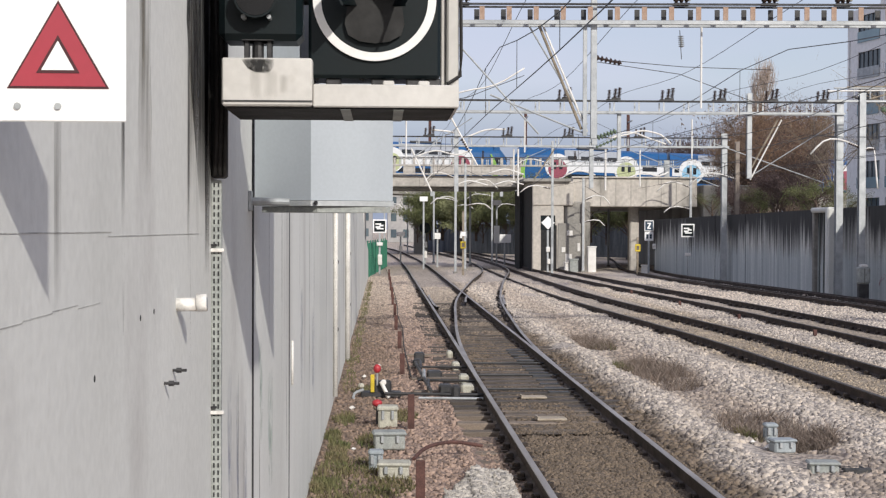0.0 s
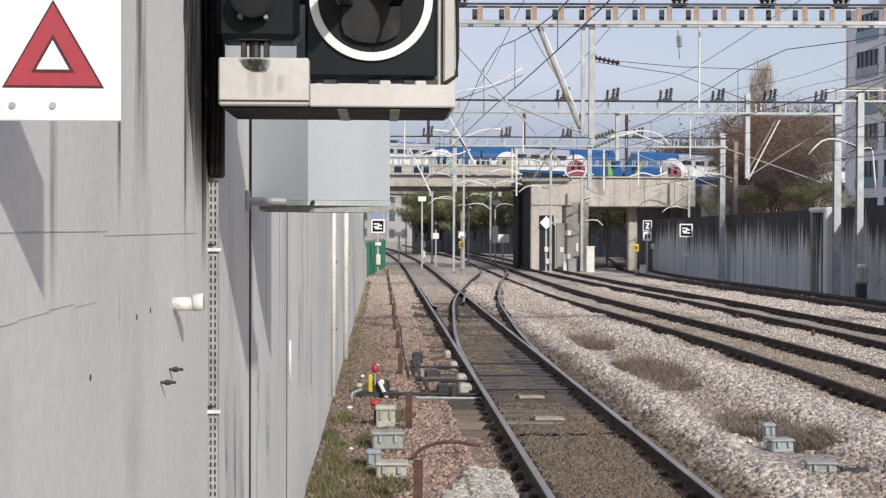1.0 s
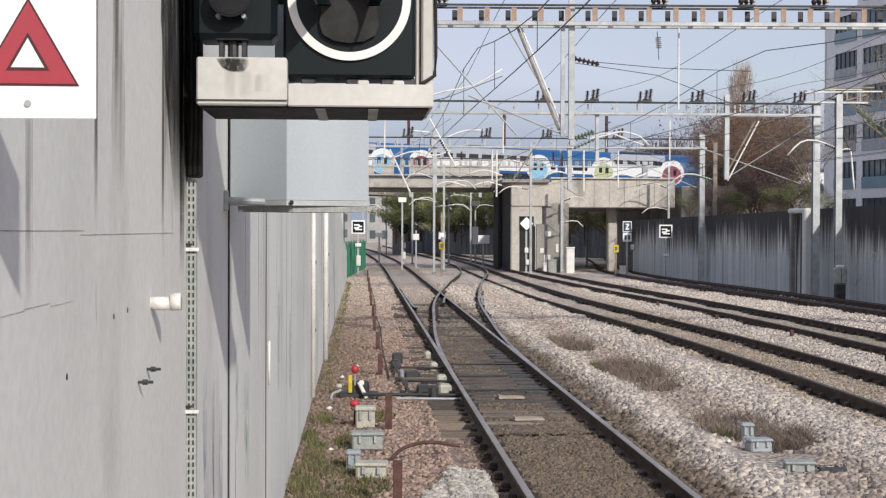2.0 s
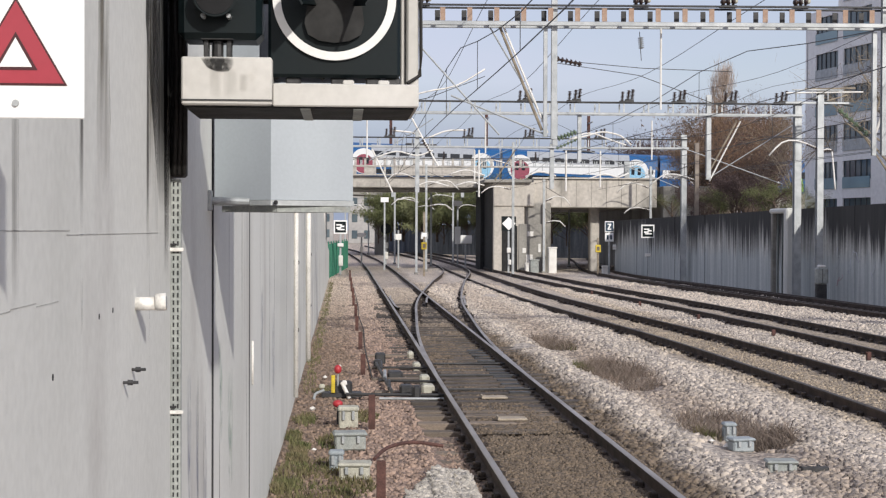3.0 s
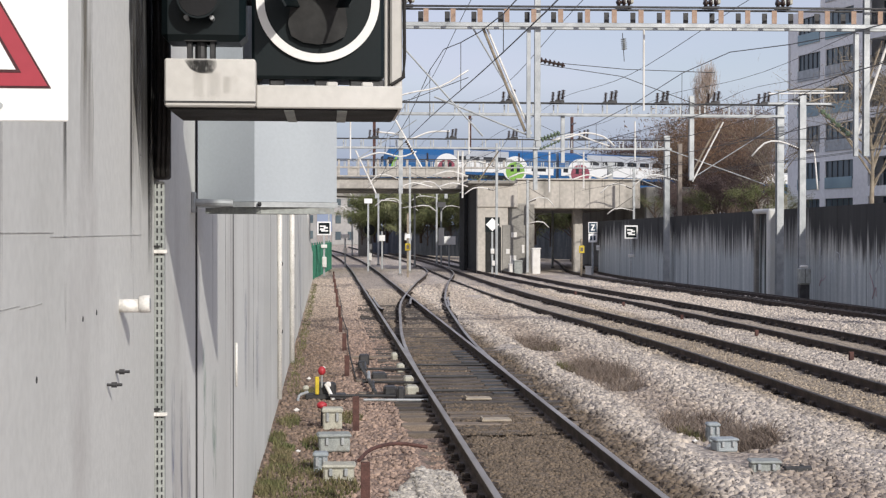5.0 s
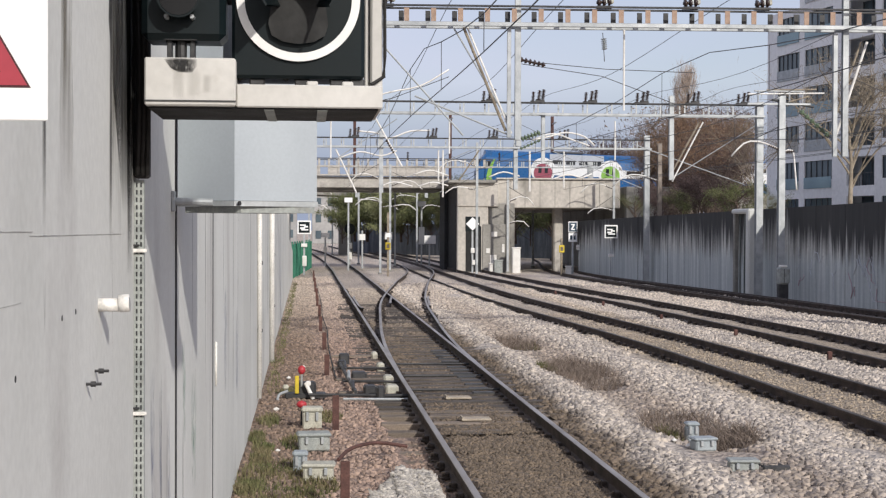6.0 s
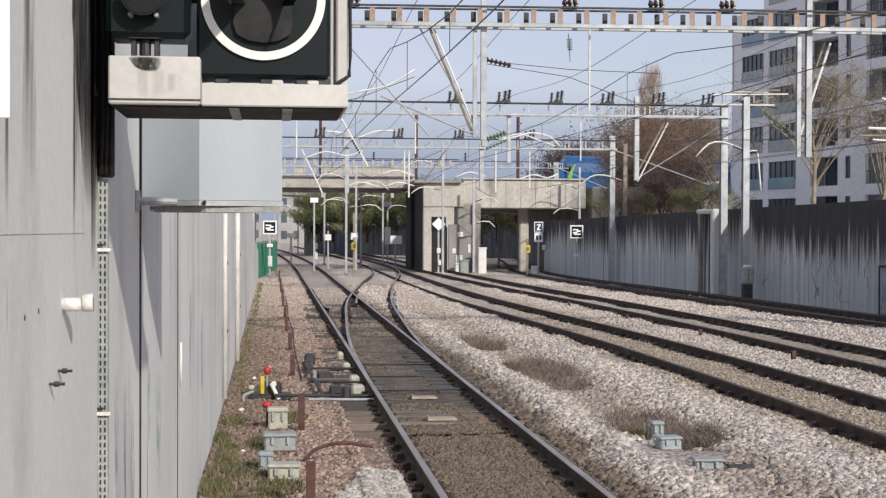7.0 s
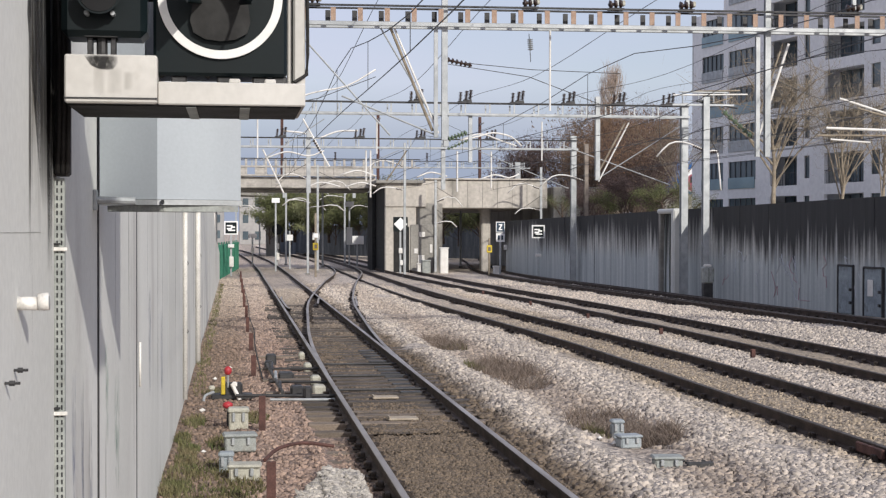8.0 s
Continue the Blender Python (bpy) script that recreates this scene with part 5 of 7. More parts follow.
tree("bare_tree", "dark plum-brown winter tree beyond the viaduct", (33.5, 168, -0.2), 14, 3.6, 26, 7000, BARK_DARK, PLUM, 39, 0.2, low=0.4, dead_leaves=2500)
tree("bare_tree", "dark plum-brown winter tree beyond the viaduct", (38.5, 166, -0.2), 13.4, 3.6, 26, 7000, BARK_DARK, PLUM, 38, 0.2, low=0.4, dead_leaves=2500)
for i in range(6):
    tree("bramble_bush", "dark leafless bramble bush behind the retaining wall", (wall_right_x(64 + 2.6 * i) + 1.6 + 0.7 * (i % 2), 64 + 2.6 * i, 2.7), 1.9 + 0.3 * (i % 3), 1.5, 16, 3600, BARK_DARK, PLUM if i % 3 else LEAF, 150 + i, 0.05, leaf=True, low=0.01, leaf_size=1.6)
poplar()
tree("plane_tree", "pollarded plane tree with thick pale bare branches", (23.6, 62, 2.95), 6.6, 3.0, 16, 2600, BARK, BARK, 47, 0.12, low=0.03, up=1.1, subs=12, sub_len=0.14)
tree("plane_tree", "slender plane tree with pale bare branches", (27.2, 63, 2.92), 6.2, 3.0, 15, 2600, BARK, BARK, 44, 0.09, low=0.05, up=1.0, subs=12, sub_len=0.14)
tree("plane_tree", "slender plane tree with pale bare branches", (20.6, 66, 2.9), 4.6, 2.4, 12, 2000, BARK, BARK, 45, 0.06, low=0.1, up=0.9, subs=10, sub_len=0.14)
tree("plane_tree", "slender plane tree with pale bare branches", (30.5, 66, 2.9), 6.4, 3.0, 14, 2600, BARK, BARK, 48, 0.08, low=0.05, up=1.0, subs=12, sub_len=0.14)
for i, (x, y, h, sp) in enumerate(((19.3, 74.5, 1.7, 1.1), (20.0, 79, 2.2, 1.4), (18.8, 83, 2.0, 1.2), (21.5, 72, 1.4, 1.0), (24, 76, 2.4, 1.6))):
    tree("evergreen_bush", "dark green evergreen bush on the bank", (x, y, 2.7), h, sp, 16, 3000, BARK_DARK, LEAF, 60 + i, 0.06, leaf=True, low=0.02)
for i, (x, y, h, sp) in enumerate(((4.8, 147, 4.8, 3.0), (7.6, 142, 5.0, 3.4), (10.5, 138, 5.2, 3.6), (13, 133, 5.2, 3.4), (15.5, 129, 5, 3.2), (18, 126, 5, 3.2), (6, 146, 5.2, 3.6), (9, 140, 5.0, 3.6), (21, 124, 5, 3.2))):
    tree("leafy_tree", "tree with dull green leaves beyond the bridge", (x, y, 1.6), h, sp, 26, 9000, BARK_DARK, LEAF_PALE if i % 3 == 1 else LEAF, 80 + i, 0.14, leaf=True, low=0.02, leaf_size=1.5)


for i in range(1, 11):
    tree("evergreen_bush", "overgrown green bush above the wall beyond the bridge", (1.5 + i * 2.0, 147 - i * 2.2, 1.4), 3.4, 2.4, 18, 5200, BARK_DARK, LEAF_PALE if i % 3 == 0 else LEAF, 120 + i, 0.06, leaf=True, low=0.01, leaf_size=2.2)


HAZY = mat("weathered_far_render", (0.4, 0.39, 0.38), (0.31, 0.305, 0.3), 0.85, scale=0.3, fine=2, spread=0.06, bump=0)


def far_block(x, y, w, h, storeys, bays, label):
    """A pale block of flats far beyond the bridge, with its windows set into the front."""
    bl = thing("distant_building", label, "building", (x, y, -0.2), group="distant buildings")
    part("wall", Geo().box((0, 6, h / 2), (w, 12, h), 0.05), HAZY, bl)
    part("roof", Geo().box((0, 6, h + 0.25), (w + 0.8, 12.8, 0.5), 0.1), CONC_DARK, bl)
    for i in range(storeys):
        for k in range(bays):
            part("window", Geo().box((-w / 2 + (k + 0.5) * w / bays, -0.02, (i + 0.55) * h / storeys), (w / bays * 0.45, 0.12, h / storeys * 0.5), 0.02), GLASS, bl)


far_block(-10, 300, 16, 16, 5, 6, "pale block of flats far beyond the bridge")
far_block(5.5, 270, 9, 9, 3, 4, "low pale house far beyond the bridge")


# ---- signal on its bracket ----
TONGUE = mat("dull_dark_grey", (0.014, 0.014, 0.014), (0.009, 0.009, 0.009), 0.7, scale=12, bump=0.0)


def bracket_signal():
    sg = thing("bracket_signal", "dark railway signal with white target ring on cream bracket", "signal", (0.004, 5.8, 0.003))
    g = Geo()
    g.box((0.01, 0.32, 2.918), (0.575, 0.64, 0.09), 0.005)
    tray = part("tray", g, CREAM, sg, "cream steel support tray")
    g = Geo()
    g.box((-0.455, 0.295, 2.968), (0.352, 0.64, 0.187), 0.006)
    sb = part("side_box", g, CREAM, sg, "stained cream steel box")
    part("seam", Geo().box((-0.455, -0.027, 2.893), (0.354, 0.006, 0.006)), STEEL_DARK, sb)
    for x in (-0.15, 0.06):
        g = Geo()
        g.box((x, 0.32, 2.865), (0.04, 0.6, 0.004), 0.001)
        part("rib", g, BOXGREY, tray)
    # black sheet below the tray; its colour stands for the tray's own shade
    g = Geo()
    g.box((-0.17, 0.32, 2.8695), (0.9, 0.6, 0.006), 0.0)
    part("underside", g, GRIME_SHADE, sg)
    # signal head with ring and hood
    cx, cz, fy = -0.036, 3.306, 0.06
    g = Geo()
    g.box((cx, fy + 0.13, 3.325), (0.525, 0.25, 0.66), 0.012)
    head = part("head", g, BLACK, sg, "dark green-black signal housing")
    part("target_ring", Geo().ring((cx, fy - 0.012, cz), 0.212, 0.245, 0.02, 64), RINGW, head, "white target ring", smooth=False)
    g = Geo()
    g.tube([(cx, fy - 0.004, cz), (cx, fy + 0.02, cz)], 0.211, 48)
    part("target_face", g, BLACK, head)
    g = Geo()
    n = 24
    vs, fs = [], []
    for i in range(n + 1):
        a = math.radians(-35 + 250 * i / n)
        for r, dy in ((0.085, 0.0), (0.15, -0.27), (0.142, -0.27), (0.078, 0.0)):
            vs.append((cx + r * math.cos(a), fy + dy, cz + 0.02 + r * math.sin(a)))
    for i in range(n):
        for e in range(4):
            fs.append((i * 4 + e, i * 4 + (e + 1) % 4, (i + 1) * 4 + (e + 1) % 4, (i + 1) * 4 + e))
    g.add(vs, fs)
    part("hood", g, BLACK, head, "black flared lamp hood")
    g = Geo()
    tongue = [(-0.1, 0.03), (0.1, 0.03), (0.118, -0.1), (0.105, -0.145), (0.06, -0.17), (0.0, -0.178), (-0.06, -0.17), (-0.105, -0.145), (-0.118, -0.1)]
    g.prism([(cx + a, cz + b) for a, b in tongue], fy - 0.03, fy - 0.022)
    part("tongue", g, TONGUE, head, "dark grey rounded flap under the lens")
    g = Geo()
    g.tube([(cx, fy - 0.02, cz), (cx, fy + 0.01, cz)], 0.085, 32)
    part("lens", g, LENS, head)
    g = Geo()
    g.box((0.282, 0.25, 3.25), (0.05, 0.1, 0.56), 0.008)
    g.box((0.245, 0.28, 3.25), (0.02, 0.1, 0.56), 0.004)
    part("side_post", g, CREAM, sg, "pale grey side post")
    g = Geo()
    g.tube(spline([(0.312, 0.2, 3.55), (0.316, 0.2, 3.1), (0.312, 0.2, 3.02), (0.26, 0.18, 2.985)], 0.05), 0.008, 6)
    part("cable", g, CABLE, sg)
    # small side lamp
    g = Geo()
    g.box((-0.487, 0.16, 3.335), (0.33, 0.22, 0.39), 0.025)
    lamp = part("side_lamp", g, BLACK, sg, "small dark side lamp")
    g = Geo()
    g.tube([(-0.5, 0.052, 3.3), (-0.5, -0.04, 3.3)], 0.07, 20, r2=0.085)
    part("shade", g, BLACK, lamp)
    part("lens", Geo().tube([(-0.5, -0.04, 3.3), (-0.5, -0.043, 3.3)], 0.076, 20), LENS, lamp)
    # dark film painted on the box front as the lamp bracket's shadow
    g = Geo()
    g.prism([(-0.56, 3.06), (-0.53, 3.02), (-0.5, 3.005), (-0.45, 3.0), (-0.425, 3.03), (-0.43, 3.058), (-0.45, 3.061)], -0.0275, -0.0262)
    part("soot_patch", g, film_mat("bracket_shadow_film", (0.03, 0.03, 0.03), 0.8, (20, 20, 14), 0.2, 0.5, "XZ"), sb)
    for s in (-1, 1):
        g = Geo()
        g.tube([(-0.5 + s * 0.05, 0.05, 3.225), (-0.5 + s * 0.05, -0.005, 3.225)], 0.009, 10)
        part("screw", g, STEEL, lamp)
    g = Geo()
    for dx in (-0.045, 0.045):
        g.box((-0.5 + dx, 0.12, 3.12), (0.02, 0.06, 0.1), 0.003)
    g.box((-0.5, 0.12, 3.15), (0.13, 0.1, 0.02), 0.003)
    g.tube([(-0.5, 0.12, 3.07), (-0.5, 0.12, 3.16)], 0.022, 10)
    part("lamp_bracket", g, STEEL_DARK, lamp)
    g = Geo()
    g.tube([(-0.37, 0.2, 3.32), (-0.28, 0.2, 3.32)], 0.018, 10)
    part("conduit", g, STEEL_DARK, sg)
    g = Geo()
    for x in (0.02, 0.16):
        part("clamp", Geo().box((x, 0.05, 2.972), (0.045, 0.03, 0.02), 0.005), CREAM, sg)
    g.tube(spline([(-0.27, 0.1, 2.99), (-0.22, 0.08, 3.03), (-0.12, 0.08, 3.02), (-0.08, 0.1, 2.99)], 0.03), 0.008, 6)
    part("loop_cable", g, CABLE, sg)
    # black feet under the head and weather streaks
    for x in (-0.2, -0.02, 0.12, 0.2):
        part("foot", Geo().box((x, 0.14, 2.978), (0.06, 0.1, 0.04), 0.006), STEEL_DARK, head, "black mounting foot")
    streak = film_mat("box_streak", (0.3, 0.27, 0.23), 0.16, (9, 9, 1.5), 0.2, 0.75, "XZ")
    for x, z0, z1, w in ((-0.5, 2.9, 3.03, 0.05), (-0.44, 2.9, 3.02, 0.06), (-0.39, 2.92, 3.0, 0.04)):
        part("streak", Geo().box((x, -0.0262, (z0 + z1) / 2), (w, 0.001, z1 - z0)), streak, sb)
    # arms that carry the tray from the wall
    g = Geo()
    g.box((-0.655, 0.72, 3.0), (0.1, 0.06, 0.06), 0.005)
    g.box((-0.34, 0.75, 3.3), (0.06, 0.06, 0.8), 0.005)
    part("wall_arm", g, STEEL, sg)


bracket_signal()


# ---- fittings of the left wall ----
def wall_fittings():
    def strip(name, y0, y1, z0, z1, m, out=0.002, label=""):
        return part(name, Geo().box((WX - 0.02 + out, (y0 + y1) / 2, (z0 + z1) / 2), (0.04, y1 - y0, z1 - z0)), m, wl, label)

    def stain(y0, z0, y1, z1, w0, w1, m=GRIME_SHADE, name="stain"):
        """A drip stain with a ragged outline, a film on the wall."""
        rng = random.Random(int(y0 * 997 + z0 * 31))
        n, left, right = 9, [], []
        for i in range(n + 1):
            u = i / n
            yy, zz, w = y0 + (y1 - y0) * u, z0 + (z1 - z0) * u, (w0 + (w1 - w0) * u) * rng.uniform(0.75, 1.2)
            left.append((yy - w / 2, zz))
            right.append((yy + w / 2, zz))
        g = Geo()
        g.prism(left + right[::-1], WX - 0.01, WX + 0.0015, axis="x")
        return part(name, g, m, wl)

    FAINT = mat("crack_shade", (0.52, 0.52, 0.49), (0.34, 0.335, 0.32), 0.9, scale=7)
    strip("crack", 1.9, 3.95, 2.3865, 2.389, FAINT, 0.0015)
    strip("crack", 3.9, 5.8, 2.375, 2.3775, FAINT, 0.0015)
    for i in range(7):
        strip("crack", 1.9 + i * 0.27, 2.17 + i * 0.27, 2.206 + 0.004 * (i % 3), 2.2083 + 0.004 * (i % 3), FAINT, 0.0012)
    STREAK = film_mat("water_streak", (0.2, 0.19, 0.18), 0.6)
    SOOT = film_mat("soot_streak", (0.02, 0.02, 0.02), 1.0, (5, 5, 0.4), 0.22, 0.5)
    STREAK_WARM = film_mat("warm_streak", (0.2, 0.18, 0.14), 0.7)
    stain(5.6, 4.6, 5.62, 2.45, 0.5, 0.15, STREAK_WARM)
    STREAK_DARK = film_mat("dark_streak", (0.1, 0.095, 0.09), 0.9, (5, 5, 0.5), 0.25, 0.55)
    stain(4.12, 4.2, 4.12, 2.36, 0.07, 0.05, STREAK_DARK)
    stain(5.5, 4.2, 5.5, 2.2, 0.09, 0.04, STREAK_DARK)
    stain(3.3, 3.6, 3.3, 2.2, 0.1, 0.08, STREAK)
    stain(4.12, 2.38, 4.13, 2.1, 0.05, 0.006, STREAK)
    stain(5.56, 4.2, 5.55, 1.9, 0.03, 0.01, STREAK)
    stain(5.74, 4.4, 5.76, 2.35, 0.3, 0.06, STREAK)
    stain(4.5, 4.6, 4.5, 2.5, 0.35, 0.2, STREAK_WARM)
    stain(6.05, 4.6, 6.1, 2.45, 3.0, 0.4, SOOT)
    stain(6.06, 4.6, 6.08, 2.2, 0.4, 0.12, SOOT)
    stain(6.1, 4.6, 6.1, 2.3, 0.3, 0.1, SOOT)
    for yy, zt, zb, w in ((9.4, 4.2, 1.5, 0.05), (10.6, 4.2, 1.2, 0.09), (12.9, 4.2, 1.6, 0.1), (14.6, 4.0, 0.4, 0.14), (15.6, 4.2, 1.0, 0.1), (19.0, 4.2, 0.6, 0.25), (23.6, 4.2, 0.8, 0.4), (27.5, 4.2, 0.6, 0.5), (7.4, 1.7, 0.5, 0.06), (7.7, 1.4, 0.2, 0.09), (7.1, 1.2, 0.3, 0.05), (8.7, 1.3, 0.2, 0.05)):
        stain(yy, zt, yy + 0.02, zb, w, w * 0.25, STREAK)
    BLUISH = film_mat("faded_blue_spray", (0.27, 0.29, 0.4), 0.5, (3, 3, 2))
    GREENISH = film_mat("faded_green_spray", (0.36, 0.5, 0.42), 0.5, (3, 3, 2))
    for yy, zt, zb, w, m in ((6.95, 1.75, 0.9, 0.2, BLUISH), (7.35, 1.62, 0.7, 0.16, BLUISH), (7.75, 1.5, 0.8, 0.18, BLUISH), (8.75, 1.75, 1.1, 0.35, GREENISH), (9.5, 1.5, 0.7, 0.5, GREENISH), (13.2, 1.9, 0.9, 0.6, BLUISH), (15.4, 1.6, 0.6, 0.7, BLUISH)):
        stain(yy, zt, yy + 0.1, zb, w, w * 0.5, m)
    # recessed formwork line and white down-pipes
    strip("groove", 11.42, 11.5, 0.0, 4.7, JOINT, 0.002)
    strip("groove", 11.1, 11.14, 0.0, 4.7, STREAK, 0.002)
    for yy, z0, z1, r in ((21.8, -0.1, 4.6, 0.035), (28.9, -0.2, 4.6, 0.05), (11.75, 1.15, 1.5, 0.009)):
        g = Geo()
        g.tube([(WX + r, yy, z0), (WX + r, yy, z1)], r, 10)
        p = thing("downpipe", "white plastic pipe clipped upright to the concrete wall", "pipe", group="wall pipes")
        pb = part("tube", g, PVC, p, smooth=True)
        for zc in (0.9, 1.9, 2.9):
            if z0 < zc < z1:
                part("clip", Geo().ring((WX + r, yy - 0.015, zc), r, r + 0.012, 0.03, 12), STEEL_DARK, pb)
    # slotted channel and the black cable cover above it
    ch = thing("slotted_channel", "galvanised slotted steel channel fixed upright on the wall", "channel")
    part("channel_body", Geo().box((WX + 0.021, 6.26, 1.65), (0.042, 0.04, 1.9), 0.002), BOXGREY, ch)
    sl = Geo()
    for i in range(60):
        for dx in (0.012, 0.030):
            sl.box((WX + dx, 6.2395, 0.74 + i * 0.0312), (0.0065, 0.004, 0.019))
    tagged(part("slot_row", sl, JOINT, ch), kind="stuff")
    for zc in (2.305, 1.62):
        part("clip", Geo().box((WX + 0.025, 6.23, zc), (0.06, 0.02, 0.016), 0.003), PVC, ch)
        part("bolt", Geo().box((WX + 0.01, 6.23, zc + 0.022), (0.03, 0.02, 0.008), 0.002), JOINT, ch)
    cv = thing("cable_cover", "grimy black cable cover on the concrete wall", "cable cover")
    part("cover", Geo().box((WX + 0.03, 6.27, 3.6), (0.062, 0.14, 1.98), 0.01), GRIME_SHADE, cv)
    for k in range(3):
        g = Geo()
        g.tube(spline([(WX + 0.02 + k * 0.02, 6.19, 2.62), (WX + 0.03 + k * 0.018, 6.18, 3.0), (WX + 0.02 + k * 0.02, 6.18, 3.5), (WX + 0.025 + k * 0.02, 6.18, 4.4)], 0.1), 0.011, 6)
        part("cable", g, CABLE, cv, smooth=True)
    # drain stub, bolts, bolt holes
    dp = thing("drain_stub", "short white plastic drain stub sticking out of the wall", "pipe")
    g = Geo()
    g.tube([(WX - 0.01, 5.2, 2.13), (WX + 0.07, 5.2, 2.13)], 0.024, 16)
    part("tube", g, PVC, dp, smooth=True)
    g = Geo()
    g.tube([(WX + 0.07, 5.2, 2.135), (WX + 0.105, 5.2, 2.137)], 0.031, 16)
    collar = part("collar", g, PVC, dp, smooth=True)
    part("bore", Geo().tube([(WX + 0.1045, 5.2, 2.137), (WX + 0.1062, 5.2, 2.137)], 0.02, 14), STEEL, collar)
    for yy, zz, ln in ((4.9, 1.884, 0.05), (5.1, 1.908, 0.048)):
        bo = thing("anchor_bolt", "rusty dark anchor bolt set in the concrete wall", "bolt", group="anchor bolts")
        g = Geo()
        g.tube([(WX - 0.01, yy, zz), (WX + ln, yy, zz)], 0.005, 8)
        sh = part("shank", g, STEEL_DARK, bo)
        g = Geo()
        g.tube([(WX + ln - 0.035, yy, zz), (WX + ln - 0.018, yy, zz)], 0.010, 6)
        part("nut", g, STEEL_DARK, sh)
    for yy, zz in ((4.42, 2.13), (4.68, 2.135), (3.72, 2.02)):
        part("bolt_hole", Geo().tube([(WX - 0.01, yy, zz), (WX + 0.0015, yy, zz)], 0.009, 8), JOINT, wl)
    # dark expansion gap made wider
    part("joint_strip", Geo().box((WX + 0.001, 8.205, 2.1), (0.012, 0.05, 5.2)), JOINT, wl)


wall_fittings()


def warning_sign():
    s = thing("warning_sign", "square white sign with a red triangle on a wall bracket", "sign", (0.002, 2.6, 0.006))
    cx, w, z0 = -0.570, 0.240, 2.578
    part("plate", Geo().box((cx, 0.003, z0 + 0.125), (w, 0.006, 0.25), 0.002), SIGN_WHITE, s, "white sign plate")
    ax, ay = cx + 0.003, z0 + 0.0585

    def tri(half, base, top, y, m, name, par):
        g = Geo()
        g.prism([(ax - half, base), (ax + half, base), (ax, top)], y, y + 0.0012)
        return part(name, g, m, par)

    t = tri(0.0885, ay - 0.001, ay + 0.153, -0.0012, SIGN_EDGE, "triangle_border", s)
    tri(0.0825, ay + 0.003, ay + 0.146, -0.0024, SIGN_RED, "triangle", s)
    tri(0.0375, ay + 0.026, ay + 0.092, -0.0036, SIGN_EDGE, "inner_border", t)
    tri(0.0285, ay + 0.031, ay + 0.082, -0.0048, SIGN_WHITE, "inner_triangle", t)
    for dx in (-0.067, 0.003):
        g = Geo()
        g.tube([(cx + dx, 0.0, z0 + 0.027), (cx + dx, -0.005, z0 + 0.027)], 0.0058, 14)
        part("rivet", g, STEEL, s, smooth=False)
    part("wall_bracket", Geo().box((WX + 0.05, 0.02, z0 + 0.13), (0.12, 0.03, 0.05), 0.003), STEEL, s)


warning_sign()


def wall_cabinet():
    c = thing("wall_cabinet", "pale blue-grey sheet metal cabinet bracketed to the wall", "cabinet")

    def plan(d):
        return [(-0.383, 7.92 - d), (0.058 + d * 0.4, 8.08), (-0.2, 8.42 + d), (-0.70 - d * 0.3, 8.12)]

    body = part("body", Geo().prism(plan(0), 2.55, 3.45, axis="z"), CABINET, c)
    part("lip", Geo().prism(plan(0.015), 2.52, 2.548, axis="z"), STEEL, c, "steel bottom lip")
    part("base_tray", Geo().prism([(-0.35, 7.95), (0.045, 8.07), (-0.2, 8.38), (-0.66, 8.12)], 2.485, 2.518, axis="z"), BOXGREY, c, "grey-green base tray")
    part("wall_tube", Geo().tube([(WX - 0.01, 7.97, 2.545), (-0.5, 7.97, 2.54)], 0.022, 10), STEEL, c)
    part("flange", Geo().box((WX + 0.01, 7.97, 2.545), (0.02, 0.09, 0.11), 0.004), STEEL, c)
    part("catch", Geo().tube([(-0.36, 7.9, 2.535), (-0.35, 7.895, 2.535)], 0.012, 10), STEEL_DARK, body)


wall_cabinet()


# ---- trackside things ----
def junction_box(at, size, m, label, rz=0, foot=0.16):
    b = thing("junction_box", label, "junction box", at, group="trackside junction boxes", rz=rz)
    w, d, h = size
    part("body", Geo().box((0, 0, foot + h * 0.4), (w, d, h * 0.8), 0.02), m, b)
    part("lid", Geo().box((0, 0, foot + h * 0.9), (w * 1.12, d * 1.12, h * 0.22), 0.02), m, b)
    for s in (-1, 1):
        part("latch", Geo().box((s * w * 0.25, -d * 0.57, foot + h * 0.62), (0.035, 0.03, h * 0.4), 0.005), STEEL, b)
        g = Geo()
        g.tube(spline([(s * w * 0.3, -d * 0.2, foot + 0.02), (s * w * 0.45, -d * 0.3, foot * 0.5), (s * w * 0.5, -d * 0.4, -0.1)], 0.05), 0.018, 6)
        part("leg", g, CABLE, b)
    part("stand", Geo().box((0, 0, foot * 0.4), (w * 0.4, d * 0.5, foot * 0.9), 0.01), STEEL_DARK, b)
    return b


junction_box((0.08, 19.2, -0.21), (0.25, 0.22, 0.29), BOXCREAM, "cream metal junction box standing by the track", foot=0.0)
junction_box((0.09, 17.3, -0.22), (0.36, 0.26, 0.21), BOXGREY, "weathered grey-green junction box among ballast", 4, foot=0.02)
junction_box((-0.06, 15.7, -0.22), (0.15, 0.15, 0.25), BOXBLUE, "small blue-grey junction box beside the wall", foot=0.0)
junction_box((0.13, 15.1, -0.24), (0.31, 0.24, 0.19), BOXCREAM, "cream lidded junction box on dark legs", -3, foot=0.05)
junction_box((4.64, 16.8, -0.2), (0.26, 0.2, 0.16), BOXBLUE, "grey-blue lidded junction box on the pale ballast", 8, foot=0.02)
junction_box((4.74, 17.7, -0.2), (0.15, 0.15, 0.24), BOXBLUE, "small grey post box on the pale ballast", 0, foot=0.0)
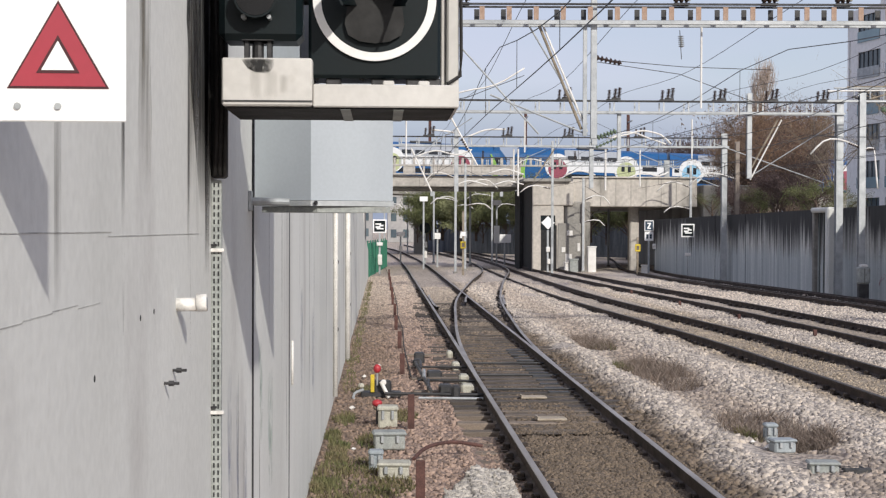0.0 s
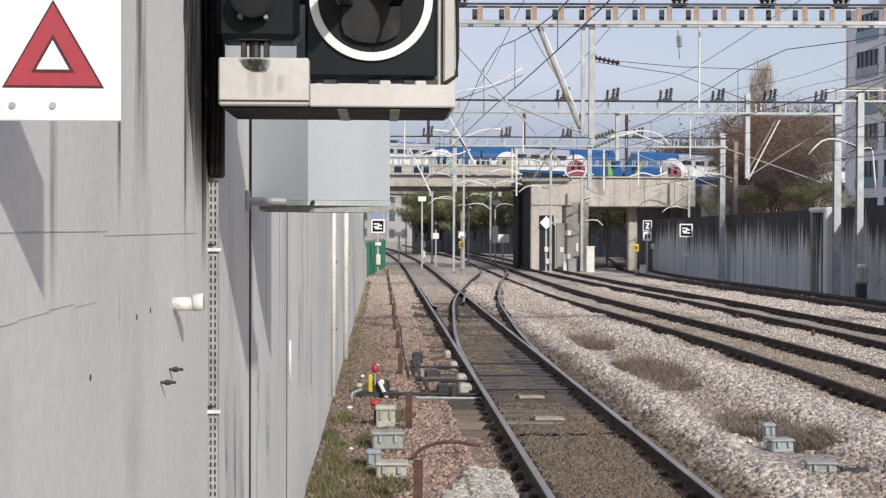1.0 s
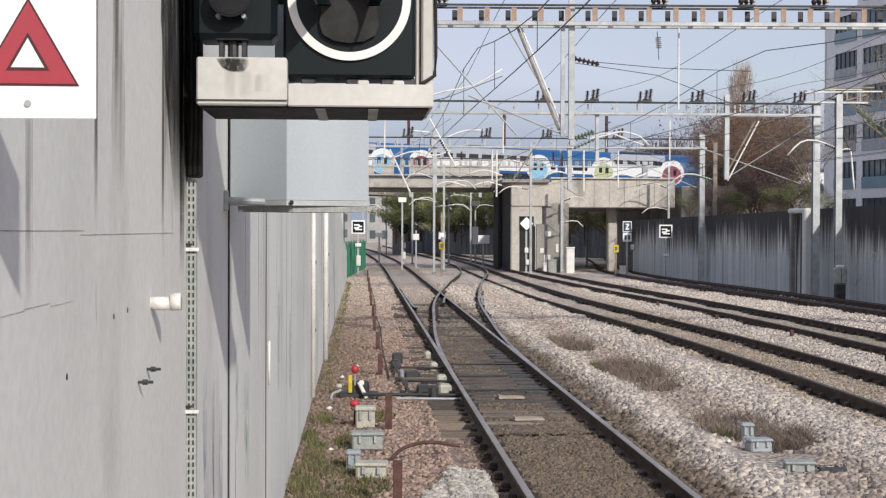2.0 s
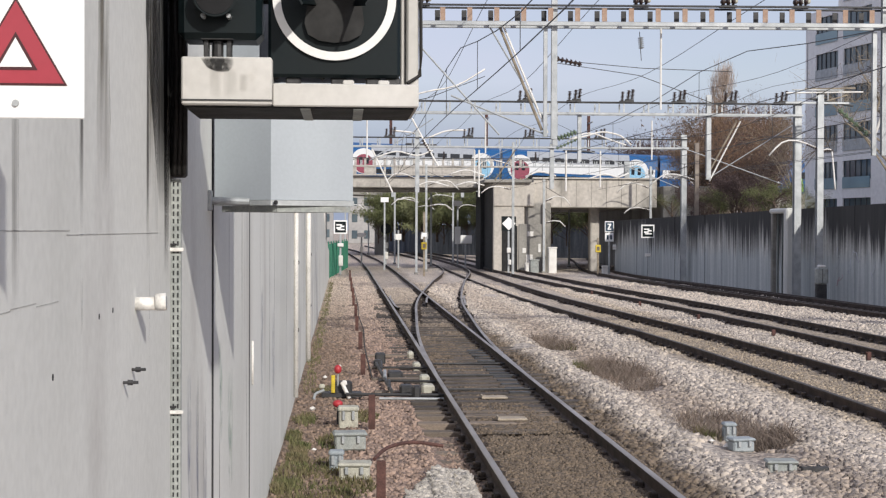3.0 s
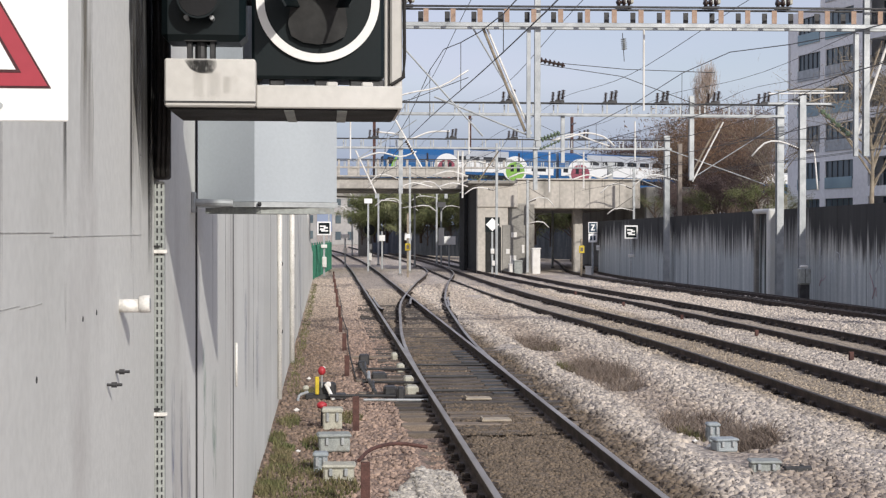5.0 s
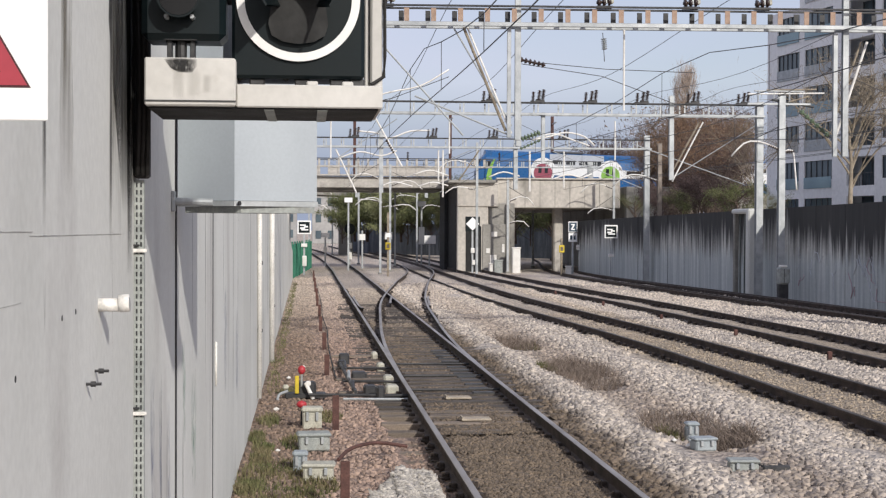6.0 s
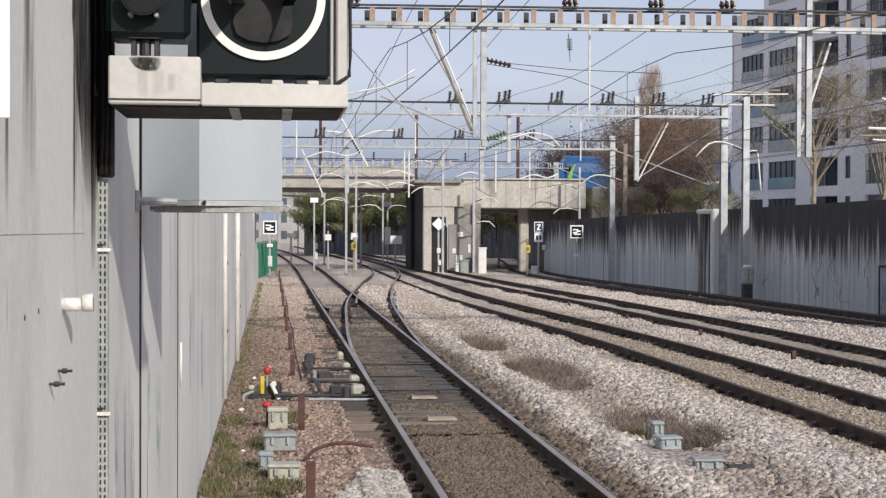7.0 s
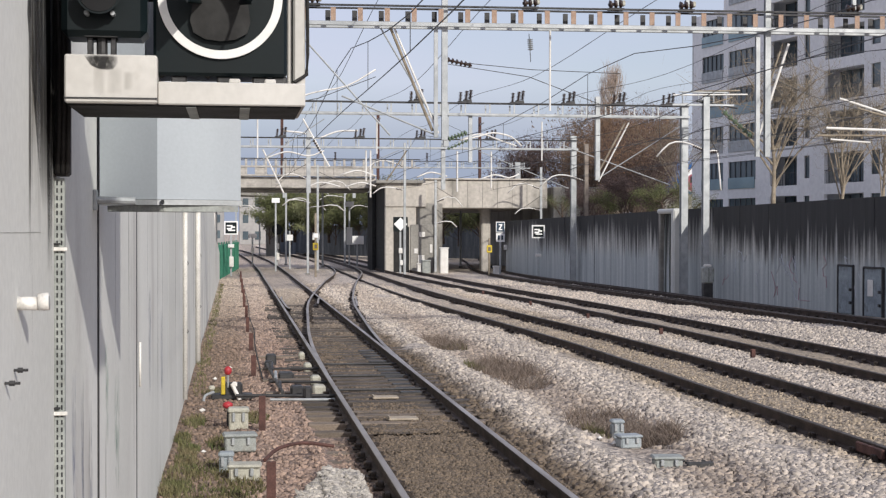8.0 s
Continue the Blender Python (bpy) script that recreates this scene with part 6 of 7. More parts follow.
junction_box((4.6, 15.1, -0.2), (0.30, 0.22, 0.16), BOXGREY, "grey-green lidded junction box with black cables", -6, foot=0.03)


def rail_post(x, y, h, w=0.085):
    p = thing("marker_post", "short rust-brown steel post beside the track", "post", (x, y, -0.3), group="marker posts")
    g = Geo()
    for s in (-1, 1):
        g.box((0, s * w * 0.4, (h + 0.1) / 2), (w, 0.014, h + 0.1), 0.002)
    g.box((0, 0, (h + 0.1) / 2), (0.014, w * 0.8, h + 0.1), 0.0)
    part("post", g, RUST_POST, p)


for i, yy in enumerate((13.5, 18.9, 25.8, 31.4, 37.2, 43.0, 49.0, 55.0, 61.0, 67.0, 73.0, 79.0)):
    rail_post(0.36 + 0.02 * (i % 2), yy, 0.46 if i < 2 else 0.40)
for yy in (28.2, 34.6, 41.0, 48.5, 57.0):
    rail_post(10.33 - (0.02 * (yy - 28) if yy > 36 else 0), yy, 0.22, 0.08)
g = Geo()
g.tube(spline([(0.5, 25, -0.13), (0.47, 31.4, -0.12), (0.52, 37, -0.13), (0.46, 43, -0.12), (0.5, 49, -0.12), (0.47, 61, -0.13), (0.4, 75, -0.13), (0.2, 95, -0.13)], 1.0), 0.014, 6)
tagged(part("ground_cable", g, CABLE, None, "black cable laid along the marker posts"), category="cable")
g = Geo()
g.tube(spline([(0.35, 15.9, -0.1), (0.5, 16.25, -0.03), (0.8, 16.6, -0.02), (1.15, 16.7, -0.08)], 0.1), 0.022, 7)
tagged(part("ground_cable", g, RUST_POST, None, "rusty brown cable looping from box to rail"), category="cable")


def point_lever():
    p = thing("point_lever", "hand point lever with a red ball weight and a yellow handle", "lever", (-0.13, 22.4, -0.2))
    part("base", Geo().box((0.12, 0.1, 0.06), (0.62, 0.3, 0.08), 0.015), STEEL_DARK, p)
    part("gear_box", Geo().box((0.14, 0.1, 0.17), (0.28, 0.22, 0.2), 0.03), STEEL_DARK, p)
    part("handle", Geo().box((-0.01, -0.06, 0.24), (0.06, 0.05, 0.27), 0.008), YELLOW, p, "yellow handle")
    g = Geo()
    n = 10
    rows = [(0.06 * math.sin(math.pi * i / 6), 0.07 * math.cos(math.pi * i / 6)) for i in range(7)]
    vs = [(0.06 + r * math.cos(2 * math.pi * k / n), -0.02 + r * math.sin(2 * math.pi * k / n), 0.46 + z) for r, z in rows for k in range(n)]
    fs = [(i * n + k, i * n + (k + 1) % n, (i + 1) * n + (k + 1) % n, (i + 1) * n + k) for i in range(6) for k in range(n)]
    g.add(vs, fs)
    part("ball_weight", g, RED, p, "red weight", smooth=True)
    part("rod", Geo().tube([(0.06, 0.0, 0.2), (0.06, -0.02, 0.4)], 0.016, 8), STEEL, p)
    part("pale_lever", Geo().tube([(0.12, -0.1, 0.27), (0.24, -0.16, 0.03)], 0.03, 8), WHITE, p, "pale lever arm")
    part("pale_knob", Geo().box((0.16, -0.1, 0.26), (0.08, 0.07, 0.08), 0.02), WHITE, p)
    part("pale_cap", Geo().box((-0.18, 0, 0.2), (0.09, 0.08, 0.07), 0.02), BOXCREAM, p)
    g = Geo()
    g.tube(spline([(-0.15, -0.1, 0.15), (-0.28, -0.2, 0.1), (-0.28, -0.3, 0.0), (-0.1, -0.35, -0.02)], 0.05), 0.022, 7)
    part("hose", g, STEEL, p)
    r = thing("red_marker", "small red ball marker beside the cream box", "marker", (-0.06, 19.4, -0.2))
    g = Geo()
    g.add([(0.07 * (v[0] - 0.06) / 0.06, 0.06 * (v[1] + 0.02) / 0.06, 0.29 + 0.05 * (v[2] - 0.46) / 0.07) for v in vs], fs)
    part("ball", g, RED, r, smooth=True)
    part("stalk", Geo().tube([(0, 0, -0.05), (0, 0, 0.25)], 0.015, 6), STEEL_DARK, r)


point_lever()


def point_rods():
    p = thing("point_rodding", "greasy black point rods and cranks reaching to the switch rail", "point rods", (0, 0, 0))
    for i, (a, b, r) in enumerate((((0.05, 22.2, -0.1), (1.55, 22.0, -0.1), 0.025), ((0.55, 21.7, -0.11), (1.5, 21.6, -0.11), 0.02), ((0.6, 24.2, -0.1), (1.55, 24.0, -0.1), 0.022), ((0.6, 26.5, -0.1), (1.55, 26.4, -0.1), 0.02), ((0.75, 22.3, -0.07), (0.62, 27.0, -0.07), 0.03))):
        part("rod", Geo().tube([a, b], r, 8), STEEL_DARK if i != 1 else STEEL, p)
    for x, y, w, d, h in ((0.98, 22.6, 0.2, 0.3, 0.2), (0.9, 25.2, 0.26, 0.35, 0.16), (0.72, 28.2, 0.2, 0.3, 0.22), (1.12, 22.1, 0.12, 0.25, 0.24), (0.66, 27.4, 0.16, 0.26, 0.16)):
        part("crank_box", Geo().box((x, y, -0.2 + h / 2), (w, d, h), 0.03), STEEL_DARK, p)
    for y in (22.9, 24.9, 26.9, 29.5):
        part("crossplate", Geo().box((0.95, y, -0.155), (0.9, 0.22, 0.05), 0.01), WOOD, p)
    for k in range(3):
        part("pale_link", Geo().tube([(0.72 - k * 0.02, 22.6 + k * 1.6, -0.06), (0.74 - k * 0.02, 23.4 + k * 1.6, -0.02)], 0.03, 7), STEEL if k == 1 else STEEL_DARK, p)
    for x, y, w in ((1.33, 22.8, 0.2), (1.36, 24.3, 0.16), (1.34, 26.6, 0.14), (1.34, 29.0, 0.12)):
        part("switch_box", Geo().box((x, y, -0.1), (w, 0.3, 0.17), 0.03), BOXCREAM, p, "cream switch box")
    # slide chairs and stretcher bars between the rails
    for i in range(14):
        part("slide_plate", Geo().box((2.75, 22.6 + i * 0.6, -0.128), (0.34, 0.16, 0.03), 0.006), STEEL_DARK, p)
    for y in (22.9, 25.1, 27.3):
        part("stretcher_bar", Geo().tube([(1.6, y, -0.11), (3.05, y, -0.11)], 0.02, 7), STEEL_DARK, p)


point_rods()
for x, y, w in ((2.27, 21.9, 0.39), (2.25, 19.4, 0.40)):
    g = Geo()
    g.box((0, 0, 0.015), (w, 0.24, 0.03), 0.008)
    g.box((-w / 2 + 0.02, 0, 0.04), (0.03, 0.22, 0.02), 0.004)
    pl = tagged(part("wooden_board", g, PLANK, None, "bleached wooden board lying across the sleepers"), category="board", group="boards")
    pl.matrix_basis = pose(x, y, -0.135, 0, 0, 1.5)
mh = thing("cable_pit", "dark open cable pit with a broken rim in the ballast", "pit", (4.92, 15.1, -0.14))
part("frame", Geo().box((0.0, -0.14, 0.03), (0.3, 0.04, 0.1), 0.02), STEEL_DARK, mh)
part("lid", Geo().box((0.02, 0.02, 0.0), (0.3, 0.34, 0.1), 0.03), GRIME_SHADE, mh, "soot-dark broken lid")
# worn rail piece on the rust track end
part_end = tagged(part("joint_plate", Geo().box((7.16 - 0.05, 15.6, -0.08), (0.05, 0.7, 0.11), 0.01), RUST_POST, None, "rust-red fishplate bolted to the rusty rail"), category="fishplate")


# ---- signs and signals along the line ----
NAVY = mat("navy_plate", (0.02, 0.05, 0.09), None, 0.5, bump=0)
def sign_post(x, y, plates, label, top=None, boxes=(), post_m=None, w=0.11):
    s = thing("track_sign", label, "sign", (x, y, -0.25), group="trackside signs")
    top = top or max(z for z, *_ in plates) + 0.25
    part("post", Geo().box((0, 0.06, top / 2), (w, w, top), 0.01), post_m or STEEL, s)
    for z, pw, ph, kind in plates:
        zz = z + 0.25
        if kind == "pattern":
            pl = part("plate", Geo().box((0, 0, zz), (pw, 0.04, ph), 0.01), SIGN_WHITE, s, "white-edged plate")
            part("field", Geo().box((0, -0.024, zz), (pw * 0.8, 0.01, ph * 0.8), 0.0), BLACK, pl)
            for bx, bz, bw, bh in ((-0.1, 0.16, 0.28, 0.1), (0.13, 0.05, 0.2, 0.12), (-0.12, -0.06, 0.24, 0.12), (0.04, -0.18, 0.34, 0.1)):
                part("bar", Geo().box((bx * pw, -0.032, zz + bz * ph), (bw * pw * 1.5, 0.008, bh * ph)), SIGN_WHITE, pl)
        elif kind == "diamond":
            pl = part("plate", Geo().box((0, 0, zz), (pw, 0.04, ph), 0.01), BLACK, s, "black plate with a white diamond")
            h = pw * 0.46
            part("diamond", Geo().prism([(-h, zz), (0, zz - h), (h, zz), (0, zz + h)], -0.036, -0.022), SIGN_WHITE, pl)
        elif kind == "letter":
            pl = part("plate", Geo().box((0, 0, zz), (pw, 0.04, ph), 0.01), SIGN_WHITE, s, "white-edged plate with the letter Z")
            part("field", Geo().box((0, -0.024, zz), (pw * 0.84, 0.01, ph * 0.84), 0.0), NAVY, pl)
            a, b, k = pw * 0.2, ph * 0.28, 0.07
            part("letter", Geo().prism([(-a, zz + b), (a, zz + b), (a, zz + b - k), (-a + 0.1, zz - b + k), (a, zz - b + k), (a, zz - b), (-a, zz - b), (-a, zz - b + k), (a - 0.1, zz + b - k), (-a, zz + b - k)], -0.038, -0.03), SIGN_WHITE, pl)
        elif kind == "digits":
            pl = part("plate", Geo().box((0, 0, zz), (pw, 0.04, ph), 0.01), SIGN_WHITE, s, "pale plate with unreadable dark marks")
            for bx in (-0.2, 0.2):
                part("bar", Geo().box((bx * pw, -0.024, zz), (pw * 0.22, 0.01, ph * 0.5), 0.0), NAVY, pl)
        elif kind == "plain":
            part("plate", Geo().box((0, 0, zz), (pw, 0.05, ph), 0.01), SIGN_WHITE, s)
        elif kind == "yellow":
            pl = part("plate", Geo().box((0, 0, zz), (pw, 0.1, ph), 0.02), YELLOW, s, "yellow plate")
            part("bar", Geo().box((0, -0.056, zz), (pw * 0.5, 0.008, ph * 0.5)), WOOD, pl)
        elif kind == "round":
            g = Geo()
            g.tube([(0, 0.05, zz), (0, -0.03, zz)], pw / 2, 24)
            pl = part("target", g, BLACK, s, "round black signal target")
            part("lens", Geo().tube([(0, -0.03, zz), (0, -0.045, zz)], pw * 0.12, 12), LENS, pl)
    for bx, bz, bw, bh in boxes:
        part("box", Geo().box((bx, -0.06, bz + 0.25), (bw, 0.16, bh), 0.02), WHITE, s, "pale equipment box")
    return s


sign_post(-0.14, 84, [(2.52, 0.78, 0.78, "pattern")], "white-edged square board on a pole by the green fence", boxes=((0, 1.5, 0.35, 0.2), (0.02, 0.6, 0.25, 0.6)))
sign_post(9.7, 85.6, [(2.76, 0.86, 0.86, "diamond")], "white diamond board on a pole before the pier", boxes=((0.0, 1.2, 0.22, 0.3), (0.05, 0.5, 0.18, 0.3)))
sign_post(15.64, 85.5, [(2.6, 0.54, 0.64, "letter"), (1.98, 0.52, 0.52, "digits")], "two stacked signal boards on a mast by the portal", boxes=((0.3, 1.4, 0.2, 0.3),))
sign_post(15.94, 76.0, [(2.34, 0.70, 0.70, "pattern")], "white-edged square board before the retaining wall", boxes=((0.0, 1.1, 0.3, 0.16),), w=0.05)
sign_post(4.45, 80.5, [(1.5, 0.3, 0.4, "yellow"), (2.1, 0.28, 0.24, "plain")], "yellow plate on a brown marker pole", top=3.6, post_m=BARK)
sign_post(14.28, 81.5, [(1.36, 0.3, 0.42, "yellow")], "yellow plate on a brown marker pole", top=2.2, post_m=BARK)
sign_post(2.95, 101, [(2.45, 0.75, 0.75, "round"), (1.3, 0.3, 0.4, "plain")], "round black signal on a post beyond the turnout", boxes=((0, 0.6, 0.3, 0.5),))
sign_post(1.3, 103, [(2.0, 0.6, 0.3, "plain")], "pale board on a slender post", boxes=((0.0, 1.0, 0.25, 0.4),))
sign_post(3.7, 98, [(1.9, 0.4, 0.4, "plain")], "small pale plate on a slender pole", top=2.6)
sign_post(5.5, 99, [(2.0, 0.5, 0.5, "plain")], "small white board on a slender pole", top=2.8)
sign_post(7.9, 101, [(4.2, 0.6, 0.35, "plain"), (2.0, 0.4, 1.2, "plain")], "pale signal box on a tall pole under the bridge", top=4.4)
sign_post(2.6, 92, [(4.25, 0.5, 0.3, "plain")], "pale lamp box on a tall grey pole", top=4.4)
sign_post(8.7, 104, [(1.7, 0.9, 0.6, "plain")], "grey cabinet on a pole under the bridge", top=2.1)


def equipment(x, y, w, h, label, m=WHITE, d=0.4):
    e = thing("equipment_cabinet", label, "cabinet", (x, y, -0.25), group="equipment cabinets")
    b = part("body", Geo().box((0, 0, h / 2), (w, d, h), 0.02), m, e)
    part("roof", Geo().box((0, 0, h + 0.04), (w * 1.15, d * 1.2, 0.08), 0.02), m, e)
    part("door", Geo().box((0, -d / 2 - 0.006, h * 0.5), (w * 0.8, 0.014, h * 0.8), 0.004), m, b)


equipment(12.45, 86.8, 0.48, 1.55, "white equipment cabinet at the foot of the pier")
equipment(11.0, 87.2, 0.25, 0.6, "small white box before the pier")
equipment(11.4, 87.0, 0.5, 0.8, "pale grey relay box before the pier", BOXGREY)
equipment(17.0, 84, 0.3, 0.9, "small pale relay box by the wall", WHITE)
equipment(15.2, 84.5, 0.3, 0.5, "low pale relay box by the siding", WHITE)
wp = thing("wall_plaque", "pale grey notice panel fixed on the concrete pier", "panel")
part("panel", Geo().box((11.1, 88.22, 2.3), (0.5, 0.06, 0.55), 0.01), STEEL, wp)
# ribbed buttress with door panel in the right wall
GATE_GREEN = mat("green_grey_gate_paint", (0.16, 0.18, 0.165), (0.1, 0.115, 0.105), 0.7, scale=2, stretch=(4, 4, 0.4), bump=0.1)
bt = thing("wall_buttress", "pale concrete buttress framing a grey steel door in the wall", "buttress", (wall_right_x(58), 58.5, 0), rz=3.5)
part("frame", Geo().box((-0.12, -0.95, 1.42), (0.5, 0.36, 3.7), 0.06), CONC, bt)
part("cap", Geo().box((-0.06, -0.1, 3.2), (0.6, 2.0, 0.2), 0.06), CONC, bt)
part("frame", Geo().box((-0.05, 0.95, 1.42), (0.36, 0.2, 3.5), 0.04), CONC_DARK, bt)
dr = part("door", Geo().box((0.02, 0.05, 1.42), (0.12, 1.6, 3.4), 0.02), GATE_GREEN, bt, "dull green-grey steel door")
for i in range(3):
    part("rib", Geo().box((-0.06, -0.4 + i * 0.5, 1.42), (0.06, 0.08, 3.3), 0.01), GATE_GREEN, dr)
# steel doors further along the wall
def wall_door(y, w, h, label):
    wd = thing("steel_door", label, "door", (wall_right_x(y) - 0.03, y, -0.16), rz=3.5)
    leaf = part("leaf", Geo().box((0, 0, h / 2), (0.06, w - 0.1, h), 0.01), DOOR_PAINT, wd)
    for q in (-1, 1):
        part("frame", Geo().box((0.0, q * w / 2, h / 2 + 0.02), (0.1, 0.06, h + 0.06), 0.01), STEEL_DARK, wd)
    part("frame", Geo().box((0.0, 0, h + 0.04), (0.1, w, 0.06), 0.01), STEEL_DARK, wd)
    for z in (0.35, 0.75):
        part("handle", Geo().box((-0.05, -w * 0.38, z), (0.05, 0.12, 0.09), 0.01), STEEL_DARK, leaf)
    return wd


DOOR_PAINT = mat("blue_grey_door_paint", (0.3, 0.35, 0.38), (0.2, 0.235, 0.26), 0.65, scale=3, fine=20, spread=0.1, third=(0.12, 0.13, 0.14), third_scale=2.5, third_at=0.62)
wall_door(43.2, 0.98, 1.45, "blue-grey steel service door with dark hinges in the wall")
d2 = wall_door(41.45, 1.15, 1.42, "blue-grey steel service door with a pale notice")
part("notice", Geo().box((-0.045, 0.12, 0.85), (0.02, 0.34, 0.5), 0.01), WHITE, d2, "torn pale notice")


def lineside_case(x, y, label):
    c = thing("lineside_case", label, "equipment case", (x, y, -0.2), group="lineside cases")
    part("case", Geo().box((0, 0, 0.98), (0.44, 0.3, 0.62), 0.06), BOXGREY, c)
    part("cap", Geo().box((0, 0, 1.32), (0.26, 0.24, 0.1), 0.03), WHITE, c, "white cap")
    part("stand", Geo().box((0, 0.02, 0.33), (0.36, 0.22, 0.7), 0.02), STEEL_DARK, c, "dark stand")
    part("door_seam", Geo().box((0, -0.152, 0.98), (0.02, 0.006, 0.5)), STEEL_DARK, c)


lineside_case(17.2, 51.8, "grey equipment case on a dark stand beside the mast")
lineside_case(17.5, 70.6, "grey equipment case on a dark stand by the brown mast")


def graffiti():
    gr = thing("graffiti", "faded pink and grey scribbled graffiti on the retaining wall", "graffiti")
    pink = mat("faded_pink_paint", (0.5, 0.33, 0.36), (0.42, 0.28, 0.31), 0.8, bump=0)
    pale = mat("faded_white_paint", (0.6, 0.62, 0.66), (0.5, 0.52, 0.56), 0.8, bump=0)
    rng = random.Random(7)
    for i in range(18):
        yy = rng.uniform(41.5, 57)
        zz = rng.uniform(0.3, 1.7)
        pts = [(wall_right_x(yy) - 0.012, yy, zz)]
        for k in range(5):
            yy2, zz2 = pts[-1][1] + rng.uniform(-0.3, 0.25), max(0.1, min(2.0, pts[-1][2] + rng.uniform(-0.45, 0.45)))
            pts.append((wall_right_x(yy2) - 0.012, yy2, zz2))
        g = Geo()
        g.tube(spline(pts, 0.15), 0.012, 4)
        part("stroke", g, pink if i % 4 == 0 else pale, gr)


graffiti()


# green fence beyond the left wall
gf = thing("green_fence", "dark green mesh fence panels beyond the concrete wall", "fence")
for i in range(9):
    a, b = 77 + i * 2.5, 77 + i * 2.5 + 2.44
    xa, xb = -0.75 + i * 0.12, -0.75 + (i + 1) * 0.12
    g = Geo()
    g.box((xa, a, 0.75), (0.07, 0.07, 2.0), 0.01)
    part("post", g, GREEN, gf)
    g = Geo()
    for k in range(16):
        u = (k + 0.5) / 16
        g.box((xa + (xb - xa) * u, a + (b - a) * u, 0.72), (0.04, 0.11, 1.8))
    for z in (0.0, 0.7, 1.5):
        g.tube([(xa, a, z), (xb, b, z)], 0.02, 5)
    part("mesh_panel", g, GREEN, gf)
wb = thing("white_shelter", "white panelled shelter behind the end of the wall", "shelter", (-1.9, 92, -0.2))
part("wall", Geo().box((0, 0, 1.9), (1.6, 6, 3.8), 0.05), WHITE, wb)
part("roof", Geo().box((0, 0, 3.9), (2.0, 6.6, 0.2), 0.04), STEEL, wb)


def litter(x, y, size, seed):
    """A crumpled pale scrap."""
    rng = random.Random(seed)
    g = Geo()
    ring = [(size * rng.uniform(0.7, 1.2) * math.cos(k * 1.047), size * rng.uniform(0.7, 1.2) * math.sin(k * 1.047), size * rng.uniform(0.1, 0.6)) for k in range(6)]
    g.add(ring + [(0, 0, size * 1.1), (0, 0, -size * 0.4)], [(k, (k + 1) % 6, 6) for k in range(6)] + [((k + 1) % 6, k, 7) for k in range(6)])
    th = tagged(part("litter", g, PVC, None, "small crumpled white scrap lying on the ballast"), category="litter", group="litter")
    th.matrix_basis = pose(x, y, ground_height(x, y) + size * 0.4)


for x, y, size in ((-0.33, 17.1, 0.035), (-0.42, 21.0, 0.05), (-0.3, 25.5, 0.05), (-0.05, 27.5, 0.04), (4.42, 17.3, 0.04), (4.5, 16.9, 0.05)):
    litter(x, y, size, int(y * 10))


# ---- weeds ----
def blades(name, spots, count, height, m, label, seed, lean=0.35, width=0.006):
    rng = random.Random(seed)
    g = Geo()
    for i in range(count):
        cx, cy, rx, ry = rng.choice(spots)
        a, r = rng.uniform(0, 6.283), math.sqrt(rng.random())
        x, y = cx + rx * r * math.cos(a), cy + ry * r * math.sin(a)
        if x < WX + 0.02:
            x = WX + 0.02 + rng.random() * 0.1
        z = ground_height(x, y) - 0.01
        h = height * rng.uniform(0.4, 1.2)
        dx, dy = rng.gauss(0, lean) * h, rng.gauss(0, lean) * h
        w = width * rng.uniform(0.7, 1.6)
        b = rng.uniform(0, 3.14)
        ux, uy = math.cos(b) * w, math.sin(b) * w
        g.add([(x - ux, y - uy, z), (x + ux, y + uy, z), (x + dx * 0.4 + ux * 0.7, y + dy * 0.4 + uy * 0.7, z + h * 0.6), (x + dx * 0.4 - ux * 0.7, y + dy * 0.4 - uy * 0.7, z + h * 0.6), (x + dx, y + dy, z + h)], [(0, 1, 2, 3), (3, 2, 4)])
    me = bpy.data.meshes.new(name)
    me.from_pydata(g.v, [], g.f)
    me.materials.append(m)
    return tagged(new(name, me), label, "plants", kind="stuff")


GRASS_FRESH = mat("fresh_weeds", (0.12, 0.145, 0.05), (0.21, 0.175, 0.1), 0.9, scale=2.0, island=0.4, bump=0)
wallside = [(-0.55, 12.6, 0.2, 0.6), (-0.5, 13.6, 0.22, 0.5), (-0.58, 14.6, 0.15, 0.4), (-0.5, 16.4, 0.12, 0.5), (-0.6, 18.3, 0.1, 0.5), (-0.5, 19.8, 0.16, 0.5), (-0.4, 13.0, 0.2, 0.5)] + [(-0.55, 25 + i * 4, 0.12, 2.0) for i in range(12)]
blades("weeds", wallside[:7] * 3 + [(-0.52, 15.2, 0.18, 0.9), (-0.5, 17.2, 0.12, 0.6)] * 3 + wallside[7:], 6000, 0.1, GRASS_FRESH, "green and straw-coloured weeds along the foot of the wall", 3)
blades("weeds", [(-0.25, 15.6, 0.25, 0.6), (-0.1, 17.8, 0.2, 0.6), (-0.2, 14, 0.3, 0.8), (0.3, 20.2, 0.2, 0.5), (-0.2, 23.4, 0.3, 0.6), (0.1, 14.6, 0.25, 0.5)], 3200, 0.09, GRASS, "sparse weeds between the junction boxes", 4)
blades("dead_brambles", [(4.95, 18.7, 0.55, 1.4), (5.2, 18.0, 0.4, 0.9), (4.9, 25.8, 0.55, 2.3), (4.95, 26.6, 0.5, 1.5), (4.7, 32.6, 0.4, 1.8)], 9000, 0.22, DEAD, "brown dead brambles in hollows of the ballast", 5, 0.8, 0.004)
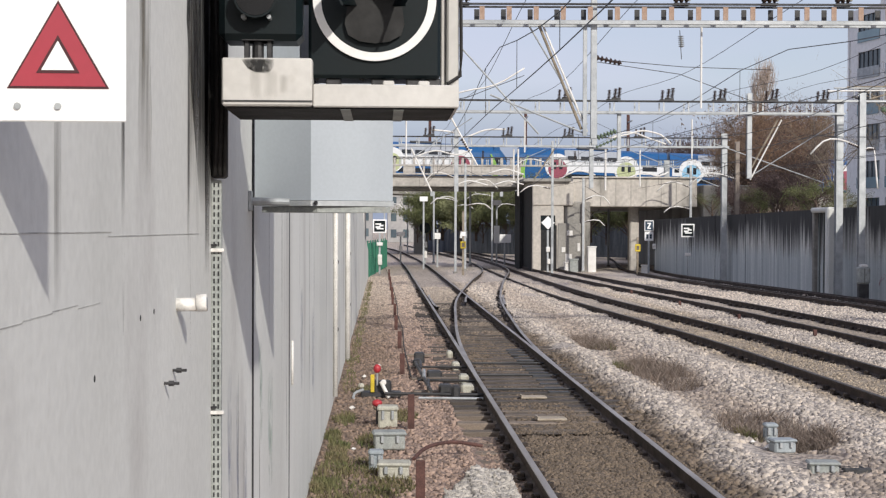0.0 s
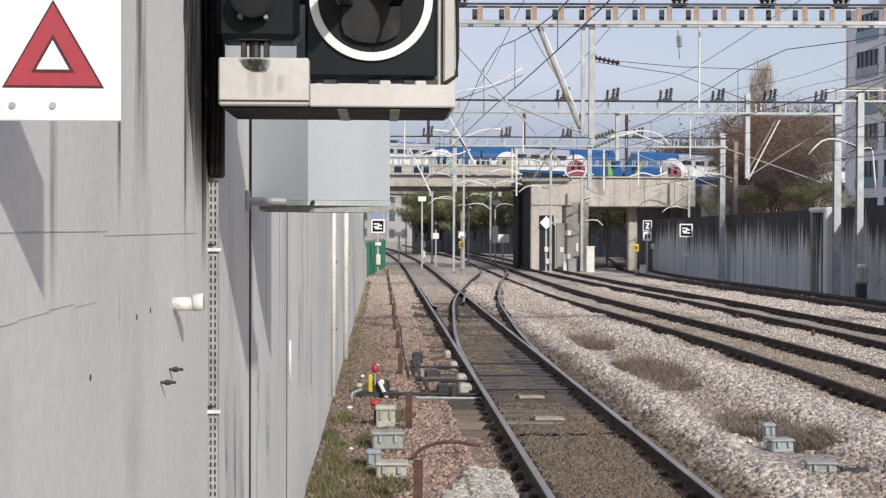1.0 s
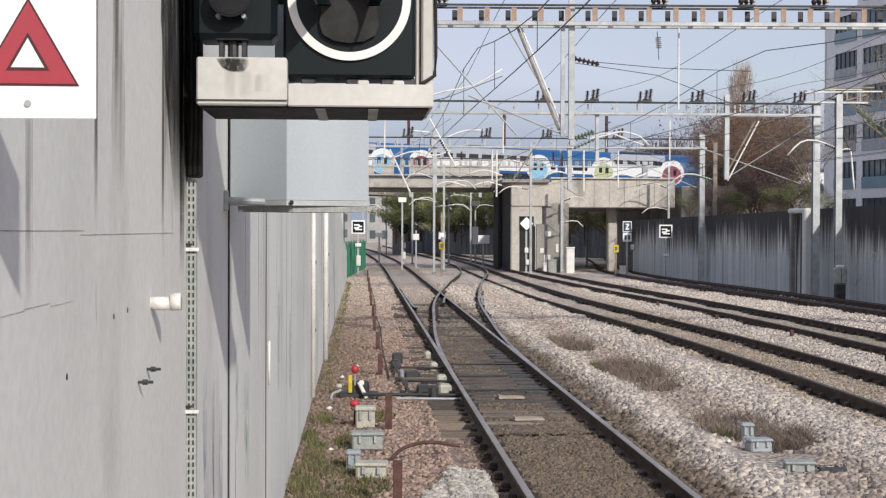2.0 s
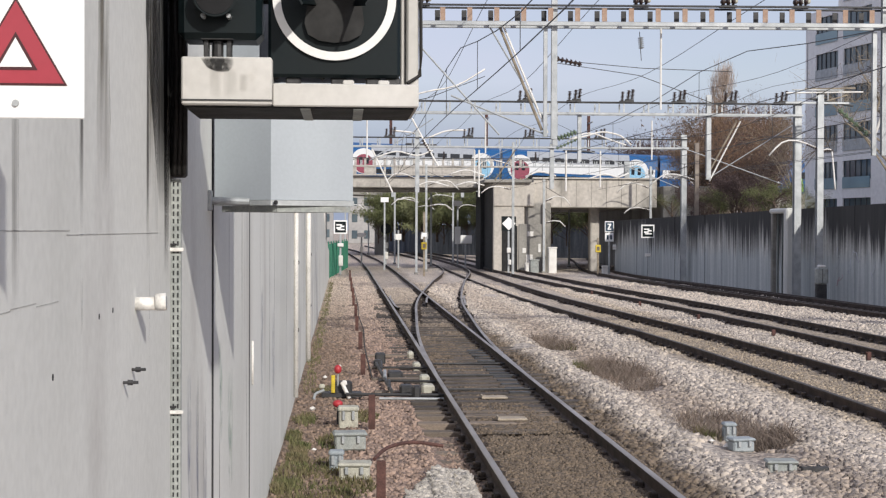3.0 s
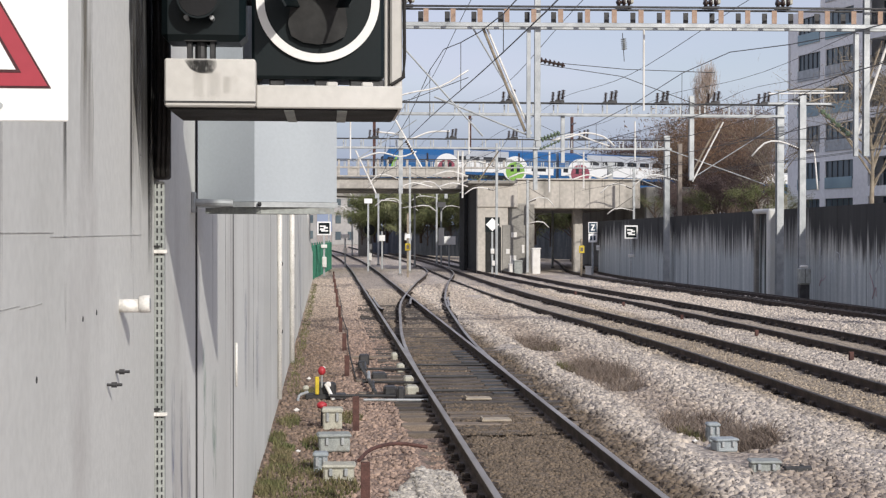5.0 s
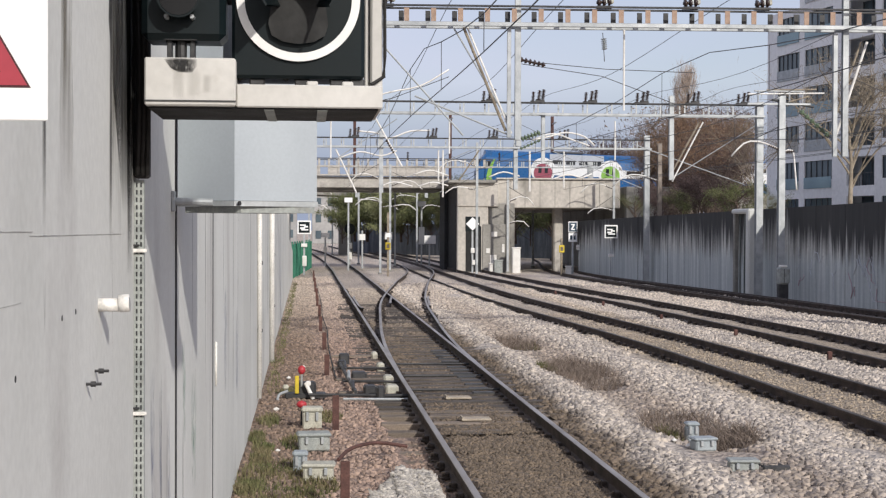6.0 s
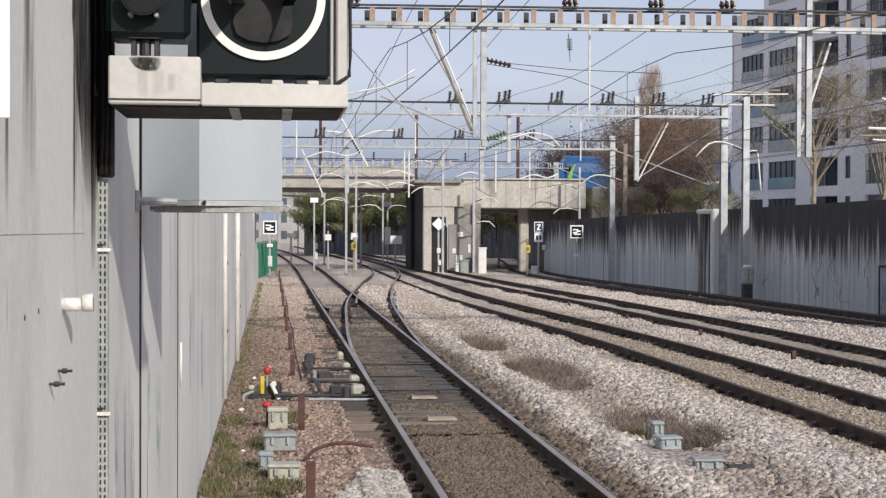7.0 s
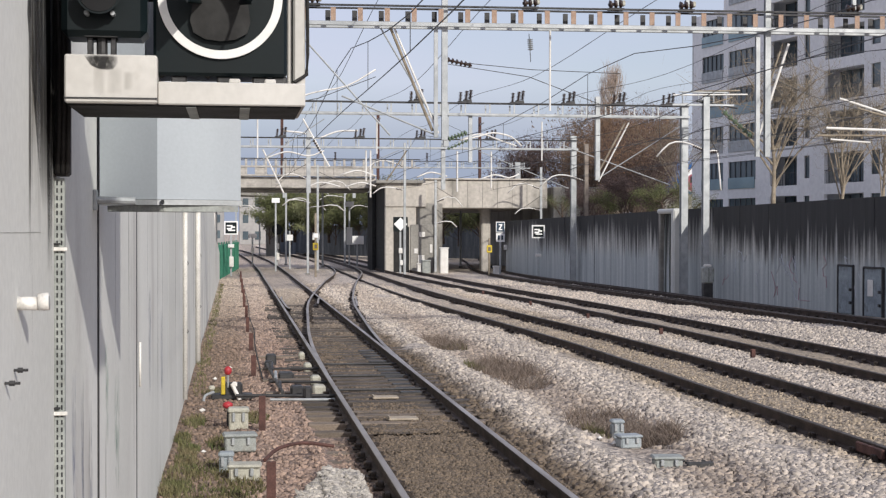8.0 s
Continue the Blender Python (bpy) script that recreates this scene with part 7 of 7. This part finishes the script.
blades("weeds", [(4.75, 31.6, 0.3, 0.7), (4.55, 18.0, 0.15, 0.4), (4.4, 26.5, 0.2, 0.5)], 900, 0.14, GRASS, "small green weeds among dead brambles", 6)


# ---- loose ballast stones ----
PALE_STONE = mat("fresh_pale_stone", (0.55, 0.52, 0.47), (0.45, 0.42, 0.38), 0.9, scale=6, island=0.3, bump=0.2)
def off_rails(x, y):
    if any(abs(x - r) < 0.11 for r in (1.5675, 3.0725)) or (y < 30 and any(abs(x - r) < 0.11 for r in (7.2, 8.7, 10.77, 12.27))):
        return False
    return True


scatter_stones("ballast_stones", 46000, (3.35, 6.95), (12.2, 70), 0.039, "pale crushed ballast stones between the tracks", lambda x, y: off_rails(x, y) and noise.noise((x * 0.8, y * 0.4, 9)) > -0.45, 1)
scatter_stones("ballast_stones", 22000, (-0.68, 1.42), (12.2, 80), 0.027, "pinkish crushed ballast stones beside the wall", off_rails, 2)
scatter_stones("ballast_stones", 9000, (0.35, 1.3), (12.2, 16), 0.034, "pale heap of crushed ballast stones by the rail", lambda x, y: x > 0.5 + 0.25 * (y - 13.4) and y < 15.4 and off_rails(x, y), 3, 0.03, PALE_STONE)
scatter_stones("ballast_stones", 14000, (1.45, 3.3), (12.2, 18.2), 0.019, "brown crushed ballast stones between the polished rails", off_rails, 4)
scatter_stones("ballast_stones", 15000, (1.5, 3.25), (18.2, 33), 0.02, "oily brown ballast stones among the turnout sleepers", off_rails, 5, 0.088)
scatter_stones("ballast_stones", 9000, (1.45, 3.4), (33, 64), 0.024, "brown crushed ballast stones among the sleepers", off_rails, 15)
scatter_stones("ballast_stones", 9000, (6.9, 8.9), (15, 45), 0.02, "rusty brown ballast stones of the middle track", off_rails, 6)
scatter_stones("ballast_stones", 20000, (8.85, 10.65), (19, 70), 0.034, "pale crushed ballast stones between rusty tracks", off_rails, 7)
scatter_stones("ballast_stones", 16000, (12.3, 16.5), (26, 75), 0.036, "pale crushed ballast stones before the siding", off_rails, 8)


# ---- keyed things ----
def motions():
    walk(TRAIN, [(t, pose(TRAIN_X0 + TRAIN_V * t, 152, upper_line(TRAIN_X0 + TRAIN_V * t), 0, GRADE, 0)) for t in (0.0, 4.0, 8.0)])


TRAIN_X0, TRAIN_V = -53.0, 12.05
motions()
